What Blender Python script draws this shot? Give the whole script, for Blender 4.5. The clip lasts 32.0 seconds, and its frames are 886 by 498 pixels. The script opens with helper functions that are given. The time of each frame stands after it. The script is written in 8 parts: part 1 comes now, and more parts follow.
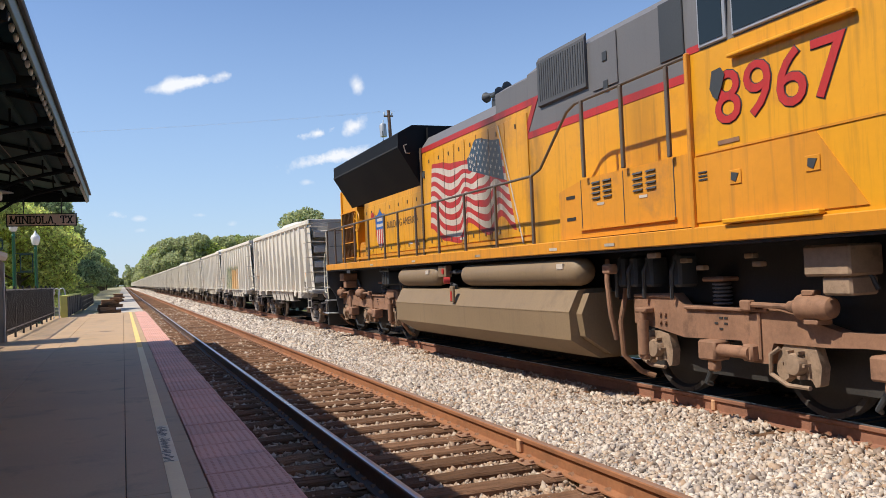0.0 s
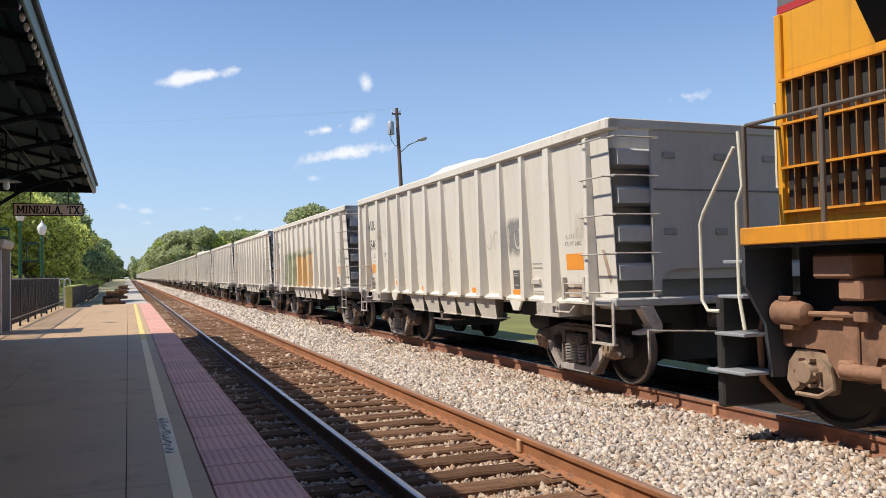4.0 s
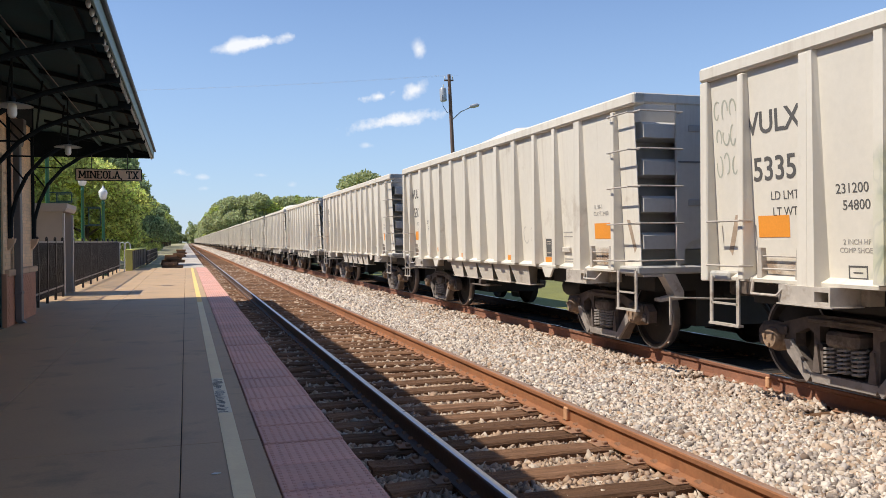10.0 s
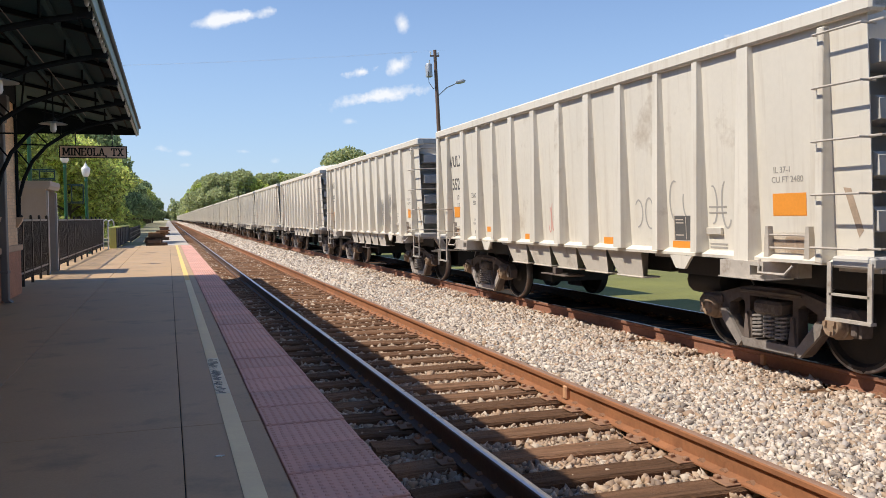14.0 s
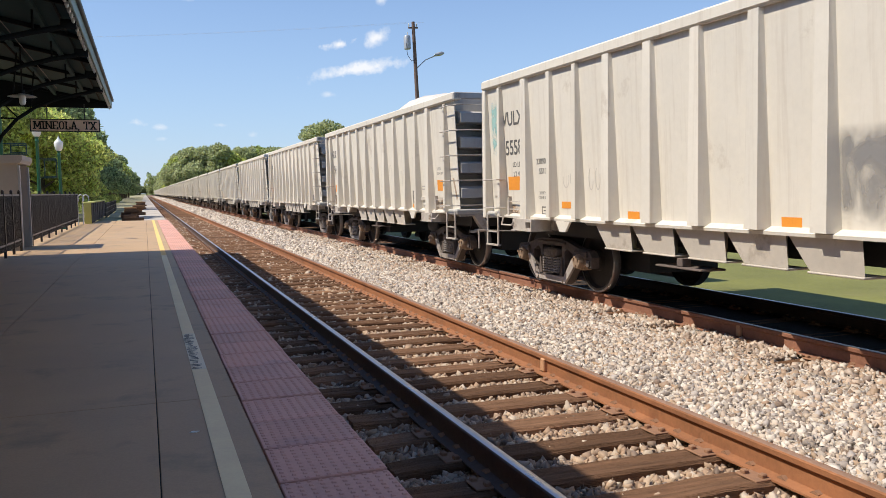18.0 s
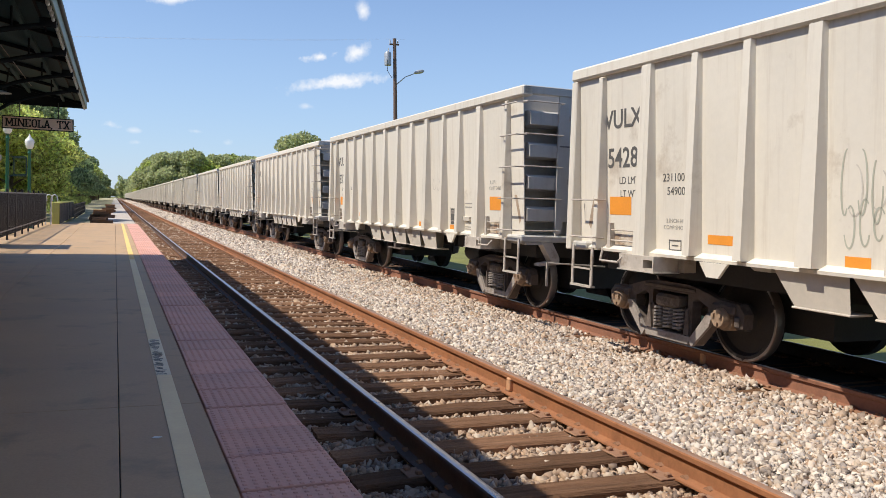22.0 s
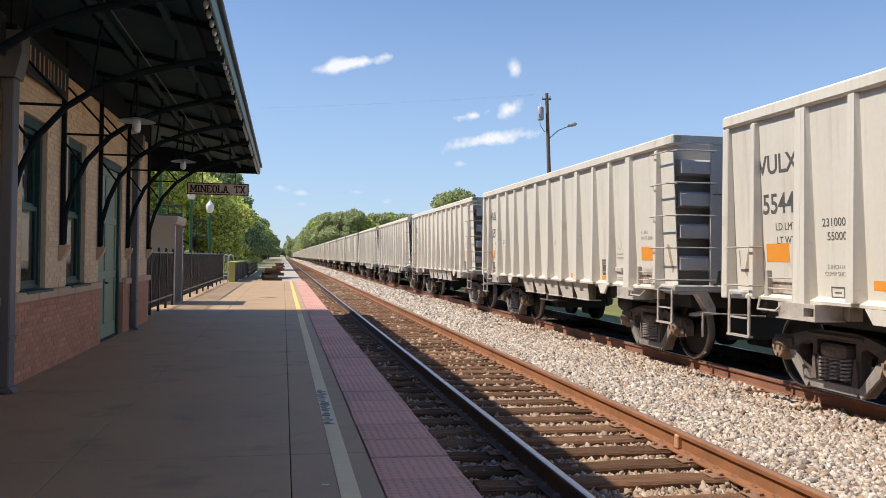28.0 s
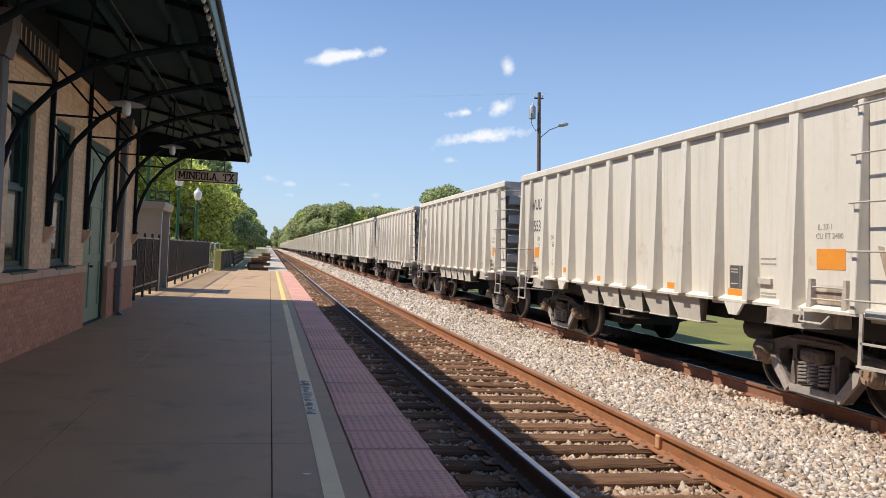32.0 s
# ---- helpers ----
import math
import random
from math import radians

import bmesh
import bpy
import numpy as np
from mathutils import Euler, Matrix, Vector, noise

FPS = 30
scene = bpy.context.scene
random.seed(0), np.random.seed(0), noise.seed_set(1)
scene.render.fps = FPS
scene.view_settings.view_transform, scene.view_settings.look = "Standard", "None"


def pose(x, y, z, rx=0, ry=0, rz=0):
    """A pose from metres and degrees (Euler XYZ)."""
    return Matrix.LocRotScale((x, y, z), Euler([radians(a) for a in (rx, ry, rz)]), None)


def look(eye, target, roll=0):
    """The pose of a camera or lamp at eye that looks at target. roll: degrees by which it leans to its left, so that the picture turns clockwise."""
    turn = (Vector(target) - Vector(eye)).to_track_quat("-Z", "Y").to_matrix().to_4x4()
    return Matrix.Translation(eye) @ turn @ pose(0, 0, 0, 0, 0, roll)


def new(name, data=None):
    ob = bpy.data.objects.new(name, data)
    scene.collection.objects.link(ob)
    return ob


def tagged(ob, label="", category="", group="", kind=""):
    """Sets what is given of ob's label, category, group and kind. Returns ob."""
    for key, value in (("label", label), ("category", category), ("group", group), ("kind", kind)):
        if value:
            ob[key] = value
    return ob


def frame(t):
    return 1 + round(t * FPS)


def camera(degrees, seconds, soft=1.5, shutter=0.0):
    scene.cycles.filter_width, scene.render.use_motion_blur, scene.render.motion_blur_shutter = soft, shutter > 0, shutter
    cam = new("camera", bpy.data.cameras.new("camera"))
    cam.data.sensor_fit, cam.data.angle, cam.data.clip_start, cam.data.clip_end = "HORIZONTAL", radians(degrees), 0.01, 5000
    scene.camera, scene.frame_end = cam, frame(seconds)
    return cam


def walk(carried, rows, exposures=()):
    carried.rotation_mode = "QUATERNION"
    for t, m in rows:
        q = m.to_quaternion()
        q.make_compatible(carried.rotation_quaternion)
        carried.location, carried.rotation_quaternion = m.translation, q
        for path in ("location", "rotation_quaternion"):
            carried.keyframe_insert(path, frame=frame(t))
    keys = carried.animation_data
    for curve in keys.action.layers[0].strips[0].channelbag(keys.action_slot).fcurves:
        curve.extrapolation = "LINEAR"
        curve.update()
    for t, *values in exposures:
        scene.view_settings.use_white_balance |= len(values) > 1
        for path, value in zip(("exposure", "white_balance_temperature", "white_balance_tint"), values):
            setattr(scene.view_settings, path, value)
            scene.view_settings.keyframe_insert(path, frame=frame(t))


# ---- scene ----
cam = camera(57.2, 32.0, soft=0.75)
PATH = [
    (0, (0.39, -0.19, 1.503), (1.125, 1.67, 1.56), -2.4),
    (0.5, (0.383, -0.189, 1.506), (1.103, 1.676, 1.565), -2.6),
    (1, (0.384, -0.196, 1.505), (1.096, 1.672, 1.568), -2.5),
    (1.5, (0.384, -0.193, 1.504), (1.096, 1.675, 1.569), -2.3),
    (2, (0.387, -0.192, 1.501), (1.108, 1.672, 1.573), -1.6),
    (2.5, (0.39, -0.19, 1.501), (1.118, 1.672, 1.574), -1.5),
    (3, (0.392, -0.189, 1.5), (1.121, 1.672, 1.569), -1.5),
    (3.5, (0.392, -0.19, 1.498), (1.121, 1.671, 1.559), -1.4),
    (4, (0.395, -0.193, 1.496), (1.118, 1.671, 1.551), -1.1),
    (4.5, (0.395, -0.195, 1.497), (1.106, 1.674, 1.528), -0.5),
    (6.5, (0.397, -0.206, 1.493), (1.095, 1.668, 1.48), -0.8),
    (7, (0.402, -0.206, 1.495), (1.094, 1.671, 1.473), -0.9),
    (7.5, (0.401, -0.199, 1.495), (1.086, 1.68, 1.471), -0.9),
    (8, (0.395, -0.195, 1.494), (1.061, 1.691, 1.464), -1.2),
    (8.5, (0.392, -0.196, 1.494), (1.039, 1.696, 1.46), -0.9),
    (9, (0.391, -0.202, 1.493), (1.029, 1.693, 1.468), -0.2),
    (9.5, (0.401, -0.202, 1.491), (1.02, 1.7, 1.47), -0.3),
    (10, (0.421, -0.191, 1.489), (1.024, 1.716, 1.466), -0.5),
    (10.5, (0.444, -0.171, 1.492), (1.03, 1.741, 1.473), 0.3),
    (11, (0.441, -0.158, 1.491), (0.974, 1.77, 1.468), 1.0),
    (11.5, (0.421, -0.146, 1.49), (0.928, 1.788, 1.469), 1.8),
    (12, (0.374, -0.138, 1.497), (0.818, 1.811, 1.454), -1.3),
    (12.5, (0.338, -0.117, 1.506), (0.755, 1.838, 1.454), -2.2),
    (13, (0.32, -0.105, 1.509), (0.823, 1.83, 1.47), -0.8),
    (13.5, (0.307, -0.102, 1.51), (0.908, 1.805, 1.442), -0.3),
    (14, (0.308, -0.1, 1.513), (0.947, 1.793, 1.432), -0.6),
    (14.5, (0.309, -0.097, 1.514), (0.969, 1.789, 1.423), -0.8),
    (16.5, (0.333, -0.074, 1.512), (0.987, 1.811, 1.368), -1.4),
    (17, (0.339, -0.07, 1.511), (1.002, 1.812, 1.369), -1.1),
    (17.5, (0.34, -0.066, 1.508), (1.011, 1.812, 1.366), -1.0),
    (18, (0.346, -0.064, 1.506), (1.03, 1.81, 1.36), -0.8),
    (18.5, (0.355, -0.057, 1.504), (1.06, 1.808, 1.344), -0.1),
    (19, (0.358, -0.061, 1.502), (1.079, 1.797, 1.338), 0.6),
    (19.5, (0.352, -0.07, 1.504), (1.083, 1.786, 1.351), 1.0),
    (20, (0.348, -0.077, 1.506), (1.086, 1.777, 1.368), 0.9),
    (20.5, (0.341, -0.082, 1.505), (1.085, 1.77, 1.379), 1.3),
    (21, (0.339, -0.093, 1.504), (1.09, 1.757, 1.383), 1.6),
    (21.5, (0.331, -0.104, 1.501), (1.082, 1.746, 1.387), 1.6),
    (22, (0.323, -0.105, 1.499), (1.073, 1.746, 1.397), 1.9),
    (22.5, (0.317, -0.099, 1.494), (1.037, 1.765, 1.396), 2.0),
    (23, (0.293, -0.081, 1.493), (0.851, 1.837, 1.393), 1.3),
    (23.5, (0.291, -0.078, 1.495), (0.709, 1.876, 1.422), 0.8),
    (24, (0.303, -0.092, 1.49), (0.722, 1.863, 1.454), 0.8),
    (24.5, (0.292, -0.103, 1.487), (0.725, 1.849, 1.482), 0.9),
    (25, (0.281, -0.108, 1.482), (0.703, 1.847, 1.49), 0.9),
    (25.5, (0.278, -0.104, 1.481), (0.673, 1.857, 1.489), 0.8),
    (27.5, (0.284, -0.097, 1.473), (0.67, 1.865, 1.495), 0.8),
    (28, (0.293, -0.097, 1.476), (0.678, 1.866, 1.498), 0.8),
    (28.5, (0.286, -0.101, 1.473), (0.676, 1.861, 1.497), 0.8),
    (29, (0.279, -0.108, 1.47), (0.673, 1.853, 1.492), 0.9),
    (29.5, (0.275, -0.109, 1.47), (0.665, 1.853, 1.491), 1.2),
    (30, (0.282, -0.107, 1.467), (0.667, 1.855, 1.49), 1.1),
    (30.5, (0.287, -0.093, 1.465), (0.68, 1.868, 1.481), 1.4),
    (31, (0.286, -0.087, 1.462), (0.684, 1.873, 1.464), 1.5),
    (31.5, (0.284, -0.085, 1.459), (0.689, 1.873, 1.46), 2.0),
    (32, (0.285, -0.09, 1.457), (0.701, 1.866, 1.47), 2.7),
]
walk(cam, [(t, look(eye, target, roll)) for t, eye, target, roll in PATH])

# ---------- world, sun ----------
SUN_TO = Vector((-0.73, 0.07, 1.0)).normalized()
sun_data = bpy.data.lights.new("sun", "SUN")
sun_data.energy, sun_data.angle, sun_data.color = 4.9, radians(0.55), (1.0, 0.92, 0.80)
sun = new("sun", sun_data)
sun.matrix_world = Matrix.Translation((0, 0, 60)) @ SUN_TO.to_track_quat("Z", "Y").to_matrix().to_4x4()


def make_world():
    w = bpy.data.worlds.new("sky")
    scene.world = w
    w.use_nodes = True
    nt = w.node_tree
    nt.nodes.clear()
    N, L = nt.nodes.new, nt.links.new
    out, bg = N("ShaderNodeOutputWorld"), N("ShaderNodeBackground")
    sky = N("ShaderNodeTexSky")
    sky.sky_type, sky.sun_disc = "NISHITA", False
    sky.sun_elevation = math.asin(SUN_TO.z)
    sky.sun_rotation = math.atan2(SUN_TO.x, SUN_TO.y)
    sky.air_density, sky.dust_density, sky.ozone_density, sky.altitude = 1.0, 0.0, 2.0, 120
    tc = N("ShaderNodeTexCoord")
    nz = N("ShaderNodeTexNoise")
    nz.inputs["Scale"].default_value, nz.inputs["Detail"].default_value = 26.0, 9.0
    nz.inputs["Roughness"].default_value = 0.62
    L(tc.outputs["Generated"], nz.inputs["Vector"])
    wz = N("ShaderNodeTexNoise")
    wz.inputs["Scale"].default_value, wz.inputs["Detail"].default_value = 9.0, 3.0
    L(tc.outputs["Generated"], wz.inputs["Vector"])

    def math_node(op, a, b=None, clamp=False):
        n = N("ShaderNodeMath")
        n.operation, n.use_clamp = op, clamp
        for i, v in enumerate((a, b)):
            if v is None:
                continue
            if isinstance(v, (int, float)):
                n.inputs[i].default_value = v
            else:
                L(v, n.inputs[i])
        return n.outputs[0]

    total = None
    for yaw, elev, half_w, half_h, tilt, dens in CLOUDS:
        d = Vector((math.sin(radians(yaw)) * math.cos(radians(elev)), math.cos(radians(yaw)) * math.cos(radians(elev)), math.sin(radians(elev))))
        right = d.cross(Vector((0, 0, 1))).normalized()
        up = right.cross(d)
        c, s = math.cos(radians(tilt)), math.sin(radians(tilt))
        r2, u2 = right * c + up * s, up * c - right * s
        terms = []
        for axis, half in ((r2, half_w), (u2, half_h)):
            dot = N("ShaderNodeVectorMath")
            dot.operation = "DOT_PRODUCT"
            L(tc.outputs["Generated"], dot.inputs[0])
            dot.inputs[1].default_value = axis / math.sin(radians(half))
            terms.append(math_node("POWER", math_node("ABSOLUTE", dot.outputs["Value"]), 2.0))
        front = N("ShaderNodeVectorMath")
        front.operation = "DOT_PRODUCT"
        L(tc.outputs["Generated"], front.inputs[0])
        front.inputs[1].default_value = d
        r = math_node("SQRT", math_node("ADD", terms[0], terms[1]))
        body = math_node("SUBTRACT", 1.0, r)
        body = math_node("ADD", body, math_node("MULTIPLY", math_node("SUBTRACT", nz.outputs["Fac"], 0.55), 3.2))
        body = math_node("ADD", body, math_node("MULTIPLY", math_node("SUBTRACT", wz.outputs["Fac"], 0.5), 1.4))
        body = math_node("MULTIPLY", body, math_node("GREATER_THAN", front.outputs["Value"], 0.5))
        fade = math_node("MULTIPLY", math_node("SUBTRACT", 1.7, r, True), 1.0, True)
        body = math_node("MULTIPLY", math_node("MULTIPLY", body, dens, True), fade, True)
        total = body if total is None else math_node("MAXIMUM", total, body)
    mix = N("ShaderNodeMix")
    mix.data_type = "RGBA"
    L(total, mix.inputs[0])
    tint = N("ShaderNodeMix")
    tint.data_type, tint.blend_type = "RGBA", "MULTIPLY"
    tint.inputs[0].default_value = 1.0
    L(sky.outputs[0], tint.inputs[6])
    tint.inputs[7].default_value = (0.95, 1.0, 1.14, 1)
    # pale haze low over the horizon
    sep = N("ShaderNodeSeparateXYZ")
    L(tc.outputs["Generated"], sep.inputs[0])
    low = N("ShaderNodeMapRange")
    low.inputs[1].default_value, low.inputs[2].default_value, low.inputs[3].default_value, low.inputs[4].default_value = -0.05, 0.34, 0.8, 0.0
    L(sep.outputs["Z"], low.inputs[0])
    haze = N("ShaderNodeMix")
    haze.data_type = "RGBA"
    L(low.outputs[0], haze.inputs[0])
    L(tint.outputs[2], haze.inputs[6])
    haze.inputs[7].default_value = (3.1, 4.35, 6.3, 1)
    L(haze.outputs[2], mix.inputs[6])
    mix.inputs[7].default_value = (7.0, 7.2, 7.6, 1)
    L(mix.outputs[2], bg.inputs["Color"])
    bg.inputs["Strength"].default_value = 0.122
    L(bg.outputs[0], out.inputs["Surface"])


# yaw from +y to the right, elevation, half sizes, tilt, density: small fair-weather clouds
CLOUDS = (
    (4.9, 13.4, 3.0, 0.48, 12, 1.5), (15.95, 13.15, 0.5, 0.6, 0, 0.8), (13.0, 9.95, 1.7, 0.55, 14, 2.0), (15.6, 10.4, 1.3, 0.60, 32, 1.3),
    (14.4, 8.35, 3.3, 0.60, 9, 1.6), (-0.3, 4.65, 0.85, 0.42, 0, 1.0), (1.1, 4.35, 0.6, 0.25, 0, 0.6), (5.0, 4.55, 0.7, 0.25, 0, 0.6), (7.0, 3.85, 0.6, 0.3, 0, 0.5),
    (1.3, 3.6, 0.5, 0.2, 0, 0.4), (12.3, 6.65, 0.55, 0.25, 0, 0.6), (38.3, 11.4, 1.9, 0.55, 4, 1.2), (-30, 24, 8, 2.2, 5, 1.0), (150, 30, 9, 3.0, 8, 1.0), (70, 35, 7, 2.0, -6, 1.0), (-110, 40, 8, 2.5, 0, 1.0),
)
make_world()
scene.view_settings.exposure = 0.12


# ---------- materials ----------
def material(name, base, rough=0.7, metal=0.0, vary=0.25, scale=3.0, fine=40.0, bump=0.15, spots=None, spot_amount=0.5, spot_scale=1.2,
             streak=None, streak_amount=0.0, island=0.0, per_object=0.0, stretch=(1, 1, 1), bump_scale=None, spec=0.5, soot=()):
    m = bpy.data.materials.new(name)
    m.use_nodes = True
    nt = m.node_tree
    N, L = nt.nodes.new, nt.links.new
    bsdf = nt.nodes["Principled BSDF"]
    bsdf.inputs["Roughness"].default_value, bsdf.inputs["Metallic"].default_value = rough, metal
    bsdf.inputs["Specular IOR Level"].default_value = spec
    tc = N("ShaderNodeTexCoord")
    mp = N("ShaderNodeMapping")
    mp.inputs["Scale"].default_value = stretch
    if per_object:
        shift = N("ShaderNodeVectorMath")
        shift.operation = "MULTIPLY_ADD"
        L(N("ShaderNodeObjectInfo").outputs["Random"], shift.inputs[0])
        shift.inputs[1].default_value = (31.0, 47.0, 23.0)
        L(tc.outputs["Object"], shift.inputs[2])
        L(shift.outputs[0], mp.inputs["Vector"])
    else:
        L(tc.outputs["Object"], mp.inputs["Vector"])

    def noise_tex(s, detail, rgh=0.55, vec=None):
        n = N("ShaderNodeTexNoise")
        n.inputs["Scale"].default_value, n.inputs["Detail"].default_value, n.inputs["Roughness"].default_value = s, detail, rgh
        L(vec or mp.outputs[0], n.inputs["Vector"])
        return n.outputs["Fac"]

    def mixed(a, b, fac, kind="MIX"):
        x = N("ShaderNodeMix")
        x.data_type, x.blend_type = "RGBA", kind
        for sock, v in ((x.inputs[6], a), (x.inputs[7], b)):
            if isinstance(v, tuple):
                sock.default_value = (*v, 1)
            else:
                L(v, sock)
        if isinstance(fac, (int, float)):
            x.inputs[0].default_value = fac
        else:
            L(fac, x.inputs[0])
        return x.outputs[2]

    def ramp(fac, a, b):
        r = N("ShaderNodeMapRange")
        r.inputs[1].default_value, r.inputs[2].default_value = a, b
        L(fac, r.inputs[0])
        return r.outputs[0]

    n1, n2 = noise_tex(scale, 4), noise_tex(fine, 6, 0.65)
    dark, light = tuple(c * (1 - vary) for c in base), tuple(min(1, c * (1 + vary)) for c in base)
    col = mixed(dark, light, ramp(n1, 0.32, 0.68))
    col = mixed(col, mixed(dark, light, ramp(n2, 0.3, 0.7)), 0.45)
    if spots:
        col = mixed(col, spots, ramp(noise_tex(spot_scale, 7, 0.68), 0.62 - 0.2 * spot_amount, 0.78 - 0.2 * spot_amount))
    if streak:
        sm = N("ShaderNodeMapping")
        sm.inputs["Scale"].default_value = (9, 9, 0.5)
        L(mp.outputs[0], sm.inputs["Vector"])
        f = N("ShaderNodeMath")
        f.operation = "MULTIPLY"
        L(ramp(noise_tex(1.0, 6, 0.65, sm.outputs[0]), 0.52, 0.76), f.inputs[0])
        f.inputs[1].default_value = streak_amount
        col = mixed(col, streak, f.outputs[0])
    for y0, half, amount in soot:
        # oily soot running down the panels round one place along the thing
        sep, off, wide = N("ShaderNodeSeparateXYZ"), N("ShaderNodeMath"), N("ShaderNodeMath")
        L(tc.outputs["Object"], sep.inputs[0])
        off.operation, wide.operation = "SUBTRACT", "ABSOLUTE"
        L(sep.outputs["Y"], off.inputs[0])
        off.inputs[1].default_value = y0
        L(off.outputs[0], wide.inputs[0])
        sm = N("ShaderNodeMapping")
        sm.inputs["Scale"].default_value = (2, 2.4, 0.5)
        L(tc.outputs["Object"], sm.inputs["Vector"])
        near = ramp(wide.outputs[0], half, half * 0.2)
        f = N("ShaderNodeMath")
        f.operation = "MULTIPLY"
        L(near, f.inputs[0])
        L(ramp(noise_tex(1.3, 6, 0.65, sm.outputs[0]), 0.26, 0.50), f.inputs[1])
        f2 = N("ShaderNodeMath")
        f2.operation = "MULTIPLY"
        L(f.outputs[0], f2.inputs[0])
        f2.inputs[1].default_value = amount
        col = mixed(col, (0.035, 0.028, 0.022), f2.outputs[0])
    if island or per_object:
        src = N("ShaderNodeNewGeometry").outputs["Random Per Island"] if island else N("ShaderNodeObjectInfo").outputs["Random"]
        amt = island or per_object
        hsv = N("ShaderNodeHueSaturation")
        r = N("ShaderNodeMapRange")
        r.inputs[3].default_value, r.inputs[4].default_value = 1 - amt, 1 + amt
        L(src, r.inputs[0])
        L(r.outputs[0], hsv.inputs["Value"])
        L(col, hsv.inputs["Color"])
        col = hsv.outputs[0]
    L(col, bsdf.inputs["Base Color"])
    if bump:
        b = N("ShaderNodeBump")
        b.inputs["Strength"].default_value, b.inputs["Distance"].default_value = bump, 0.02
        L(noise_tex(bump_scale or fine, 6, 0.6), b.inputs["Height"])
        L(b.outputs[0], bsdf.inputs["Normal"])
    rr = N("ShaderNodeMapRange")
    rr.inputs[3].default_value, rr.inputs[4].default_value = max(0.03, rough - 0.1), min(1, rough + 0.1)
    L(n1, rr.inputs[0])
    L(rr.outputs[0], bsdf.inputs["Roughness"])
    return m


def leaf_material(name, base, lo=0.35, hi=1.6):
    """Leaf clumps: each its own shade, letting some light through."""
    m = bpy.data.materials.new(name)
    m.use_nodes = True
    nt = m.node_tree
    nt.nodes.clear()
    N, L = nt.nodes.new, nt.links.new
    out, mixs, dif, trn = N("ShaderNodeOutputMaterial"), N("ShaderNodeMixShader"), N("ShaderNodeBsdfDiffuse"), N("ShaderNodeBsdfTranslucent")
    hsv, geo, val, hue = N("ShaderNodeHueSaturation"), N("ShaderNodeNewGeometry"), N("ShaderNodeMapRange"), N("ShaderNodeMapRange")
    val.inputs[3].default_value, val.inputs[4].default_value = lo, hi
    hue.inputs[3].default_value, hue.inputs[4].default_value = 0.475, 0.52
    wn = N("ShaderNodeTexWhiteNoise")
    wn.noise_dimensions = "1D"
    L(geo.outputs["Random Per Island"], val.inputs[0])
    L(geo.outputs["Random Per Island"], wn.inputs["W"])
    L(wn.outputs["Value"], hue.inputs[0])
    hsv.inputs["Color"].default_value = (*base, 1)
    L(val.outputs[0], hsv.inputs["Value"])
    L(hue.outputs[0], hsv.inputs["Hue"])
    for s in (dif, trn):
        L(hsv.outputs[0], s.inputs["Color"])
    mixs.inputs[0].default_value = 0.45
    L(dif.outputs[0], mixs.inputs[1])
    L(trn.outputs[0], mixs.inputs[2])
    L(mixs.outputs[0], out.inputs["Surface"])
    return m


def stone_material(name, tones):
    """Crushed stone: each stone takes one of several tones."""
    m = material(name, (0.4, 0.36, 0.31), 0.72, vary=0.2, scale=1.2, fine=30, bump=0.25)
    nt = m.node_tree
    N, L = nt.nodes.new, nt.links.new
    bsdf = nt.nodes["Principled BSDF"]
    old = bsdf.inputs["Base Color"].links[0].from_socket
    ramp = N("ShaderNodeValToRGB")
    ramp.color_ramp.interpolation = "CONSTANT"
    while len(ramp.color_ramp.elements) < len(tones):
        ramp.color_ramp.elements.new(0.5)
    for i, (e, c) in enumerate(zip(ramp.color_ramp.elements, tones)):
        e.position, e.color = i / len(tones), (*c, 1)
    L(N("ShaderNodeNewGeometry").outputs["Random Per Island"], ramp.inputs[0])
    mix = N("ShaderNodeMix")
    mix.data_type = "RGBA"
    mix.inputs[0].default_value = 0.12
    L(ramp.outputs[0], mix.inputs[6])
    L(old, mix.inputs[7])
    L(mix.outputs[2], bsdf.inputs["Base Color"])
    return m


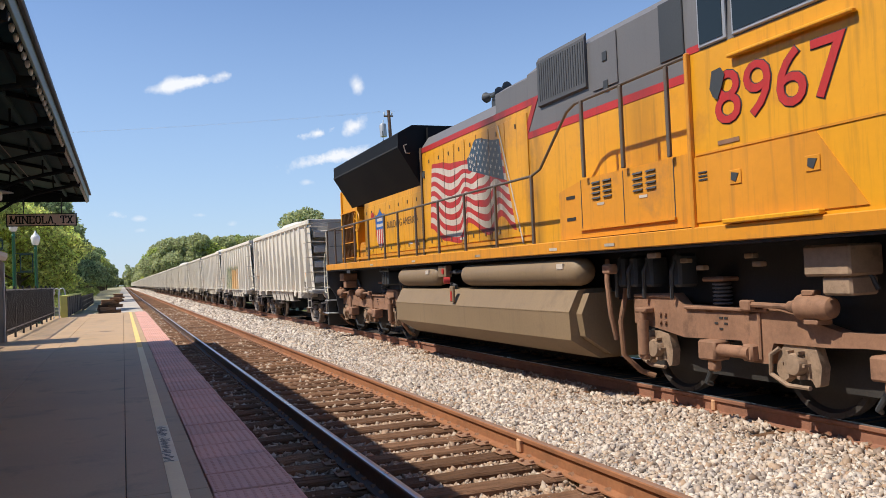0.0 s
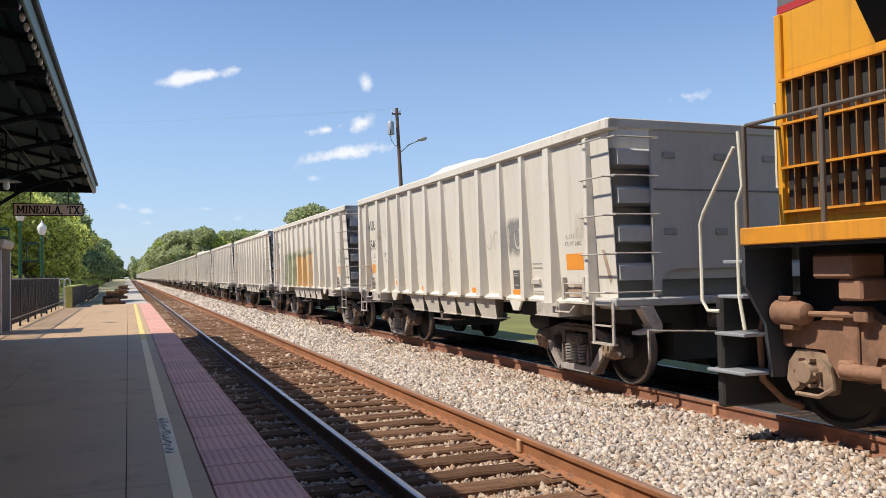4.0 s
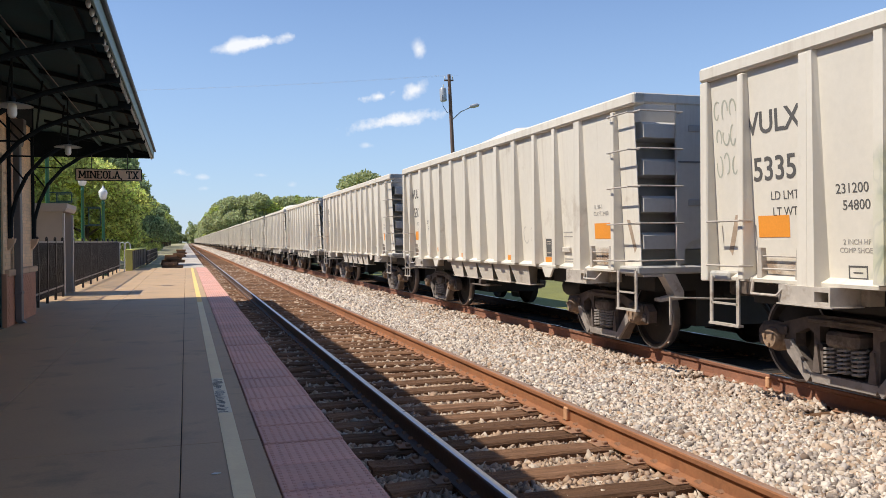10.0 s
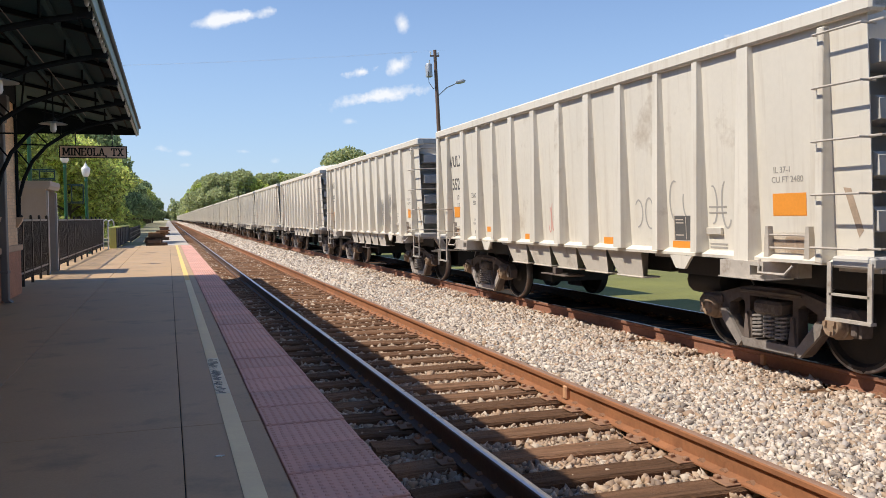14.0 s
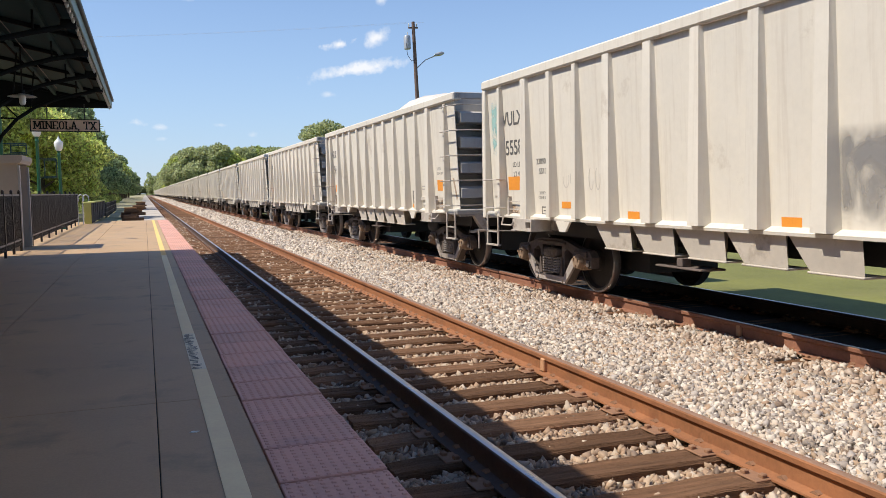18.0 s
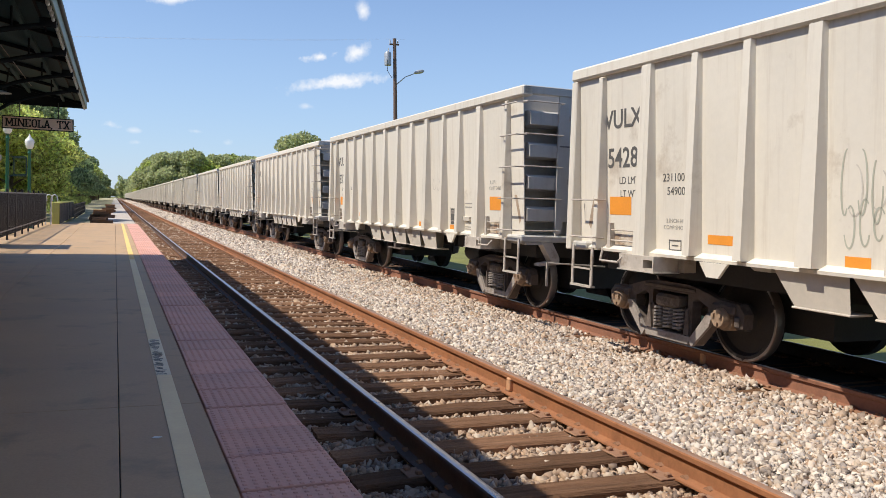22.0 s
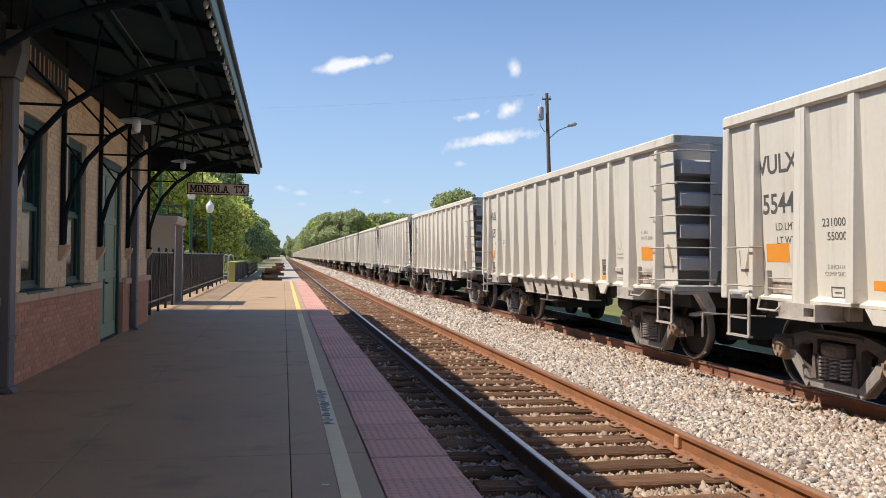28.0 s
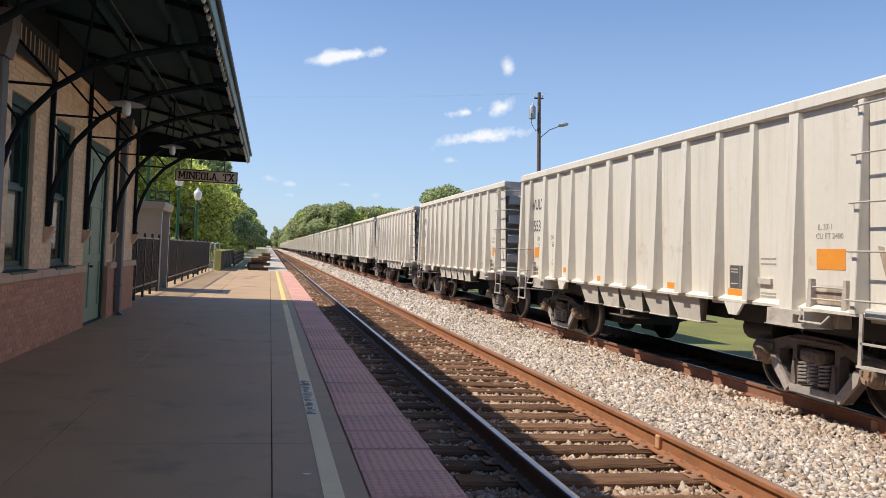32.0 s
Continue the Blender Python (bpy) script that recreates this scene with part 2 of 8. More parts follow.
SOOT = ((0.80, 0.75, 0.78), (-0.55, 0.3, 0.5), (4.4, 0.5, 0.5), (8.3, 0.4, 0.45), (-3.2, 0.5, 0.3))
M = dict(
    concrete=material("platform_concrete", (0.48, 0.32, 0.178), 0.66, vary=0.14, scale=0.7, fine=60, bump=0.1, spots=(0.31, 0.235, 0.14), spot_amount=0.35),
    tactile=material("tactile_tile", (0.70, 0.38, 0.295), 0.66, vary=0.16, scale=1.3, fine=30, bump=0.1, spots=(0.50, 0.30, 0.27), spot_amount=0.3, per_object=0.09),
    # sunlit copy of the line paint; the canopy-shaded copy is two below
    line_sunlit=material("line_paint_yellow", (0.88, 0.58, 0.20), 0.8, vary=0.12, scale=2.0, fine=35, bump=0.1, spots=(0.72, 0.52, 0.28), spot_amount=0.3, spot_scale=5),
    line_white=material("line_paint_white", (0.93, 0.78, 0.56), 0.8, vary=0.15, scale=2.0, fine=35, bump=0.1),
    line=material("line_paint", (0.98, 0.76, 0.46), 0.8, vary=0.10, scale=2.0, fine=35, bump=0.1, spots=(0.86, 0.68, 0.44), spot_amount=0.2, spot_scale=5),
    joint=material("joint_dark", (0.05, 0.045, 0.04), 0.95, bump=0),
    ballast=material("ballast_bed", (0.20, 0.14, 0.10), 0.95, vary=0.5, scale=3, fine=22, bump=1.0, bump_scale=16),
    stone=stone_material("ballast_stone", ((0.565, 0.480, 0.398), (0.384, 0.318, 0.258), (0.712, 0.626, 0.533), (0.486, 0.426, 0.367), (0.271, 0.216, 0.176), (0.588, 0.491, 0.398), (0.475, 0.368, 0.275), (0.730, 0.640, 0.540), (0.435, 0.377, 0.341), (0.520, 0.401, 0.311), (0.192, 0.151, 0.124), (0.316, 0.265, 0.232), (0.610, 0.540, 0.465))),
    stone_brown=stone_material("ballast_stone_brown", ((0.420, 0.278, 0.173), (0.315, 0.205, 0.131), (0.504, 0.357, 0.236), (0.389, 0.263, 0.168), (0.200, 0.131, 0.089), (0.452, 0.352, 0.257), (0.362, 0.226, 0.137), (0.546, 0.441, 0.336))),
    stone_warm=stone_material("ballast_stone_warm", ((0.54, 0.42, 0.32), (0.40, 0.29, 0.215), (0.64, 0.52, 0.42), (0.47, 0.37, 0.30), (0.27, 0.195, 0.15), (0.57, 0.43, 0.325), (0.44, 0.30, 0.20), (0.68, 0.60, 0.51), (0.35, 0.25, 0.18), (0.50, 0.44, 0.38))),
    tie=material("weathered_tie", (0.215, 0.118, 0.068), 0.85, vary=0.5, scale=2.5, fine=18, bump=1.0, stretch=(0.6, 9, 9), spots=(0.06, 0.038, 0.026), spot_amount=-0.1, spot_scale=1.6, per_object=0.32, spec=0.12),
    rust=material("rail_rust", (0.29, 0.122, 0.052), 0.85, vary=0.3, scale=2, fine=25, bump=0.2, spots=(0.18, 0.07, 0.03), spot_amount=0.3),
    rust_dark=material("rail_rust_dark", (0.262, 0.118, 0.07), 0.85, vary=0.3, scale=2, fine=25, bump=0.2, spots=(0.14, 0.06, 0.035), spot_amount=0.3),
    # dark copy of the rust: canopy and train shade put into the colour
    rail_oily=material("rail_oily", (0.085, 0.05, 0.036), 0.7, vary=0.35, scale=2, fine=25, bump=0.2, spots=(0.13, 0.07, 0.045), spot_amount=0.3),
    rail_top=material("worn_rail_head", (0.60, 0.56, 0.54), 0.30, 0.9, vary=0.15, scale=1.5, fine=20, bump=0.03),
    rail_head_rust=material("rail_head_rust", (0.33, 0.20, 0.135), 0.5, 0.35, vary=0.2, scale=1.5, fine=25, bump=0.08),
    weld=material("weld_rust", (0.55, 0.30, 0.16), 0.8, vary=0.25, scale=6, bump=0.2),
    plate=material("tie_plate", (0.26, 0.14, 0.08), 0.85, vary=0.3, bump=0.2),
    grass=material("grass", (0.180, 0.182, 0.046), 0.95, vary=0.35, scale=0.5, fine=14, bump=0.9, spots=(0.22, 0.20, 0.08), spot_amount=0.3, spot_scale=0.4),
    dirt=material("dirt_ground", (0.42, 0.36, 0.22), 0.95, vary=0.3, scale=0.3, fine=12, bump=0.7, spots=(0.15, 0.19, 0.06), spot_amount=0.7, spot_scale=0.35),
    road=material("gravel_road", (0.48, 0.43, 0.375), 0.95, vary=0.2, scale=0.5, fine=18, bump=0.6),
    steel_dark=material("canopy_steel", (0.013, 0.017, 0.020), 0.75, vary=0.3, bump=0.1, spec=0.12),
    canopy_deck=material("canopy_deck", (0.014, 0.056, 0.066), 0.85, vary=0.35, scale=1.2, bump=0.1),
    fascia=material("fascia_green", (0.16, 0.24, 0.22), 0.55, vary=0.12, scale=2, bump=0.05),
    bead=material("pale_bead", (0.70, 0.72, 0.70), 0.5, vary=0.1, bump=0.05),
    brick_tan=material("tan_brick", (0.86, 0.61, 0.38), 0.9, vary=0.14, scale=3, fine=40, bump=0.25, per_object=0.09),
    brick_red=material("red_brick", (0.57, 0.285, 0.18), 0.9, vary=0.18, scale=3, fine=40, bump=0.25, per_object=0.12),
    mortar=material("mortar", (0.74, 0.54, 0.35), 0.95, vary=0.15, bump=0.2),
    mortar_red=material("mortar_red", (0.52, 0.27, 0.175), 0.95, vary=0.15, bump=0.2),
    cap=material("stone_cap", (0.62, 0.44, 0.30), 0.9, vary=0.12, bump=0.15),
    frame_green=material("window_green", (0.014, 0.055, 0.045), 0.5, vary=0.2, bump=0.05),
    door_green=material("door_green", (0.27, 0.34, 0.22), 0.55, vary=0.1, scale=1.5, bump=0.05),
    fence=material("fence_black", (0.022, 0.022, 0.026), 0.45, vary=0.2, bump=0.05),
    fence_rail=material("fence_rail", (0.16, 0.16, 0.17), 0.45, vary=0.2, bump=0.05),
    mesh_panel=material("fence_panel", (0.030, 0.028, 0.034), 0.7, vary=0.2, bump=0.1),
    booth=material("booth_stucco", (0.42, 0.375, 0.32), 0.85, vary=0.1, scale=2, bump=0.15),
    pole_wood=material("pole_wood", (0.17, 0.11, 0.085), 0.9, vary=0.3, scale=2, fine=12, bump=0.4, stretch=(6, 6, 0.5)),
    grey_metal=material("grey_metal", (0.42, 0.43, 0.44), 0.45, 0.4, vary=0.12, bump=0.05),
    lamp_green=material("lamp_green", (0.008, 0.105, 0.052), 0.4, vary=0.15, bump=0.05),
    white=material("white_paint", (0.75, 0.75, 0.72), 0.6, vary=0.06, bump=0.05),
    lamp_shade=material("lamp_shade_enamel", (0.48, 0.49, 0.47), 0.6, vary=0.1, bump=0.05),
    globe=material("lamp_globe", (0.80, 0.80, 0.76), 0.35, vary=0.04, bump=0),
    sign_board=material("sign_board", (0.86, 0.66, 0.54), 0.8, vary=0.15, scale=3, bump=0.1),
    black=material("black_paint", (0.014, 0.013, 0.013), 0.55, vary=0.3, bump=0.05),
    bark=material("bark", (0.10, 0.075, 0.05), 0.95, vary=0.35, scale=4, bump=0.6),
    leaf=leaf_material("leaf", (0.47, 0.54, 0.18)),
    # paler grey-green: distance haze is put into the leaf colour
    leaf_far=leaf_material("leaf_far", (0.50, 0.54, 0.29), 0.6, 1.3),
    lawn=material("lime_grass", (0.42, 0.42, 0.13), 0.95, vary=0.25, scale=1.0, fine=20, bump=0.6),
    leaf_dark=leaf_material("leaf_dark", (0.31, 0.39, 0.20)),
    leaf_yellow=leaf_material("leaf_yellow", (0.62, 0.67, 0.22)),
    bush=leaf_material("bush_leaf", (0.27, 0.32, 0.10)),
    # near black: the train's shade is put into this ballast's colour
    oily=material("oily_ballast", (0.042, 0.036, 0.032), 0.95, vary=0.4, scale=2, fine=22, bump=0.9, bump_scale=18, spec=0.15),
    car_paint=material("hopper_paint", (0.705, 0.655, 0.56), 0.62, vary=0.06, scale=0.8, fine=14, bump=0.05, spots=(0.45, 0.375, 0.29), spot_amount=0.06, spot_scale=1.1,
                       streak=(0.42, 0.33, 0.24), streak_amount=0.4, per_object=0.035),
    chute_paint=material("dusty_chute_paint", (0.53, 0.475, 0.40), 0.75, vary=0.12, scale=1.5, fine=14, bump=0.08, spots=(0.28, 0.22, 0.16), spot_amount=0.25, spot_scale=2, per_object=0.06),
    fitting=material("dirty_fitting_paint", (0.47, 0.42, 0.36), 0.7, vary=0.2, scale=3, fine=14, bump=0.08, spots=(0.26, 0.2, 0.15), spot_amount=0.35, spot_scale=4),
    slot_grey=material("slot_grey", (0.33, 0.32, 0.305), 0.7, vary=0.1, bump=0.03),
    # ends and slope sheets take a darker grey than the sides
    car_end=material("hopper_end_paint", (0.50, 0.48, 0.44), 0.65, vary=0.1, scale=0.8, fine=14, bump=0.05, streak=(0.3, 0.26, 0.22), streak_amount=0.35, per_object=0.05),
    load=material("crushed_stone_load", (0.62, 0.58, 0.52), 0.95, vary=0.2, scale=2, fine=20, bump=0.8, bump_scale=14),
    truck_steel=material("truck_steel", (0.13, 0.10, 0.082), 0.8, vary=0.4, scale=3, fine=20, bump=0.25, spots=(0.33, 0.27, 0.22), spot_amount=0.55, spot_scale=2.5),
    # cast steel in two tones: the car body's shade, then sunlit ribs
    truck_shaded=material("dusty_cast_steel", (0.12, 0.094, 0.08), 0.85, vary=0.35, scale=3, fine=20, bump=0.25, spots=(0.20, 0.155, 0.13), spot_amount=0.35, spot_scale=3.5, per_object=0.2),
    truck_rib_lit=material("dusty_rib_steel", (0.31, 0.27, 0.24), 0.85, vary=0.3, scale=3, fine=20, bump=0.25, spots=(0.17, 0.13, 0.105), spot_amount=0.4, spot_scale=3.5, per_object=0.2),
    spring_grey=material("spring_steel", (0.27, 0.24, 0.22), 0.7, vary=0.25, scale=6, bump=0.1),
    wheel_steel=material("wheel_steel", (0.042, 0.036, 0.033), 0.7, 0.2, vary=0.3, bump=0.1, spots=(0.06, 0.048, 0.038), spot_amount=0.3, spot_scale=3),
    tread=material("wheel_tread", (0.35, 0.32, 0.30), 0.35, 0.9, vary=0.1, bump=0.02),
    decal_orange=material("orange_panel", (0.80, 0.30, 0.035), 0.6, vary=0.1, bump=0.03, spots=(0.62, 0.36, 0.14), spot_amount=0.15),
    decal_black=material("stencil_black", (0.105, 0.10, 0.094), 0.7, vary=0.2, bump=0.02),
    decal_faint=material("stencil_faint", (0.36, 0.335, 0.295), 0.7, vary=0.2, bump=0.02),
    yellow=material("engine_yellow", (0.74, 0.335, 0.013), 0.42, vary=0.07, scale=0.7, fine=12, bump=0.03, spots=(0.55, 0.24, 0.03), spot_amount=0.2, streak=(0.16, 0.085, 0.03), streak_amount=0.5, soot=SOOT),
    yellow_deep=material("engine_yellow_dirty", (0.68, 0.275, 0.02), 0.5, vary=0.1, scale=0.9, fine=12, bump=0.04, spots=(0.42, 0.19, 0.05), spot_amount=0.3, streak=(0.22, 0.11, 0.045), streak_amount=0.55),
    engine_grey=material("engine_grey", (0.15, 0.145, 0.145), 0.55, vary=0.12, scale=0.8, bump=0.05, streak=(0.12, 0.11, 0.11), streak_amount=0.4),
    radiator=material("radiator_black", (0.007, 0.008, 0.010), 0.7, vary=0.25, scale=0.8, bump=0.05, spec=0.2),
    engine_dark=material("engine_dark_grey", (0.045, 0.05, 0.055), 0.6, vary=0.2, scale=0.8, bump=0.05),
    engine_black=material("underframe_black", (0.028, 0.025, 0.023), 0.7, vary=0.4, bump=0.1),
    red=material("engine_red", (0.47, 0.030, 0.026), 0.5, vary=0.12, scale=1.5, bump=0.02, streak=(0.16, 0.04, 0.03), streak_amount=0.5, soot=SOOT),
    flag_blue=material("flag_blue", (0.042, 0.078, 0.115), 0.5, vary=0.3, scale=1.2, bump=0.02, spots=(0.05, 0.12, 0.18), spot_amount=0.4, spot_scale=0.8, soot=SOOT),
    flag_white=material("flag_white", (0.58, 0.50, 0.41), 0.5, vary=0.12, scale=1.5, bump=0.02, streak=(0.25, 0.18, 0.12), streak_amount=0.5, soot=SOOT),
    shield_blue=material("shield_blue", (0.02, 0.11, 0.38), 0.45, vary=0.08, bump=0.02),
    tank_tan=material("tank_tan", (0.235, 0.163, 0.092), 0.62, vary=0.14, scale=0.8, bump=0.08, spots=(0.17, 0.115, 0.07), spot_amount=0.25, spot_scale=1.1, streak=(0.13, 0.09, 0.055), streak_amount=0.35),
    truck_brown=material("truck_brown", (0.275, 0.145, 0.085), 0.8, vary=0.3, scale=2, fine=18, bump=0.2, spots=(0.12, 0.065, 0.04), spot_amount=0.35, spot_scale=2.5),
    journal=material("journal_tan", (0.30, 0.205, 0.135), 0.8, vary=0.3, scale=3, fine=18, bump=0.2, spots=(0.12, 0.08, 0.05), spot_amount=0.4, spot_scale=4),
    fin=material("rusty_fin", (0.26, 0.12, 0.03), 0.7, vary=0.2, scale=2, bump=0.1),
    engine_mid=material("engine_mid_grey", (0.085, 0.085, 0.088), 0.6, vary=0.2, scale=1.2, bump=0.05),
    latch=material("dark_latch", (0.10, 0.065, 0.04), 0.6, vary=0.2, bump=0.05),
    rail_grip=material("handrail_paint", (0.125, 0.098, 0.075), 0.5, vary=0.15, bump=0.03),
    pale_yellow=material("pale_step_rail", (0.78, 0.72, 0.56), 0.5, vary=0.1, bump=0.02),
    rust_stain=material("rust_stain", (0.40, 0.30, 0.215), 0.8, vary=0.25, scale=8, bump=0.02),
    graff_grey=material("sprayed_grey", (0.56, 0.515, 0.445), 0.7, vary=0.12, bump=0.02),
    graff_dark=material("sprayed_dark_grey", (0.40, 0.375, 0.34), 0.7, vary=0.12, bump=0.02),
    graff_tag=material("sprayed_olive_grey", (0.42, 0.42, 0.34), 0.7, vary=0.12, bump=0.02),
    graff_red=material("sprayed_red", (0.62, 0.33, 0.27), 0.7, vary=0.12, bump=0.02),
    lid_yellow=material("pale_yellow_green", (0.50, 0.50, 0.13), 0.7, vary=0.12, bump=0.05),
)


def glass_material():
    m = bpy.data.materials.new("window_glass")
    m.use_nodes = True
    b = m.node_tree.nodes["Principled BSDF"]
    b.inputs["Base Color"].default_value = (0.015, 0.022, 0.022, 1)
    b.inputs["Roughness"].default_value = 0.06
    b.inputs["Specular IOR Level"].default_value = 0.4
    return m


M["glass"] = glass_material()


def graffiti_material():
    """Hopper paint sprayed over with large faded green and orange letters."""
    m = material("sprayed_hopper_paint", (0.705, 0.655, 0.56), 0.62, vary=0.07, scale=0.8, fine=14, bump=0.05)
    nt = m.node_tree
    N, L = nt.nodes.new, nt.links.new
    bsdf = nt.nodes["Principled BSDF"]
    base = bsdf.inputs["Base Color"].links[0].from_socket
    tc, sep = N("ShaderNodeTexCoord"), N("ShaderNodeSeparateXYZ")
    L(tc.outputs["Object"], sep.inputs[0])

    def noise_at(scale, detail, dist=0.0):
        n = N("ShaderNodeTexNoise")
        n.inputs["Scale"].default_value, n.inputs["Detail"].default_value, n.inputs["Distortion"].default_value = scale, detail, dist
        L(tc.outputs["Object"], n.inputs["Vector"])
        return n.outputs["Fac"]

    def calc(op, a, b):
        n = N("ShaderNodeMath")
        n.operation, n.use_clamp = op, op == "MULTIPLY"
        for i, v in enumerate((a, b)):
            if isinstance(v, (int, float)):
                n.inputs[i].default_value = v
            else:
                L(v, n.inputs[i])
        return n.outputs[0]

    def span(v, a, b, lo=0.0, hi=1.0):
        r = N("ShaderNodeMapRange")
        for i, x in enumerate((a, b, lo, hi)):
            r.inputs[i + 1].default_value = x
        L(v, r.inputs[0])
        return r.outputs[0]

    def blend(a, b, fac):
        x = N("ShaderNodeMix")
        x.data_type = "RGBA"
        for sock, v in ((x.inputs[6], a), (x.inputs[7], b)):
            if isinstance(v, tuple):
                sock.default_value = (*v, 1)
            else:
                L(v, sock)
        L(fac, x.inputs[0])
        return x.outputs[2]

    tall = N("ShaderNodeMapping")
    tall.inputs["Scale"].default_value = (1, 1.0, 0.38)
    L(tc.outputs["Object"], tall.inputs["Vector"])

    def strokes(scale, detail, dist):
        n = N("ShaderNodeTexNoise")
        n.inputs["Scale"].default_value, n.inputs["Detail"].default_value, n.inputs["Distortion"].default_value = scale, detail, dist
        L(tall.outputs[0], n.inputs["Vector"])
        return n.outputs["Fac"]

    y = calc("ADD", sep.outputs["Y"], span(noise_at(1.6, 5), 0.3, 0.7, -0.30, 0.30))
    yb = calc("ADD", sep.outputs["Y"], span(noise_at(2.4, 2), 0.3, 0.7, -0.07, 0.07))
    z = calc("ADD", sep.outputs["Z"], span(strokes(3.4, 4, 0.3), 0.3, 0.7, -0.13, 0.13))
    inside = calc("MULTIPLY", calc("MULTIPLY", span(y, -1.5, -0.9), span(y, 3.35, 2.9)), calc("MULTIPLY", span(z, 1.02, 1.12), span(z, 2.28, 2.16)))
    green = blend((0.55, 0.54, 0.35), (0.36, 0.41, 0.22), span(strokes(2.2, 3, 1.0), 0.42, 0.60))
    pale = blend((0.64, 0.54, 0.35), (0.45, 0.46, 0.30), span(strokes(2.6, 2, 1.4), 0.46, 0.58))

    def bar(a, b):
        return calc("MULTIPLY", span(yb, a - 0.05, a + 0.02), span(yb, b + 0.05, b - 0.02))
    bars = calc("MAXIMUM", bar(0.58, 0.92), calc("MAXIMUM", bar(-0.22, 0.24), calc("MAXIMUM", bar(-1.2, -0.55), bar(1.12, 1.30))))
    letters = blend(pale, (0.76, 0.46, 0.17), calc("MULTIPLY", bars, span(z, 2.14, 2.06)))
    col = blend(green, letters, span(y, 1.65, 1.35))
    lines = calc("ABSOLUTE", calc("SUBTRACT", strokes(1.9, 2.0, 2.2), 0.5), 0.0)
    stroke = calc("MULTIPLY", span(lines, 0.030, 0.010), span(bars, 1.0, 0.0, 0.15, 0.75))
    rim = calc("MULTIPLY", calc("MULTIPLY", span(z, 2.04, 2.10), span(z, 2.20, 2.14)), 0.7)
    col = blend(col, (0.20, 0.25, 0.17), calc("MAXIMUM", stroke, rim))
    L(blend(base, col, calc("MULTIPLY", inside, 0.85)), bsdf.inputs["Base Color"])
    return m


M["sprayed"] = graffiti_material()


def smudge_material(name, colour, most, grain):
    """Thin sprayed or rubbed-out paint: cloudy, fading towards its edges, the sheet showing through."""
    m = bpy.data.materials.new(name)
    m.use_nodes = True
    nt = m.node_tree
    N, L = nt.nodes.new, nt.links.new
    bsdf, out = nt.nodes["Principled BSDF"], nt.nodes["Material Output"]
    bsdf.inputs["Base Color"].default_value, bsdf.inputs["Roughness"].default_value = (*colour, 1), 0.7
    tc, clear, mix = N("ShaderNodeTexCoord"), N("ShaderNodeBsdfTransparent"), N("ShaderNodeMixShader")
    sep = N("ShaderNodeSeparateXYZ")
    L(tc.outputs["Generated"], sep.inputs[0])

    def calc(op, a, b, clamp=False):
        n = N("ShaderNodeMath")
        n.operation, n.use_clamp = op, clamp
        for i, v in enumerate((a, b)):
            if isinstance(v, (int, float)):
                n.inputs[i].default_value = v
            else:
                L(v, n.inputs[i])
        return n.outputs[0]
    noise = N("ShaderNodeTexNoise")
    noise.inputs["Scale"].default_value, noise.inputs["Detail"].default_value, noise.inputs["Distortion"].default_value = grain, 5.0, 0.8
    L(tc.outputs["Object"], noise.inputs["Vector"])
    fade = None
    for axis in ("Y", "Z"):
        d = calc("ABSOLUTE", calc("SUBTRACT", sep.outputs[axis], 0.5), 0.0)
        e = calc("MULTIPLY", calc("SUBTRACT", 0.5, d), 5.0, True)
        fade = e if fade is None else calc("MULTIPLY", fade, e)
    cloud = calc("MULTIPLY", calc("SUBTRACT", noise.outputs["Fac"], 0.30), 4.0, True)
    L(calc("MULTIPLY", calc("MULTIPLY", fade, cloud), most, True), mix.inputs[0])
    L(clear.outputs[0], mix.inputs[1])
    L(bsdf.outputs[0], mix.inputs[2])
    L(mix.outputs[0], out.inputs["Surface"])
    return m


M["smudge_grey"] = smudge_material("grey_smudge", (0.27, 0.26, 0.25), 0.9, 2.8)
M["smudge_teal"] = smudge_material("teal_smudge", (0.30, 0.62, 0.60), 0.55, 6.0)
M["smudge_rust"] = smudge_material("rust_smudge", (0.36, 0.22, 0.13), 0.55, 5.0)


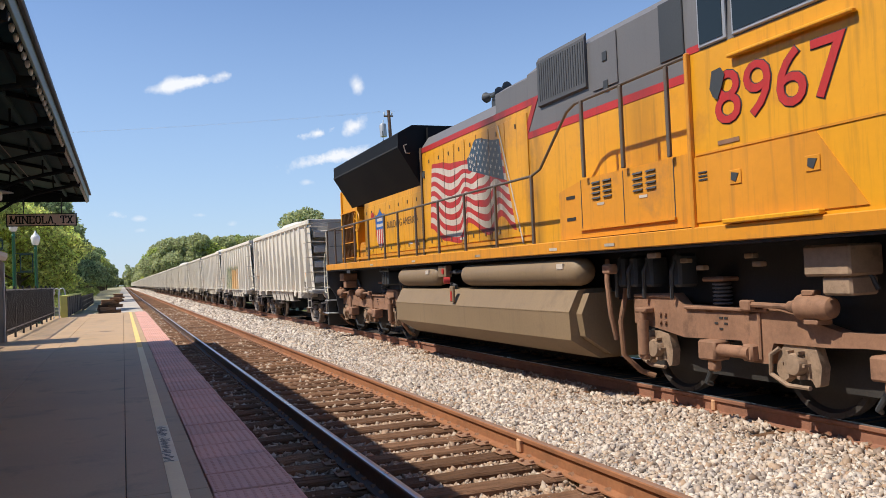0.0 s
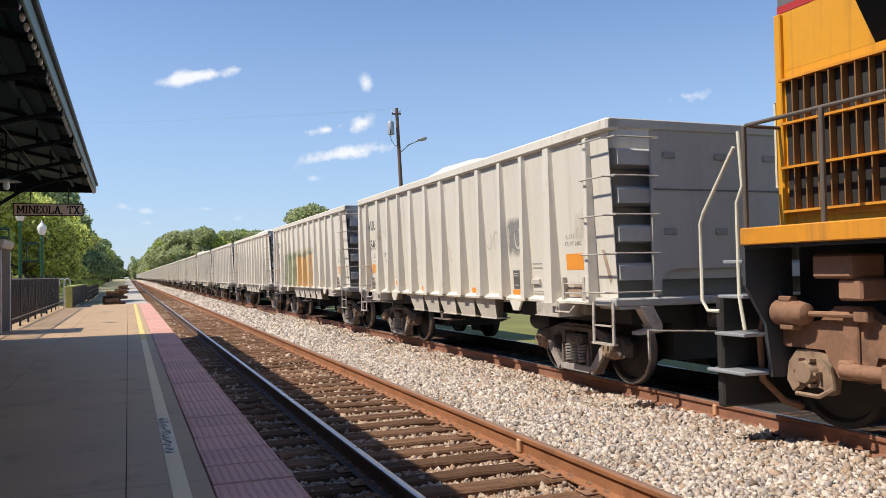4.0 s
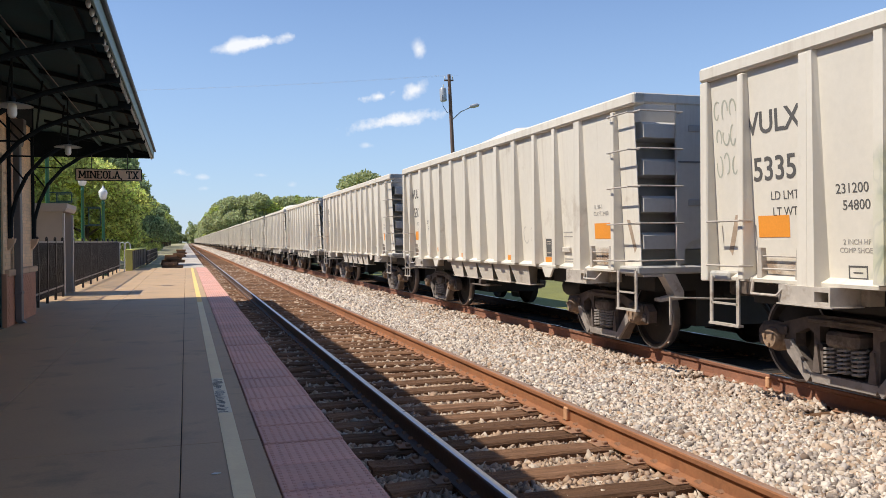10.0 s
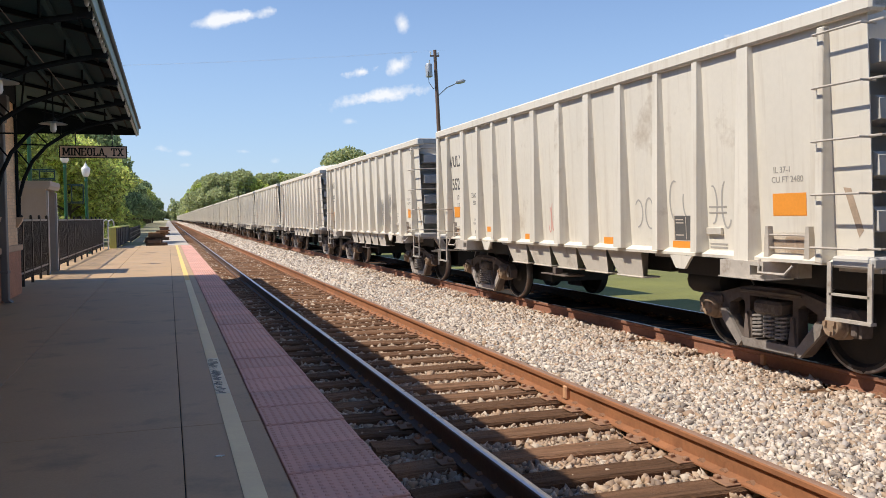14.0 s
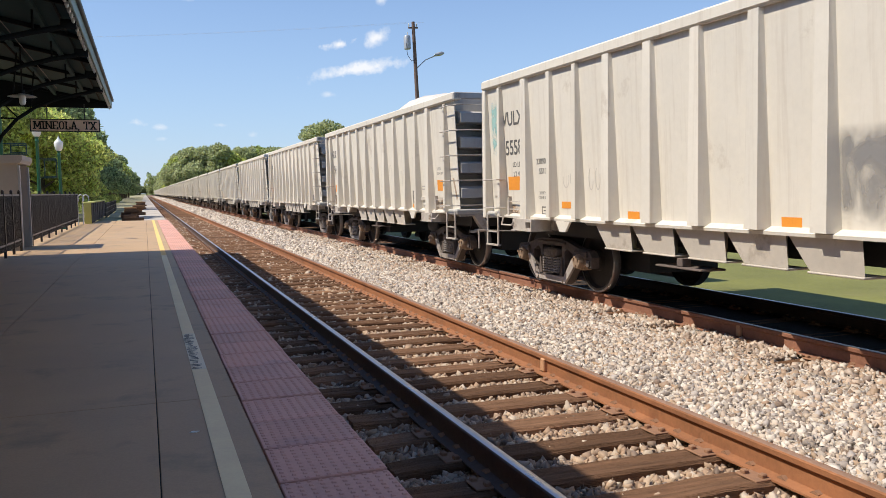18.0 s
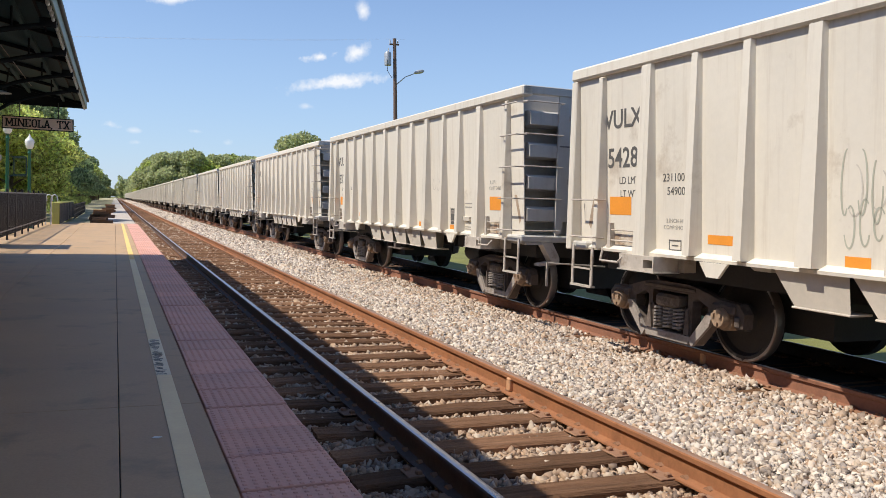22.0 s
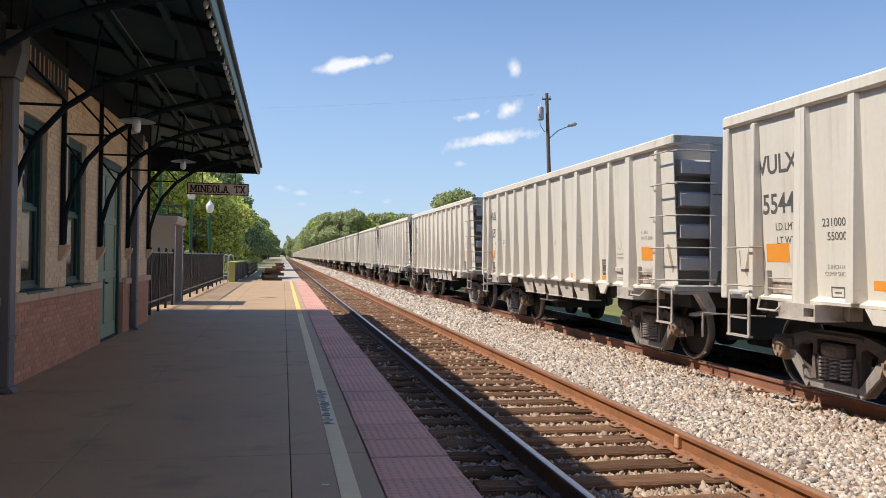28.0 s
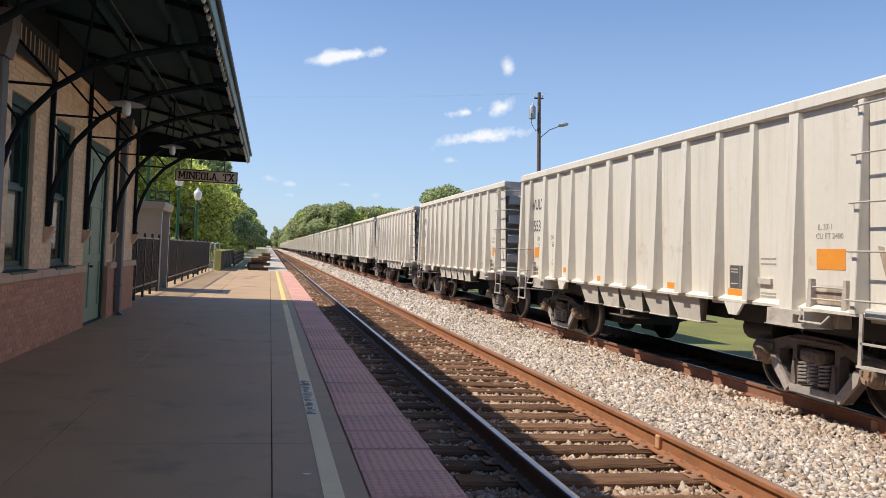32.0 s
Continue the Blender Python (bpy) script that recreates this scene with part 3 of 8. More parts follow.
# ---------- geometry helpers ----------
class Geo:
    """A mesh under construction: boxes, prisms, tubes and lathes in one list."""

    def __init__(self):
        self.v, self.f = [], []

    def add(self, verts, faces):
        n = len(self.v)
        self.v.extend(tuple(p) for p in verts)
        self.f.extend(tuple(i + n for i in f) for f in faces)
        return self

    def box(self, x0, y0, z0, x1, y1, z1, bevel=0.0):
        x0, x1 = min(x0, x1), max(x0, x1)
        y0, y1 = min(y0, y1), max(y0, y1)
        z0, z1 = min(z0, z1), max(z0, z1)
        if bevel <= 0:
            p = [(x, y, z) for z in (z0, z1) for y in (y0, y1) for x in (x0, x1)]
            return self.add(p, [(0, 2, 3, 1), (4, 5, 7, 6), (0, 1, 5, 4), (2, 6, 7, 3), (0, 4, 6, 2), (1, 3, 7, 5)])
        lo, hi = (x0, y0, z0), (x1, y1, z1)
        b = min(bevel, 0.45 * min(hi[i] - lo[i] for i in range(3)))
        verts, index = [], {}
        for c in range(8):
            s = [(c >> i) & 1 for i in range(3)]
            for a in range(3):
                p = [(hi[i] if s[i] else lo[i]) if i == a else ((hi[i] - b) if s[i] else (lo[i] + b)) for i in range(3)]
                index[c, a] = len(verts)
                verts.append(p)
        faces = []
        for a in range(3):
            u, w = (a + 1) % 3, (a + 2) % 3
            for side in (0, 1):
                cs = [side << a | i << u | j << w for i, j in ((0, 0), (1, 0), (1, 1), (0, 1))]
                q = [index[c, a] for c in cs]
                faces.append(q if side else q[::-1])
            for i in (0, 1):
                for j in (0, 1):
                    c0, c1 = i << u | j << w, i << u | j << w | 1 << a
                    q = [index[c0, u], index[c1, u], index[c1, w], index[c0, w]]
                    faces.append(q if (i + j) % 2 == 0 else q[::-1])
        for c in range(8):
            q = [index[c, 0], index[c, 1], index[c, 2]]
            faces.append(q if bin(c).count("1") % 2 else q[::-1])
        return self.add(verts, faces)

    def prism(self, poly, axis, a, b):
        """poly: points in the two other axes, in the order (x, y), (y, z) or (x, z); drawn from a to b along axis."""
        n = len(poly)

        def at(p, c):
            return {"x": (c, p[0], p[1]), "y": (p[0], c, p[1]), "z": (p[0], p[1], c)}[axis]
        v = [at(p, a) for p in poly] + [at(p, b) for p in poly]
        f = [tuple(range(n))[::-1], tuple(range(n, 2 * n))] + [(i, (i + 1) % n, n + (i + 1) % n, n + i) for i in range(n)]
        return self.add(v, f)

    def plate(self, outline, holes, a, b):
        """A flat casting in the (y, z) plane with openings cut through it, from x = a to x = b."""
        bm = bmesh.new()
        edges = []
        for loop in [outline] + list(holes):
            vs = [bm.verts.new((a, y, z)) for y, z in loop]
            edges += [bm.edges.new((vs[i], vs[(i + 1) % len(vs)])) for i in range(len(vs))]
        bmesh.ops.triangle_fill(bm, use_beauty=True, use_dissolve=False, edges=edges)
        ext = bmesh.ops.extrude_face_region(bm, geom=bm.faces[:])
        for q in ext["geom"]:
            if isinstance(q, bmesh.types.BMVert):
                q.co.x = b
        # the first sheet stays as the other face
        bm.verts.index_update()
        v, f = [tuple(q.co) for q in bm.verts], [tuple(q.index for q in face.verts) for face in bm.faces]
        bm.free()
        return self.add(v, f)

    def tube(self, pts, r, n=8, caps=True):
        pts = [Vector(p) for p in pts]
        rs = r if isinstance(r, (list, tuple)) else [r] * len(pts)
        rings, side = [], None
        for i, p in enumerate(pts):
            d = (pts[min(i + 1, len(pts) - 1)] - pts[max(i - 1, 0)]).normalized()
            if side is None:
                side = d.cross(Vector((0, 0, 1)) if abs(d.z) < 0.9 else Vector((1, 0, 0))).normalized()
            side = (side - d * side.dot(d)).normalized()
            up = d.cross(side)
            rings.append([p + (side * math.cos(2 * math.pi * k / n) + up * math.sin(2 * math.pi * k / n)) * rs[i] for k in range(n)])
        v = [q for ring in rings for q in ring]
        f = [(i * n + k, i * n + (k + 1) % n, (i + 1) * n + (k + 1) % n, (i + 1) * n + k) for i in range(len(pts) - 1) for k in range(n)]
        if caps:
            f += [tuple(range(n))[::-1], tuple(range((len(pts) - 1) * n, len(pts) * n))]
        return self.add(v, f)

    def cyl(self, p0, p1, r, n=12, r2=None):
        return self.tube([p0, p1], [r, r if r2 is None else r2], n)

    def lathe(self, profile, origin=(0, 0, 0), axis="z", n=20):
        """profile: (radius, height) from one end to the other."""
        v, f = [], []
        for r, h in profile:
            for k in range(n):
                a = 2 * math.pi * k / n
                c, s = r * math.cos(a), r * math.sin(a)
                p = {"z": (c, s, h), "x": (h, c, s), "y": (c, h, s)}[axis]
                v.append(tuple(p[i] + origin[i] for i in range(3)))
        m = len(profile)
        for i in range(m - 1):
            for k in range(n):
                f.append((i * n + k, i * n + (k + 1) % n, (i + 1) * n + (k + 1) % n, (i + 1) * n + k))
        f += [tuple(range(n))[::-1], tuple(range((m - 1) * n, m * n))]
        return self.add(v, f)

    def mirror_x(self):
        n = len(self.v)
        v = [(-x, y, z) for x, y, z in self.v]
        return self.add(v, [f[::-1] for f in self.f[:]] if n else [])

    def mesh(self, name, mat, smooth=False):
        me = bpy.data.meshes.new(name)
        me.from_pydata(self.v, [], self.f)
        me.materials.append(mat)
        bm = bmesh.new()
        bm.from_mesh(me)
        bmesh.ops.recalc_face_normals(bm, faces=bm.faces)
        bm.to_mesh(me)
        bm.free()
        if smooth:
            me.polygons.foreach_set("use_smooth", [True] * len(me.polygons))
            me.set_sharp_from_angle(angle=radians(38))
        return me


def part(name, geo, mat, parent, label="", smooth=False, at=None):
    me = geo if isinstance(geo, bpy.types.Mesh) else geo.mesh(name, mat, smooth)
    ob = new(name, me)
    ob.parent = parent
    if at is not None:
        ob.matrix_basis = at
    if label:
        ob["label"] = label
    return ob


def empty(name, m, label, category, group="", kind=""):
    ob = new(name)
    ob.empty_display_size = 0.2
    ob.matrix_basis = m
    return tagged(ob, label, category, group, kind)


def solid(name, geo, mat, label="", category="", group="", kind="", smooth=False, m=None):
    ob = new(name, geo.mesh(name, mat, smooth))
    if m is not None:
        ob.matrix_basis = m
    return tagged(ob, label, category, group, kind)


def text_mesh(name, body, size, mat, depth=0.004, bold=0.0, squeeze=1.0, align="CENTER"):
    """Letters as a mesh in the x-z plane, facing -y."""
    cu = bpy.data.curves.new(name, "FONT")
    cu.body, cu.size, cu.extrude, cu.offset = body, size, depth, bold
    cu.align_x, cu.align_y = align, "CENTER"
    cu.resolution_u = 3
    ob = bpy.data.objects.new(name, cu)
    scene.collection.objects.link(ob)
    dg = bpy.context.evaluated_depsgraph_get()
    me = bpy.data.meshes.new_from_object(ob.evaluated_get(dg))
    bpy.data.objects.remove(ob)
    me.transform(Matrix.Rotation(radians(90), 4, "X") @ Matrix.Diagonal((squeeze, 1, 1, 1)))
    me.materials.clear()
    me.materials.append(mat)
    return me


# ---------- plan ----------
ZP = -0.045            # platform top; the rail heads of the near track lie at z = 0
NEAR_L, NEAR_R = 2.2, 3.71
FAR_L, FAR_R = 6.39, 7.90
FAR_C = 0.5 * (FAR_L + FAR_R)
WALL_X = -2.75


# ---------- ground, ballast, platform ----------
def build_ground():
    g = Geo()
    xs = [-3000, -300, -60, -20, -9, 9.4, 11.0, 14, 20, 60, 300, 3000]
    ys = [-3000, -200, -30, 0, 30, 60, 120, 300, 900, 3000]
    zs = {9.4: -0.42, 11.0: -0.42, 14: -0.42, 20: -0.45}
    for y in ys:
        for x in xs:
            g.v.append((x, y, zs.get(x, -0.55 if x > 0 else -0.25)))
    n = len(xs)
    for j in range(len(ys) - 1):
        for i in range(n - 1):
            a = j * n + i
            g.f.append((a, a + 1, a + 1 + n, a + n))
    solid("ground", g, M["grass"], "grassy ground beside the railway reaching the horizon", "ground", kind="structure")
    # ballast bed across both tracks
    prof = [(1.40, -0.32), (1.6, -0.25), (2.0, -0.245), (3.85, -0.245), (4.35, -0.17), (5.3, -0.15), (5.62, -0.175), (5.88, -0.23), (6.2, -0.235), (8.4, -0.235), (8.9, -0.26), (9.45, -0.46), (9.45, -0.9), (1.40, -0.9)]
    g = Geo().prism(prof, "y", -60, 900)
    solid("ballast_bed", g, M["ballast"], "bed of brown and grey crushed stone under the tracks", "ballast", kind="structure")
    # gravel strip past the platform's end
    g = Geo()
    g.prism([(-0.35, -0.19), (1.55, -0.19), (1.55, -0.5), (-0.35, -0.5)], "y", 50.4, 900)
    solid("gravel_strip", g, M["road"], "pale gravel service strip beyond the platform end", "gravel", kind="structure")
    g = Geo().box(-9, 50.4, -0.6, -0.354, 900, -0.2)
    solid("verge", g, M["dirt"], "dry grass verge beside the gravel strip", "verge", kind="structure")


def build_platform():
    plat = empty("platform", pose(0, 0, 0), "worn tan concrete station platform with a brick-red tactile edge", "platform", kind="structure")
    g = Geo().box(-9, -14, -1.0, 1.555, 50.35, ZP - 0.035)
    part("foundation", g, M["joint"], plat)
    gap = 0.0035
    cols = ((-9.0, -5.0), (-5.0, -1.22), (-1.22, 0.367), (0.367, 0.955))
    for ci, (x0, x1) in enumerate(cols):
        step = (6.1, 6.1, 12.2, 18.3)[ci]
        y = 6.24 - 4 * step
        while y < 50:
            y0, y1 = max(y, -14), min(y + step, 50.35)
            if y1 - y0 > 0.3 and y1 > -13.9:
                part("slab", Geo().box(x0 + gap, y0 + gap, ZP - 0.06, x1 - gap, y1 - gap, ZP, 0.003), M["concrete"], plat)
            y += step
    # painted line, worn, with a stencilled block of small white marks
    part("painted_line", Geo().box(0.675, -13.8, ZP + 0.001, 0.80, 7.306, ZP + 0.004), M["line"], plat, "safety line with the canopy's shade in its paler tone")
    part("painted_block", Geo().box(0.675, 7.31, ZP + 0.001, 0.80, 9.246, ZP + 0.004), M["line_white"], plat, "white block of the safety line under stencilled marks")
    part("painted_line", Geo().box(0.675, 9.25, ZP + 0.001, 0.80, 21.4, ZP + 0.004), M["line"], plat, "safety line with the canopy's shade in its paler tone")
    # same paint past the canopy's shadow, sunlight put into its colour
    part("painted_line", Geo().box(0.675, 21.404, ZP + 0.001, 0.80, 50.3, ZP + 0.004), M["line_sunlit"], plat, "yellow safety line in its sunlit tone")
    rnd = random.Random(4)
    y = 7.34
    while y < 9.2:
        w = rnd.uniform(0.010, 0.022)
        x0 = 0.674 + rnd.uniform(0, 0.03)
        x1 = 0.783 - rnd.uniform(0, 0.05)
        part("stencil_mark", Geo().box(x0, y, ZP + 0.005, x1, y + w, ZP + 0.007), M["decal_black"], plat)
        y += w + rnd.uniform(0.03, 0.06)
    # a flattened scrap of paper
    part("paper_scrap", Geo().prism([(0.56, 5.36), (0.60, 5.345), (0.625, 5.37), (0.58, 5.385)], "z", ZP + 0.001, ZP + 0.005), M["white"], plat)
    # tactile tiles with raised domes on the near ones
    g = Geo().box(0.001, 0.015, -0.05, 0.602, 0.595, 0.0, 0.005)
    dome = Geo()
    dome.add(g.v, g.f)
    for i in range(10):
        for j in range(10):
            cx, cy = 0.035 + i * 0.06, 0.035 + j * 0.06
            r = 0.013
            v = [(cx - r, cy - r, 0), (cx + r, cy - r, 0), (cx + r, cy + r, 0), (cx - r, cy + r, 0)]
            v += [(cx - r * .6, cy - r * .6, 0.006), (cx + r * .6, cy - r * .6, 0.006), (cx + r * .6, cy + r * .6, 0.006), (cx - r * .6, cy + r * .6, 0.006)]
            dome.add(v, [(4, 5, 6, 7), (0, 1, 5, 4), (1, 2, 6, 5), (2, 3, 7, 6), (3, 0, 4, 7)])
    tile_mesh = dome.mesh("tactile_tile", M["tactile"])
    y = 5.43 - 0.61 * 31
    while y < 50.0:
        part("tactile_tile", tile_mesh, None, plat, at=pose(0.962 + rnd.uniform(-0.004, 0.004), y + rnd.uniform(-0.004, 0.004), ZP + 0.004 + rnd.uniform(-0.003, 0.003), rnd.uniform(-0.3, 0.3), rnd.uniform(-0.3, 0.3)))
        y += 0.61
    # kerb below the tiles
    part("kerb", Geo().box(0.965, -14, -0.6, 1.57, 50.33, ZP - 0.045), M["concrete"], plat)
    return plat


RAIL = [(-0.075, -0.178), (0.075, -0.178), (0.075, -0.166), (0.012, -0.148), (0.010, -0.052), (0.034, -0.040), (0.036, -0.010), (0.030, -0.002),
        (-0.030, -0.002), (-0.036, -0.010), (-0.034, -0.040), (-0.010, -0.052), (-0.012, -0.148), (-0.075, -0.166)]


HEAD = [(-0.033, -0.0075), (0.033, -0.0075), (0.030, -0.004), (0.024, -0.0008), (0.014, 0.001), (0.0, 0.0016), (-0.014, 0.001), (-0.024, -0.0008), (-0.030, -0.004)]


def build_track(name, x_left, x_right, z, label, tie_label, seed, first, rust, heads):
    rnd = random.Random(seed)
    track = empty(name, pose(0, 0, z), label, "railway track", kind="structure")
    for x, steel, head in ((x_left, first, heads[0]), (x_right, rust, heads[1])):
        r = part("rail", Geo().prism([(x + a, b) for a, b in RAIL], "y", -60, 900), steel, track, "rust-brown steel rail")
        part("rail_head", Geo().prism([(x + a, b) for a, b in HEAD], "y", -60, 900), head, r, "rail head worn by wheels", True)
    # ties: a few cracked shapes shared by all
    shapes = []
    cx = 0.5 * (x_left + x_right)
    for k in range(6):
        g = Geo()
        n = 9
        prof = [(-0.115, -0.20), (0.115, -0.20), (0.118, -0.02), (0.10, 0.0), (0.045, -0.004), (0.01, -0.011), (-0.04, -0.003), (-0.10, 0.0), (-0.118, -0.02)]
        rings = []
        for i in range(n + 1):
            xx = -1.3 + 2.6 * i / n
            wob, sink = rnd.uniform(-0.012, 0.012), rnd.uniform(-0.008, 0.004)
            rings.append([(xx, a + wob, b + (sink if b > -0.1 else 0)) for a, b in prof])
        m = len(prof)
        v = [p for ring in rings for p in ring]
        f = [(i * m + j, i * m + (j + 1) % m, (i + 1) * m + (j + 1) % m, (i + 1) * m + j) for i in range(n) for j in range(m)]
        f += [tuple(range(m))[::-1], tuple(range(n * m, (n + 1) * m))]
        g.add(v, f)
        shapes.append(g.mesh("tie", M["tie"]))
    y, ys = -6.0, []
    while y < 400:
        ys.append(y)
        y += rnd.uniform(0.46, 0.54)
    far = Geo()
    for y in ys:
        m = pose(cx + rnd.uniform(-0.05, 0.05), y, -0.176 + rnd.uniform(-0.006, 0.003), 0, 0, rnd.uniform(-1.2, 1.2))
        if y < 75:
            part("tie", rnd.choice(shapes), None, track, at=m)
        else:
            p = m.translation
            far.box(p.x - 1.3, p.y - 0.115, p.z - 0.2, p.x + 1.3, p.y + 0.115, p.z)
    ob = part("distant_ties", far, M["tie"], track, tie_label)
    tagged(ob, kind="stuff")
    g = Geo().box(-0.18, -0.09, -0.178, 0.18, 0.09, -0.165, 0.004)
    for sx, sy in ((-0.10, -0.05), (0.10, 0.05), (-0.145, 0.05), (0.145, -0.05)):
        g.box(sx - 0.02, sy - 0.02, -0.17, sx + 0.02, sy + 0.02, -0.142, 0.006)
    pm = g.mesh("tie_plate", M["plate"])
    a = Geo()
    for s in (-1, 1):
        a.prism([(s * 0.20, -0.20), (s * 0.115, -0.20), (s * 0.10, -0.15), (s * 0.13, -0.135), (s * 0.19, -0.17)], "x", -0.045, 0.045)
    am = a.mesh("rail_anchor", M["plate"])
    for y in ys:
        if 2 < y < 40:
            for x in (x_left, x_right):
                part("tie_plate", pm, None, track, at=pose(x, y, 0))
                if y < 26 and rnd.random() < 0.8:
                    part("rail_anchor", am, None, track, at=pose(x, y, 0))
    return track


def stones(name, mat, label, patches, seed):
    """Loose crushed stones: patches of (x0, x1, y0, y1, z(x), per square metre, size)."""
    rng = np.random.default_rng(seed)
    base = np.array([(-1, -1, -1), (1, -1, -1), (1, 1, -1), (-1, 1, -1), (-1, -1, 1), (1, -1, 1), (1, 1, 1), (-1, 1, 1)], float)
    faces = np.array([(0, 3, 2, 1), (4, 5, 6, 7), (0, 1, 5, 4), (1, 2, 6, 5), (2, 3, 7, 6), (3, 0, 4, 7)])
    allv, count = [], 0
    for x0, x1, y0, y1, zf, dens, size in patches:
        n = int((x1 - x0) * (y1 - y0) * dens)
        c = np.stack([rng.uniform(x0, x1, n), rng.uniform(y0, y1, n), np.zeros(n)], 1)
        s = size * rng.uniform(0.5, 1.5, (n, 1, 1)) * rng.uniform(0.35, 1.35, (n, 1, 3)) * 0.5
        v = (base[None] + rng.uniform(-0.9, 0.55, (n, 8, 3))) * s
        q = rng.normal(size=(n, 4))
        q /= np.linalg.norm(q, axis=1, keepdims=True)
        w, x, y, z = q.T
        R = np.stack([1 - 2 * (y * y + z * z), 2 * (x * y - z * w), 2 * (x * z + y * w), 2 * (x * y + z * w), 1 - 2 * (x * x + z * z), 2 * (y * z - x * w),
                      2 * (x * z - y * w), 2 * (y * z + x * w), 1 - 2 * (x * x + y * y)], 1).reshape(n, 3, 3)
        v = np.einsum("nij,nkj->nki", R, v)
        c[:, 2] = np.array([zf(a) for a in c[:, 0]]) + rng.uniform(-0.012, 0.022, n)
        allv.append((v + c[:, None]).reshape(-1, 3))
        count += n
    v = np.concatenate(allv)
    f = (faces[None] + 8 * np.arange(count)[:, None, None]).reshape(-1, 4)
    me = bpy.data.meshes.new(name)
    me.vertices.add(len(v))
    me.vertices.foreach_set("co", v.ravel())
    me.loops.add(f.size)
    me.loops.foreach_set("vertex_index", f.ravel().astype(np.int32))
    me.polygons.add(len(f))
    me.polygons.foreach_set("loop_start", np.arange(0, f.size, 4, dtype=np.int32))
    me.polygons.foreach_set("loop_total", np.full(len(f), 4, dtype=np.int32))
    me.update(calc_edges=True)
    me.validate()
    me.materials.append(mat)
    return tagged(new(name, me), label, "ballast", kind="stuff")


def build_ballast():
    mid = lambda x: -0.235 + max(0, min(1, (x - 3.85) / 0.5)) * 0.075 + max(0, min(1, (x - 4.35) / 0.95)) * 0.02 - max(0, min(1, (x - 5.3) / 0.7)) * 0.030 - max(0, min(1, (x - 5.66) / 0.22)) * 0.055
    low = lambda x: -0.250
    stones("pale_ballast", M["stone"], "pale grey crushed ballast stones between the two tracks",
           [(3.95, 6.0, -6, 1.5, mid, 420, 0.06), (3.95, 6.0, 1.5, 9, mid, 3300, 0.028), (3.95, 6.0, 9, 18, mid, 1750, 0.035), (3.95, 6.0, 18, 32, mid, 560, 0.055), (3.95, 6.0, 32, 70, mid, 260, 0.075),
            (3.95, 6.0, 70, 160, mid, 90, 0.13), (3.95, 6.0, 160, 420, mid, 22, 0.26)], 11)
    stones("brown_ballast", M["stone_brown"], "rust-brown ballast stones between the ties",
           [(1.6, 4.0, -6, 2.5, low, 320, 0.05), (1.6, 4.0, 2.5, 9, low, 1350, 0.034), (1.6, 4.0, 9, 18, low, 640, 0.043), (1.6, 4.0, 18, 34, low, 260, 0.05), (1.6, 4.0, 34, 60, low, 100, 0.06),
            (5.35, 6.35, -6, 3, mid, 260, 0.05), (5.35, 6.35, 3, 16, mid, 620, 0.036), (5.35, 6.35, 16, 30, mid, 260, 0.05), (3.95, 4.4, 2, 20, mid, 180, 0.036), (4.6, 5.6, 2, 26, mid, 420, 0.033)], 12)
    # stone heaped over most tie ends along the far rail
    rnd = random.Random(13)
    heap, y = [(4.9, 5.6, 2, 30, mid, 430, 0.036)], 3.0
    while y < 34:
        n = rnd.uniform(0.7, 1.9)
        for x0, z, dens in ((5.5, -0.195, 900), (5.72, -0.168, 1100)):
            heap.append((x0, 6.31, y, y + n, lambda x, z=z: z - 0.04 * max(0, min(1, (5.8 - x) / 0.3)), dens if y < 18 else 0.5 * dens, 0.036 if y < 18 else 0.045))
        y += n + rnd.choice((0.15, 0.3, 0.45, 0.6))
    stones("shoulder_ballast", M["stone_warm"], "warm brown-grey ballast heaped against the far rail", heap, 14)


build_ground()
platform = build_platform()
track_near = build_track("track_near", NEAR_L, NEAR_R, 0.0, "railway track with rusty rails on weathered wooden ties", "distant wooden ties", 21, M["rail_oily"], M["rust"], (M["rail_top"], M["rail_head_rust"]))
track_far = build_track("track_far", FAR_L, FAR_R, 0.017, "railway track with rusty rails that carries the train", "distant wooden ties half sunk in stone", 22, M["rust_dark"], M["rail_oily"], (M["rail_top"], M["rail_top"]))
build_ballast()
# dark sheet laid where the train keeps the ballast in shade
solid("dark_ballast", Geo().box(6.46, -60, -0.3, 8.3, 900, -0.165), M["oily"], "oily ballast between the rails with the train's shade in its black", "ballast", kind="structure")
# ground welds, bright with fresh rust
part("weld_collar", Geo().box(NEAR_R - 0.05, 6.42, -0.15, NEAR_R + 0.02, 6.49, -0.03, 0.01), M["weld"], track_near, "bright orange rusty rail weld")
part("weld_collar", Geo().box(FAR_L - 0.05, 7.03, -0.15, FAR_L + 0.02, 7.09, -0.03, 0.01), M["weld"], track_far, "bright orange rusty rail weld")


# ---------- station building ----------
BRACKETS = (2.4, 4.8, 7.2, 9.6, 11.93, 14.25, 16.7, 19.15)
WINDOWS = ((2.6, 3.65), (5.0, 6.05), (7.45, 8.5), (10.28, 11.28), (12.33, 13.4))
DOOR = (14.38, 16.3)
WALL_END = 19.28
WALL_TOP = 4.6


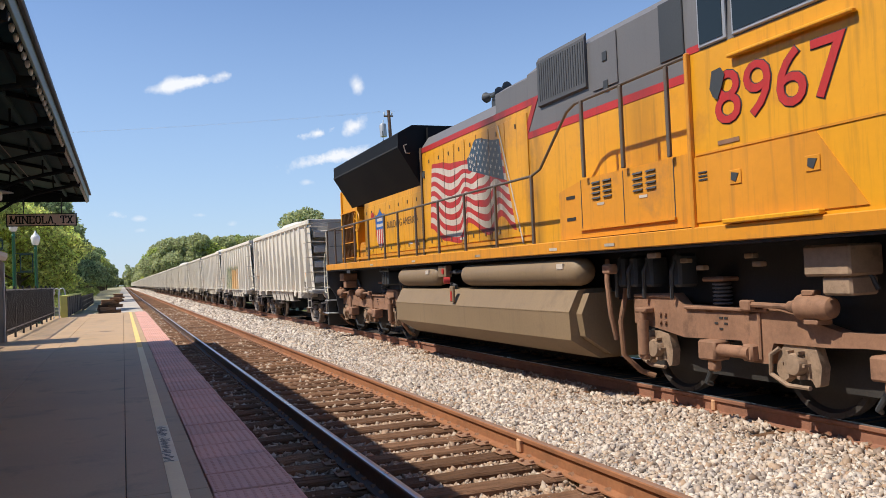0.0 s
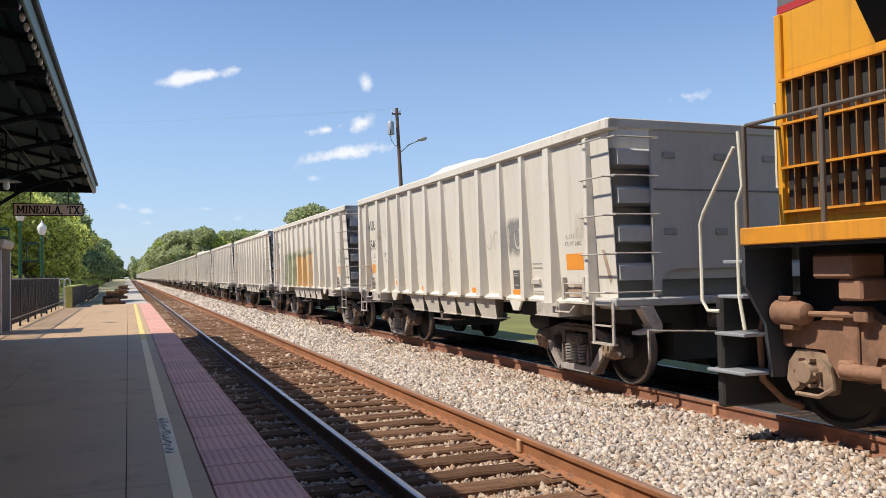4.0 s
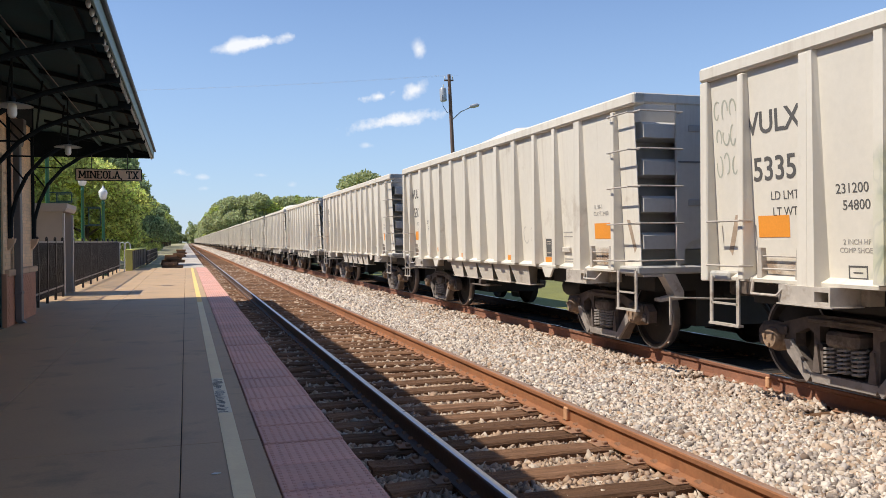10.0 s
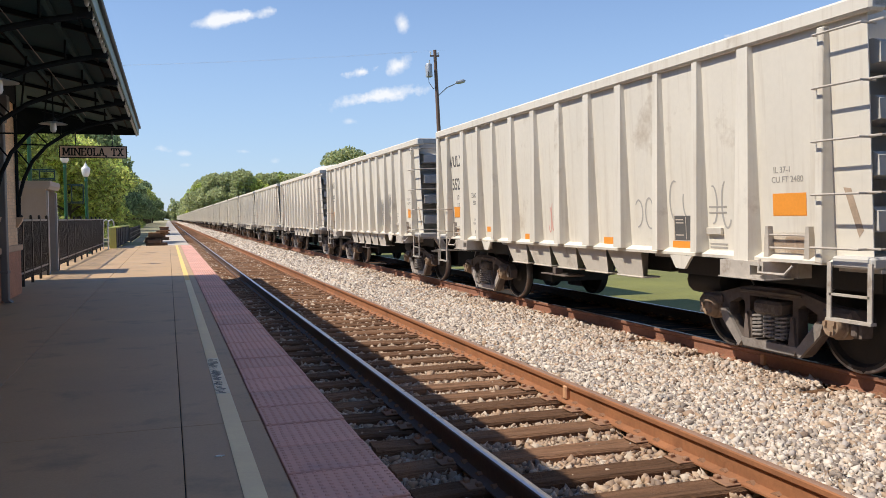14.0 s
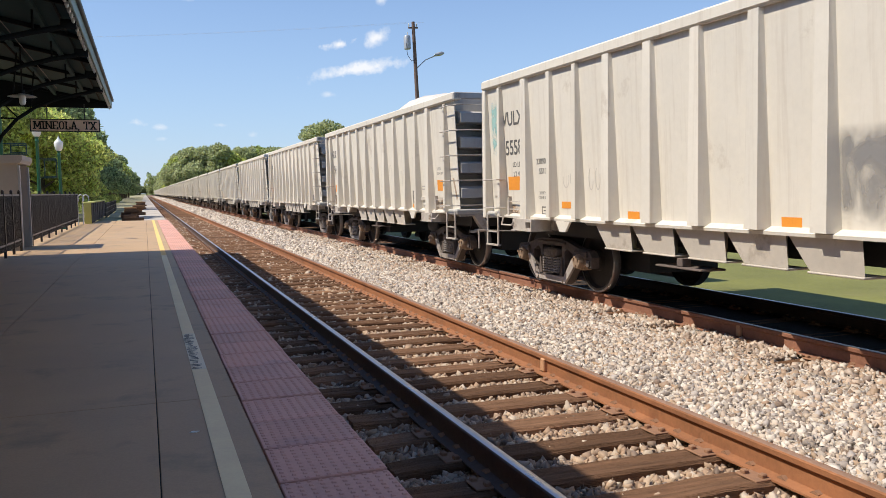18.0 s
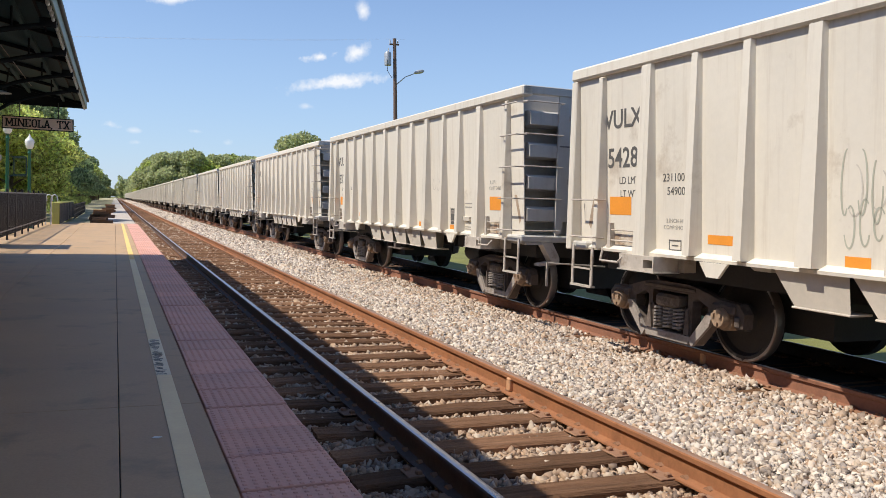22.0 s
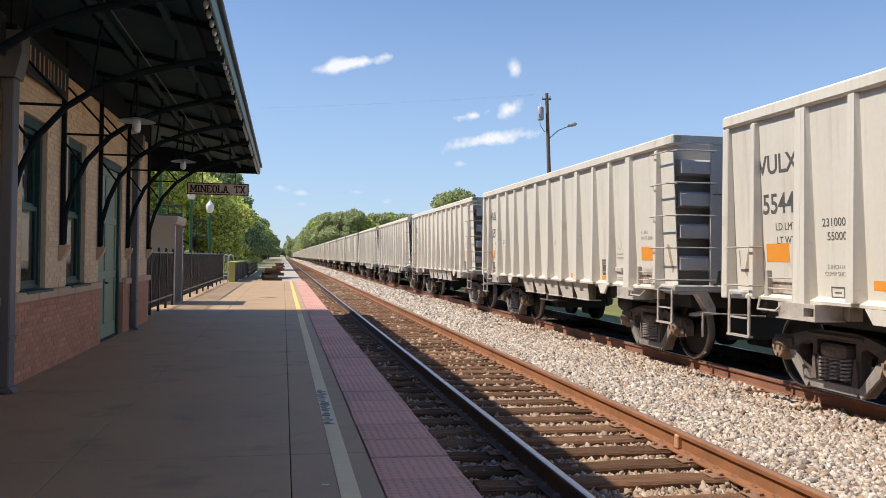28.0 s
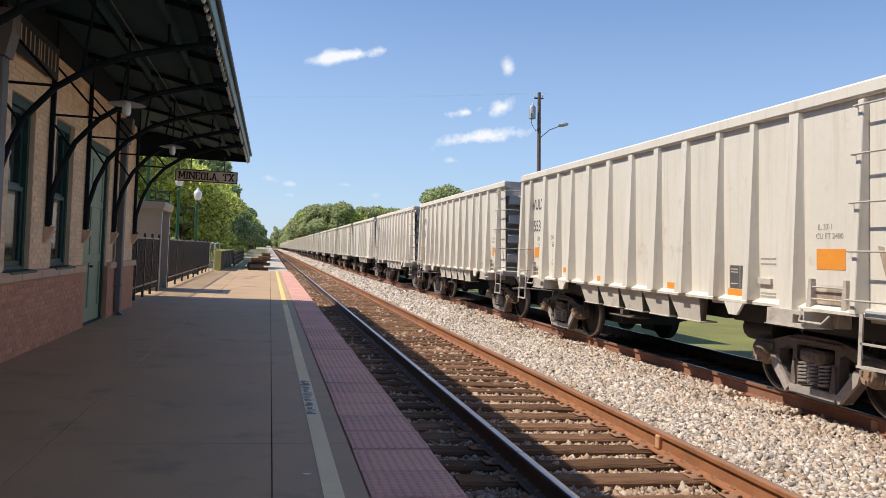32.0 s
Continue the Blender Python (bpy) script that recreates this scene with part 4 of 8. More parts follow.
def build_building():
    house = empty("station_building", pose(0, 0, 0), "tan brick railway station with a red brick base and green windows", "station building", kind="")
    spans, y = [], -8.0
    openings = sorted([(a, b, 0.99, 3.15) for a, b in WINDOWS] + [(DOOR[0], DOOR[1], -0.3, 3.13)])
    g, red = Geo(), (Geo(), Geo())
    t0, t1 = WALL_X - 0.34, WALL_X
    for a, b, z0, z1 in openings + [(WALL_END, WALL_END, 0, 0)]:
        g.box(t0, y, 0.93, t1, a, WALL_TOP)
        red[y > DOOR[0]].box(t0, y, -0.3, t1 + 0.05, a, 0.93)
        if b > a:
            g.box(t0, a, z1, t1, b, WALL_TOP)
            if z0 > 0:
                red[a > DOOR[0]].box(t0, a, -0.3, t1 + 0.05, b, 0.93)
                g.box(t0, a, 0.93, t1, b, z0)
        y = b
    wall = part("wall", g, M["mortar"], house, "tan brick wall")
    base = part("wall_base", red[0], M["mortar_red"], house, "red brick wall base")
    part("wall_base", red[1], M["mortar_red"], house, "red brick wall base")
    # the other walls and the roof
    g = Geo().box(-11.0, WALL_END - 0.3, -0.3, t0 - 0.002, WALL_END, WALL_TOP).box(-11.0, -8, -0.3, -10.7, WALL_END - 0.302, WALL_TOP).box(-10.698, -8, -0.3, t0 - 0.002, -7.7, WALL_TOP)
    part("wall", g, M["brick_tan"], house, "tan brick side walls")
    # roof carried past the end wall, an added stretch that casts shade
    part("roof", Geo().prism([(-11.6, 4.62), (-2.5, 4.62), (-2.5, 4.75), (-6.8, 6.9), (-7.2, 6.9), (-11.6, 4.75)], "y", -8.5, 23.5), M["canopy_deck"], house, "dark hipped roof lengthened to shade the platform end")
    part("ceiling", Geo().box(-10.69, -7.69, 4.5, t0 - 0.01, WALL_END - 0.31, 4.58), M["white"], house)
    part("interior_floor", Geo().box(-10.69, -7.69, -0.3, t0 - 0.01, WALL_END - 0.31, -0.03), M["concrete"], house)
    # cap course over the base
    y = -8.0
    segs = []
    for a, b in sorted([DOOR]):
        segs += [(y, a - 0.09), (b + 0.09, WALL_END + 0.06)]
    for a, b in segs:
        n = max(1, round((b - a) / 0.9))
        for k in range(n):
            s0, s1 = a + (b - a) * k / n, a + (b - a) * (k + 1) / n
            part("cap_stone", Geo().box(WALL_X - 0.05, s0 + 0.004, 0.88, WALL_X + 0.09, s1 - 0.004, 1.0, 0.014), M["cap"], base)
    # windows
    for a, b in WINDOWS:
        w = empty("window", pose(0, 0, 0), "", "")
        w.parent = house
        build_window(house, w, a, b)
    build_door(house)
    # brackets stand on small stone corbels
    for y in BRACKETS:
        part("corbel", Geo().prism([(WALL_X, 1.58), (WALL_X + 0.14, 1.58), (WALL_X + 0.12, 1.50), (WALL_X + 0.03, 1.36), (WALL_X, 1.36)], "y", y - 0.07, y + 0.07), M["cap"], house, "tan stone corbel")
    # downspouts
    for y, w in ((9.42, 0.10), (17.05, 0.10)):
        d = part("downspout", Geo().box(WALL_X + 0.06, y - w, 0.02, WALL_X + 0.18, y + w, 3.35, 0.012), M["engine_grey"], house, "dark grey square downspout")
        part("downspout_edge", Geo().box(WALL_X + 0.10, y + w + 0.002, 0.02, WALL_X + 0.14, y + w + 0.02, 3.2, 0.004), M["white"], d)
        part("downspout_band", Geo().box(WALL_X + 0.05, y - w - 0.012, 0.52, WALL_X + 0.19, y + w + 0.022, 0.57, 0.006), M["engine_grey"], d)
        part("downspout_head", Geo().prism([(WALL_X + 0.04, 3.35), (WALL_X + 0.20, 3.35), (WALL_X + 0.26, 3.62), (WALL_X + 0.26, 3.85), (WALL_X + 0.04, 3.85)], "y", y - w - 0.04, y + w + 0.04), M["engine_grey"], d)
        part("downspout_shoe", Geo().prism([(WALL_X + 0.06, 0.02), (WALL_X + 0.18, 0.02), (WALL_X + 0.24, -0.035), (WALL_X + 0.12, -0.035)], "y", y - w, y + w), M["engine_grey"], d)
    return house, wall, base


def build_window(house, w, a, b):
    z0, z1, x = 0.99, 3.15, WALL_X - 0.12
    g = Geo()
    g.box(x - 0.05, a, z0, x + 0.06, a + 0.09, z1).box(x - 0.05, b - 0.09, z0, x + 0.06, b, z1)
    g.box(x - 0.05, a + 0.09, z1 - 0.12, x + 0.06, b - 0.09, z1).box(x - 0.05, a + 0.09, z0, x + 0.06, b - 0.09, z0 + 0.07)
    part("window_frame", g, M["frame_green"], w)
    for lo, hi, xx in ((z0 + 0.07, 2.06, x + 0.015), (2.04, z1 - 0.12, x - 0.02)):
        g = Geo()
        g.box(xx - 0.02, a + 0.092, lo, xx + 0.02, a + 0.15, hi).box(xx - 0.02, b - 0.15, lo, xx + 0.02, b - 0.092, hi)
        g.box(xx - 0.02, a + 0.15, lo, xx + 0.02, b - 0.15, lo + 0.06).box(xx - 0.02, a + 0.15, hi - 0.06, xx + 0.02, b - 0.15, hi)
        part("sash", g, M["frame_green"], w)
        part("pane", Geo().box(xx - 0.004, a + 0.15, lo + 0.06, xx + 0.004, b - 0.15, hi - 0.06), M["glass"], w)
    part("window_sill", Geo().prism([(WALL_X - 0.16, 0.985), (WALL_X + 0.10, 0.975), (WALL_X + 0.10, 1.005), (WALL_X - 0.16, 1.03)], "y", a - 0.04, b + 0.04), M["frame_green"], w)


def build_door(house):
    a, b = DOOR
    x = WALL_X - 0.10
    d = empty("door", pose(0, 0, 0), "", "")
    d.parent = house
    g = Geo().box(x - 0.05, a, ZP, x + 0.07, a + 0.10, 3.13).box(x - 0.05, b - 0.10, ZP, x + 0.07, b, 3.13).box(x - 0.05, a + 0.10, 3.0, x + 0.07, b - 0.10, 3.13)
    part("door_frame", g, M["frame_green"], d)
    mid = 0.5 * (a + b)
    for s0, s1 in ((a + 0.10, mid - 0.004), (mid + 0.004, b - 0.10)):
        leaf = part("door_leaf", Geo().box(x - 0.03, s0, ZP + 0.015, x + 0.01, s1, 2.995), M["door_green"], d, "sage green panelled door leaf")
        for z0, z1 in ((ZP + 0.015, 0.22), (1.02, 1.16), (2.0, 2.12), (2.86, 2.995)):
            part("rail", Geo().box(x + 0.011, s0, z0, x + 0.03, s1, z1, 0.006), M["door_green"], leaf)
        for y0, y1 in ((s0, s0 + 0.1), (s1 - 0.1, s1)):
            for z0, z1 in ((0.225, 1.015), (1.165, 1.995), (2.125, 2.855)):
                part("stile", Geo().box(x + 0.011, y0, z0, x + 0.03, y1, z1, 0.006), M["door_green"], leaf)
    part("door_handle", Geo().cyl((x + 0.03, mid - 0.07, 0.95), (x + 0.09, mid - 0.07, 0.95), 0.02, 10).box(x + 0.07, mid - 0.16, 0.935, x + 0.09, mid - 0.05, 0.965, 0.006), M["engine_dark"], d)
    part("threshold", Geo().box(x - 0.05, a + 0.1, ZP + 0.002, x + 0.12, b - 0.1, ZP + 0.014), M["engine_dark"], d)


station, wall_tan, wall_red = build_building()


# ---------- canopy ----------
CAN_END = 23.55
CAN_X = -0.39


def arc_points(y):
    pts = [(WALL_X + 0.06, y, 1.60)]
    for x, z in ((-2.68, 2.0), (-2.58, 2.38), (-2.41, 2.76), (-2.12, 3.10), (-1.75, 3.36), (-1.35, 3.53), (-0.95, 3.64), (-0.58, 3.72)):
        pts.append((x, y, z))
    return pts


def build_canopy():
    can = empty("platform_canopy", pose(0, 0, 0), "dark steel platform canopy with curved brackets and scalloped green fascia", "canopy")
    z_edge, z_wall = 3.93, 4.42
    slope = lambda x: z_edge + (z_wall - z_edge) * (CAN_X - x) / (CAN_X - WALL_X)
    xo, xi, y0, y1 = CAN_X - 0.03, WALL_X, -8.0, CAN_END
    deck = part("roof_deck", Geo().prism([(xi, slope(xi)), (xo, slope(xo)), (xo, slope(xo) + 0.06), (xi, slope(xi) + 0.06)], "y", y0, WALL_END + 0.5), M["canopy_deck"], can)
    # deck widened to x = -8, added to keep sun off the platform
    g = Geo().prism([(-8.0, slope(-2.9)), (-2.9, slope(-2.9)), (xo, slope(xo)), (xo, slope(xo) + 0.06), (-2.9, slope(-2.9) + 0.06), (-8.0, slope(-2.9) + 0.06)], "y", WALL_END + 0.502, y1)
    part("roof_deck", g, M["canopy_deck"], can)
    # standing ribs of the metal deck
    x = xo - 0.25
    while x > xi + 0.1:
        part("deck_rib", Geo().box(x - 0.012, y0, slope(x) - 0.035, x + 0.012, y1, slope(x) + 0.01), M["steel_dark"], can)
        x -= 1.24
    for x in (-0.95, -1.75):
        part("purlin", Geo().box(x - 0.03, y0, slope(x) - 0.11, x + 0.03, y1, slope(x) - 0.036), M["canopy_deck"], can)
    part("conduit", Geo().tube([(-1.58, y0, slope(-1.58) - 0.07), (-1.58, CAN_END - 1.5, slope(-1.58) - 0.07)], 0.009, 6), M["engine_grey"], can, "thin grey conduit")
    # dark band covering the wall between the boards and the deck
    part("wall_plate", Geo().box(WALL_X + 0.008, y0, 3.97, WALL_X + 0.055, WALL_END, slope(WALL_X) - 0.004), M["steel_dark"], can, "dark band along the top of the wall")
    # cross beams
    y = y1 - 0.12
    while y > y0:
        lo = xi + 0.01
        part("cross_beam", Geo().prism([(lo, slope(lo) - 0.07), (xo - 0.02, slope(xo) - 0.07), (xo - 0.02, slope(xo) - 0.005), (lo, slope(lo) - 0.005)], "y", y - 0.035, y + 0.035), M["steel_dark"], can)
        y -= 2.42
    # fascia with gutter lip, and its beads
    part("fascia", Geo().box(CAN_X - 0.03, y0, 3.79, CAN_X, y1, 4.02, 0.006), M["fascia"], can, "grey-green painted fascia board")
    part("gutter_lip", Geo().box(CAN_X + 0.001, y0, 3.965, CAN_X + 0.05, y1 + 0.01, 4.03, 0.01), M["engine_dark"], can)
    part("end_fascia", Geo().prism([(-8.0, 3.79), (CAN_X - 0.032, 3.79), (CAN_X - 0.032, slope(CAN_X) + 0.06), (-2.9, slope(-2.9) + 0.06), (-8.0, slope(-2.9) + 0.06)], "y", y1 + 0.002, y1 + 0.03), M["steel_dark"], can)
    bead = Geo()
    bead.lathe([(0.005, -0.05), (0.016, -0.042), (0.026, -0.012), (0.026, 0.015), (0.016, 0.03)], axis="z", n=8)
    bm = bead.mesh("scallop", M["bead"], True)
    y = y1 - 0.1
    while y > 6.0:
        part("scallop", bm, None, can, at=pose(CAN_X - 0.06, y, 3.80))
        y -= 0.315
    # brackets
    for y in BRACKETS:
        pts = arc_points(y)
        b = part("bracket", Geo().tube(pts, 0.037, 8), M["steel_dark"], can, "curved black steel bracket", True)
        part("post", Geo().box(WALL_X + 0.012, y - 0.03, 1.58, WALL_X + 0.07, y + 0.03, slope(WALL_X) - 0.01), M["steel_dark"], b)
        part("tie_rod", Geo().tube([(WALL_X + 0.07, y, 3.12), (-2.10, y, 3.12)], 0.017, 6), M["steel_dark"], b)
        part("brace", Geo().tube([(WALL_X + 0.07, y, 2.98), (-2.46, y, 2.68)], 0.016, 6), M["steel_dark"], b)
        part("brace", Geo().tube([(-2.10, y, 3.14), (WALL_X + 0.07, y, 3.78)], 0.016, 6), M["steel_dark"], b)
        part("hanger", Geo().tube([(-1.85, y, 3.3), (-1.75, y, slope(-1.75) - 0.1)], 0.016, 6), M["steel_dark"], b)
        part("hanger", Geo().tube([(-0.95, y, 3.66), (-0.95, y, slope(-0.95) - 0.12)], 0.016, 6), M["steel_dark"], b)
        part("end_plate", Geo().box(-0.62, y - 0.03, 3.70, CAN_X - 0.031, y + 0.03, 3.82, 0.006), M["steel_dark"], b)
    return can


canopy = build_canopy()


def build_lamp(y, z):
    lamp = empty("canopy_lamp", pose(-1.57, y, z), "grey disc-shaded hanging lamp under the canopy", "lamp", "canopy lamps")
    part("stem", Geo().cyl((0, 0, 0.06), (0, 0, 0.88), 0.013, 8), M["steel_dark"], lamp)
    part("shade", Geo().lathe([(0.02, 0.055), (0.05, 0.05), (0.19, 0.018), (0.235, 0.0), (0.19, 0.006), (0.05, 0.03)], n=24), M["lamp_shade"], lamp, "dull grey enamel disc shade", True)
    part("bulb", Geo().lathe([(0.042, 0.03), (0.052, 0.0), (0.055, -0.09), (0.042, -0.13), (0.014, -0.145)], n=14), M["globe"], lamp, "frosted glass cover", True)
    part("socket", Geo().cyl((0, 0, 0.04), (0, 0, 0.11), 0.04, 10), M["steel_dark"], lamp)


for lamp_y, lamp_z in ((10.8, 3.155), (15.7, 3.20)):
    build_lamp(lamp_y, lamp_z)


def build_name_sign():
    s = empty("station_sign", pose(-1.50, 23.0, 3.28), "brown hanging station name sign with black letters", "sign")
    w, h = 0.80, 0.15
    part("board", Geo().box(-w, -0.02, -h, w, 0.02, h, 0.006), M["sign_board"], s)
    g = Geo().box(-w - 0.02, -0.026, h - 0.012, w + 0.02, 0.026, h + 0.012).box(-w - 0.02, -0.026, -h - 0.012, w + 0.02, 0.026, -h + 0.012)
    g.box(-w - 0.02, -0.026, -h + 0.012, -w + 0.006, 0.026, h - 0.012).box(w - 0.006, -0.026, -h + 0.012, w + 0.02, 0.026, h - 0.012)
    part("sign_frame", g, M["black"], s)
    # slab-serif letters, each cut from bars: strokes (x0, z0, x1, z1) on a unit-high letter, then feet (x, z)
    strokes = {
        "M": (0.86, ((0.12, 0, 0.12, 1), (0.74, 0, 0.74, 1), (0.12, 1, 0.43, 0.25), (0.74, 1, 0.43, 0.25)), ((0.12, 0), (0.12, 1), (0.74, 0), (0.74, 1))),
        "I": (0.40, ((0.2, 0, 0.2, 1),), ((0.2, 0), (0.2, 1))),
        "N": (0.78, ((0.12, 0, 0.12, 1), (0.66, 0, 0.66, 1), (0.12, 1, 0.66, 0)), ((0.12, 0), (0.12, 1), (0.66, 1))),
        "E": (0.66, ((0.14, 0, 0.14, 1), (0.14, 0.03, 0.56, 0.03), (0.14, 0.97, 0.56, 0.97), (0.14, 0.5, 0.44, 0.5), (0.56, 0, 0.56, 0.28), (0.56, 0.72, 0.56, 1)), ((0.12, 0), (0.12, 1))),
        "O": (0.70, ((0.12, 0.22, 0.12, 0.78), (0.56, 0.22, 0.56, 0.78), (0.12, 0.78, 0.26, 0.97), (0.26, 0.97, 0.42, 0.97), (0.42, 0.97, 0.56, 0.78), (0.12, 0.22, 0.26, 0.03), (0.26, 0.03, 0.42, 0.03), (0.42, 0.03, 0.56, 0.22)), ()),
        "L": (0.62, ((0.14, 0, 0.14, 1), (0.14, 0.03, 0.54, 0.03), (0.54, 0, 0.54, 0.3)), ((0.12, 0), (0.12, 1))),
        "A": (0.76, ((0.12, 0, 0.37, 1), (0.62, 0, 0.37, 1), (0.22, 0.33, 0.52, 0.33)), ((0.12, 0), (0.62, 0))),
        ",": (0.30, ((0.12, 0.06, 0.08, -0.16),), ()),
        " ": (0.36, (), ()),
        "T": (0.70, ((0.34, 0, 0.34, 1), (0.06, 0.97, 0.62, 0.97), (0.06, 0.7, 0.06, 1), (0.62, 0.7, 0.62, 1)), ((0.34, 0),)),
        "X": (0.76, ((0.12, 0, 0.62, 1), (0.62, 0, 0.12, 1)), ((0.12, 0), (0.62, 0), (0.12, 1), (0.62, 1))),
    }
    words = "MINEOLA, TX"
    tall = 0.20
    wide = sum(strokes[c][0] for c in words)
    scale = 1.48 / wide
    x = -0.74
    for c in words:
        adv, bars, feet = strokes[c]
        g = Geo()
        for x0, z0, x1, z1 in bars:
            p, q = Vector((x + x0 * scale, (z0 - 0.5) * tall)), Vector((x + x1 * scale, (z1 - 0.5) * tall))
            d = (q - p).normalized()
            t = Vector((-d.y, d.x)) * (0.016 if abs(d.y) > 0.6 else 0.010)
            g.prism([(p + t)[:], (q + t)[:], (q - t)[:], (p - t)[:]], "y", -0.0325, -0.0265)
        for fx, fz in feet:
            zc = (fz - 0.5) * tall + (0.012 if fz == 0 else -0.012)
            g.box(x + fx * scale - 0.036, -0.0332, zc - 0.012, x + fx * scale + 0.036, -0.0268, zc + 0.012)
        if bars:
            part("letter", g, M["black"], s, "black slab-serif letter")
        x += adv * scale
    for x in (-0.42, 0.46):
        part("hanger", Geo().box(x - 0.012, -0.012, h + 0.013, x + 0.012, 0.012, 0.56), M["engine_dark"], s)


build_name_sign()


def build_wall_sign(y0, y1):
    s = empty("wall_sign", pose(WALL_X + 0.085, 0.5 * (y0 + y1), 3.78), "long dark wall board with worn pale lettering", "sign")
    h = 0.5 * (y1 - y0)
    part("board", Geo().box(-0.02, -h, -0.22, 0.02, h, 0.22, 0.006), M["black"], s)
    rnd = random.Random(5)
    y = -h + 0.15
    while y < h - 0.2:
        part("letter_bar", Geo().box(0.021, y, -0.12, 0.026, y + 0.035, 0.12), M["cap"], s)
        y += rnd.uniform(0.10, 0.20)


build_wall_sign(8.0, 9.28)
build_wall_sign(9.62, 11.85)


# ---------- bricks ----------
def lay_bricks():
    rnd = random.Random(17)
    red = Geo().box(0, 0, 0, 0.012, 0.20, 0.056, 0.004).mesh("brick", M["brick_red"])
    half = Geo().box(0, 0, 0, 0.012, 0.095, 0.056, 0.004).mesh("brick", M["brick_red"])
    rest = Geo()
    x = WALL_X + 0.05
    count = 0
    for c in range(13):
        z = ZP + 0.012 + c * 0.0685
        y = 9.0 + (0.105 if c % 2 else 0.0)
        while y < WALL_END - 0.2:
            if not (DOOR[0] - 0.205 < y < DOOR[1]):
                if y < 13.9 and count < 300:
                    part("brick", red, None, wall_red, at=pose(x + rnd.uniform(-0.006, -0.003), y, z))
                    count += 1
                else:
                    rest.box(x, y, z, x + 0.007, y + 0.2, z + 0.056)
            y += 0.2115
    tagged(part("far_bricks", rest, M["brick_red"], wall_red), kind="stuff")
    tan = Geo()
    holes = [(a, b, 0.99, 3.15) for a, b in WINDOWS] + [(DOOR[0], DOOR[1], -0.3, 3.13)]
    x = WALL_X
    for c in range(44):
        z = 1.01 + c * 0.0685
        y = 6.0 + (0.105 if c % 2 else 0.0)
        while y < WALL_END - 0.2:
            if not any(a - 0.2 < y < b and z0 - 0.056 < z < z1 for a, b, z0, z1 in holes):
                tan.box(x - 0.004, y, z, x + 0.006 + rnd.uniform(-0.002, 0.002), y + 0.2, z + 0.056)
            y += 0.2115
    tagged(part("tan_bricks", tan, M["brick_tan_island"], wall_tan, "weathered tan bricks"), kind="stuff")


M["brick_tan_island"] = material("tan_brick_laid", (0.86, 0.61, 0.38), 0.9, vary=0.12, scale=3, fine=40, bump=0.25, island=0.07)
lay_bricks()


# ---------- hopper cars ----------
PITCH, SPEED, CAR_FIRST = 12.2, 3.967, 29.1
TRUCK_LEAD, TRUCK_TRAIL, AXLE_AT, WHEEL_R = 3.72, 4.05, 0.89, 0.455
HALF_W, SHEET, PX = 1.60, 1.50, -1.55
BODY_L = 5.45
SILL_Z, TOP_Z = 1.10, 3.22
WHEELSETS = []
# side sheets, and all that is painted on them, lean in by 10 cm from chord to sill
LEAN = Matrix.Translation((PX, 0, 3.07)) @ Matrix.Rotation(-0.0507, 4, "Y") @ Matrix.Translation((-PX, 0, -3.07))


def wheel_geo(r, gauge=0.755):
    g, t = Geo(), Geo()
    for s in (-1, 1):
        x = s * gauge
        g.lathe([(0.10, x - 0.075 * 1), (0.14, x - 0.07), (0.15, x - 0.02), (r - 0.09, x - 0.012), (r - 0.06, x - 0.062), (r - 0.012, x - 0.064), (r - 0.012, x + 0.064), (r - 0.06, x + 0.062), (r - 0.09, x + 0.02), (0.15, x + 0.02), (0.14, x + 0.07), (0.10, x + 0.075)], axis="x", n=28)
        t.lathe([(r - 0.013, x - 0.066), (r, x - 0.06), (r - 0.004, x + 0.03 * s + 0.0), (r - 0.002, x + 0.062), (r - 0.013, x + 0.066)], axis="x", n=28)
        # chalk-like scuffs that show the turning
        for a in (0.4, 2.3, 4.4):
            c, sn = math.cos(a), math.sin(a)
            rr = r - 0.035
            g.box(x + s * 0.064 - 0.003, rr * c - 0.02, rr * sn - 0.02, x + s * 0.064 + 0.003, rr * c + 0.02, rr * sn + 0.02)
    g.cyl((-1.02, 0, 0), (1.02, 0, 0), 0.075, 12)
    return g, t


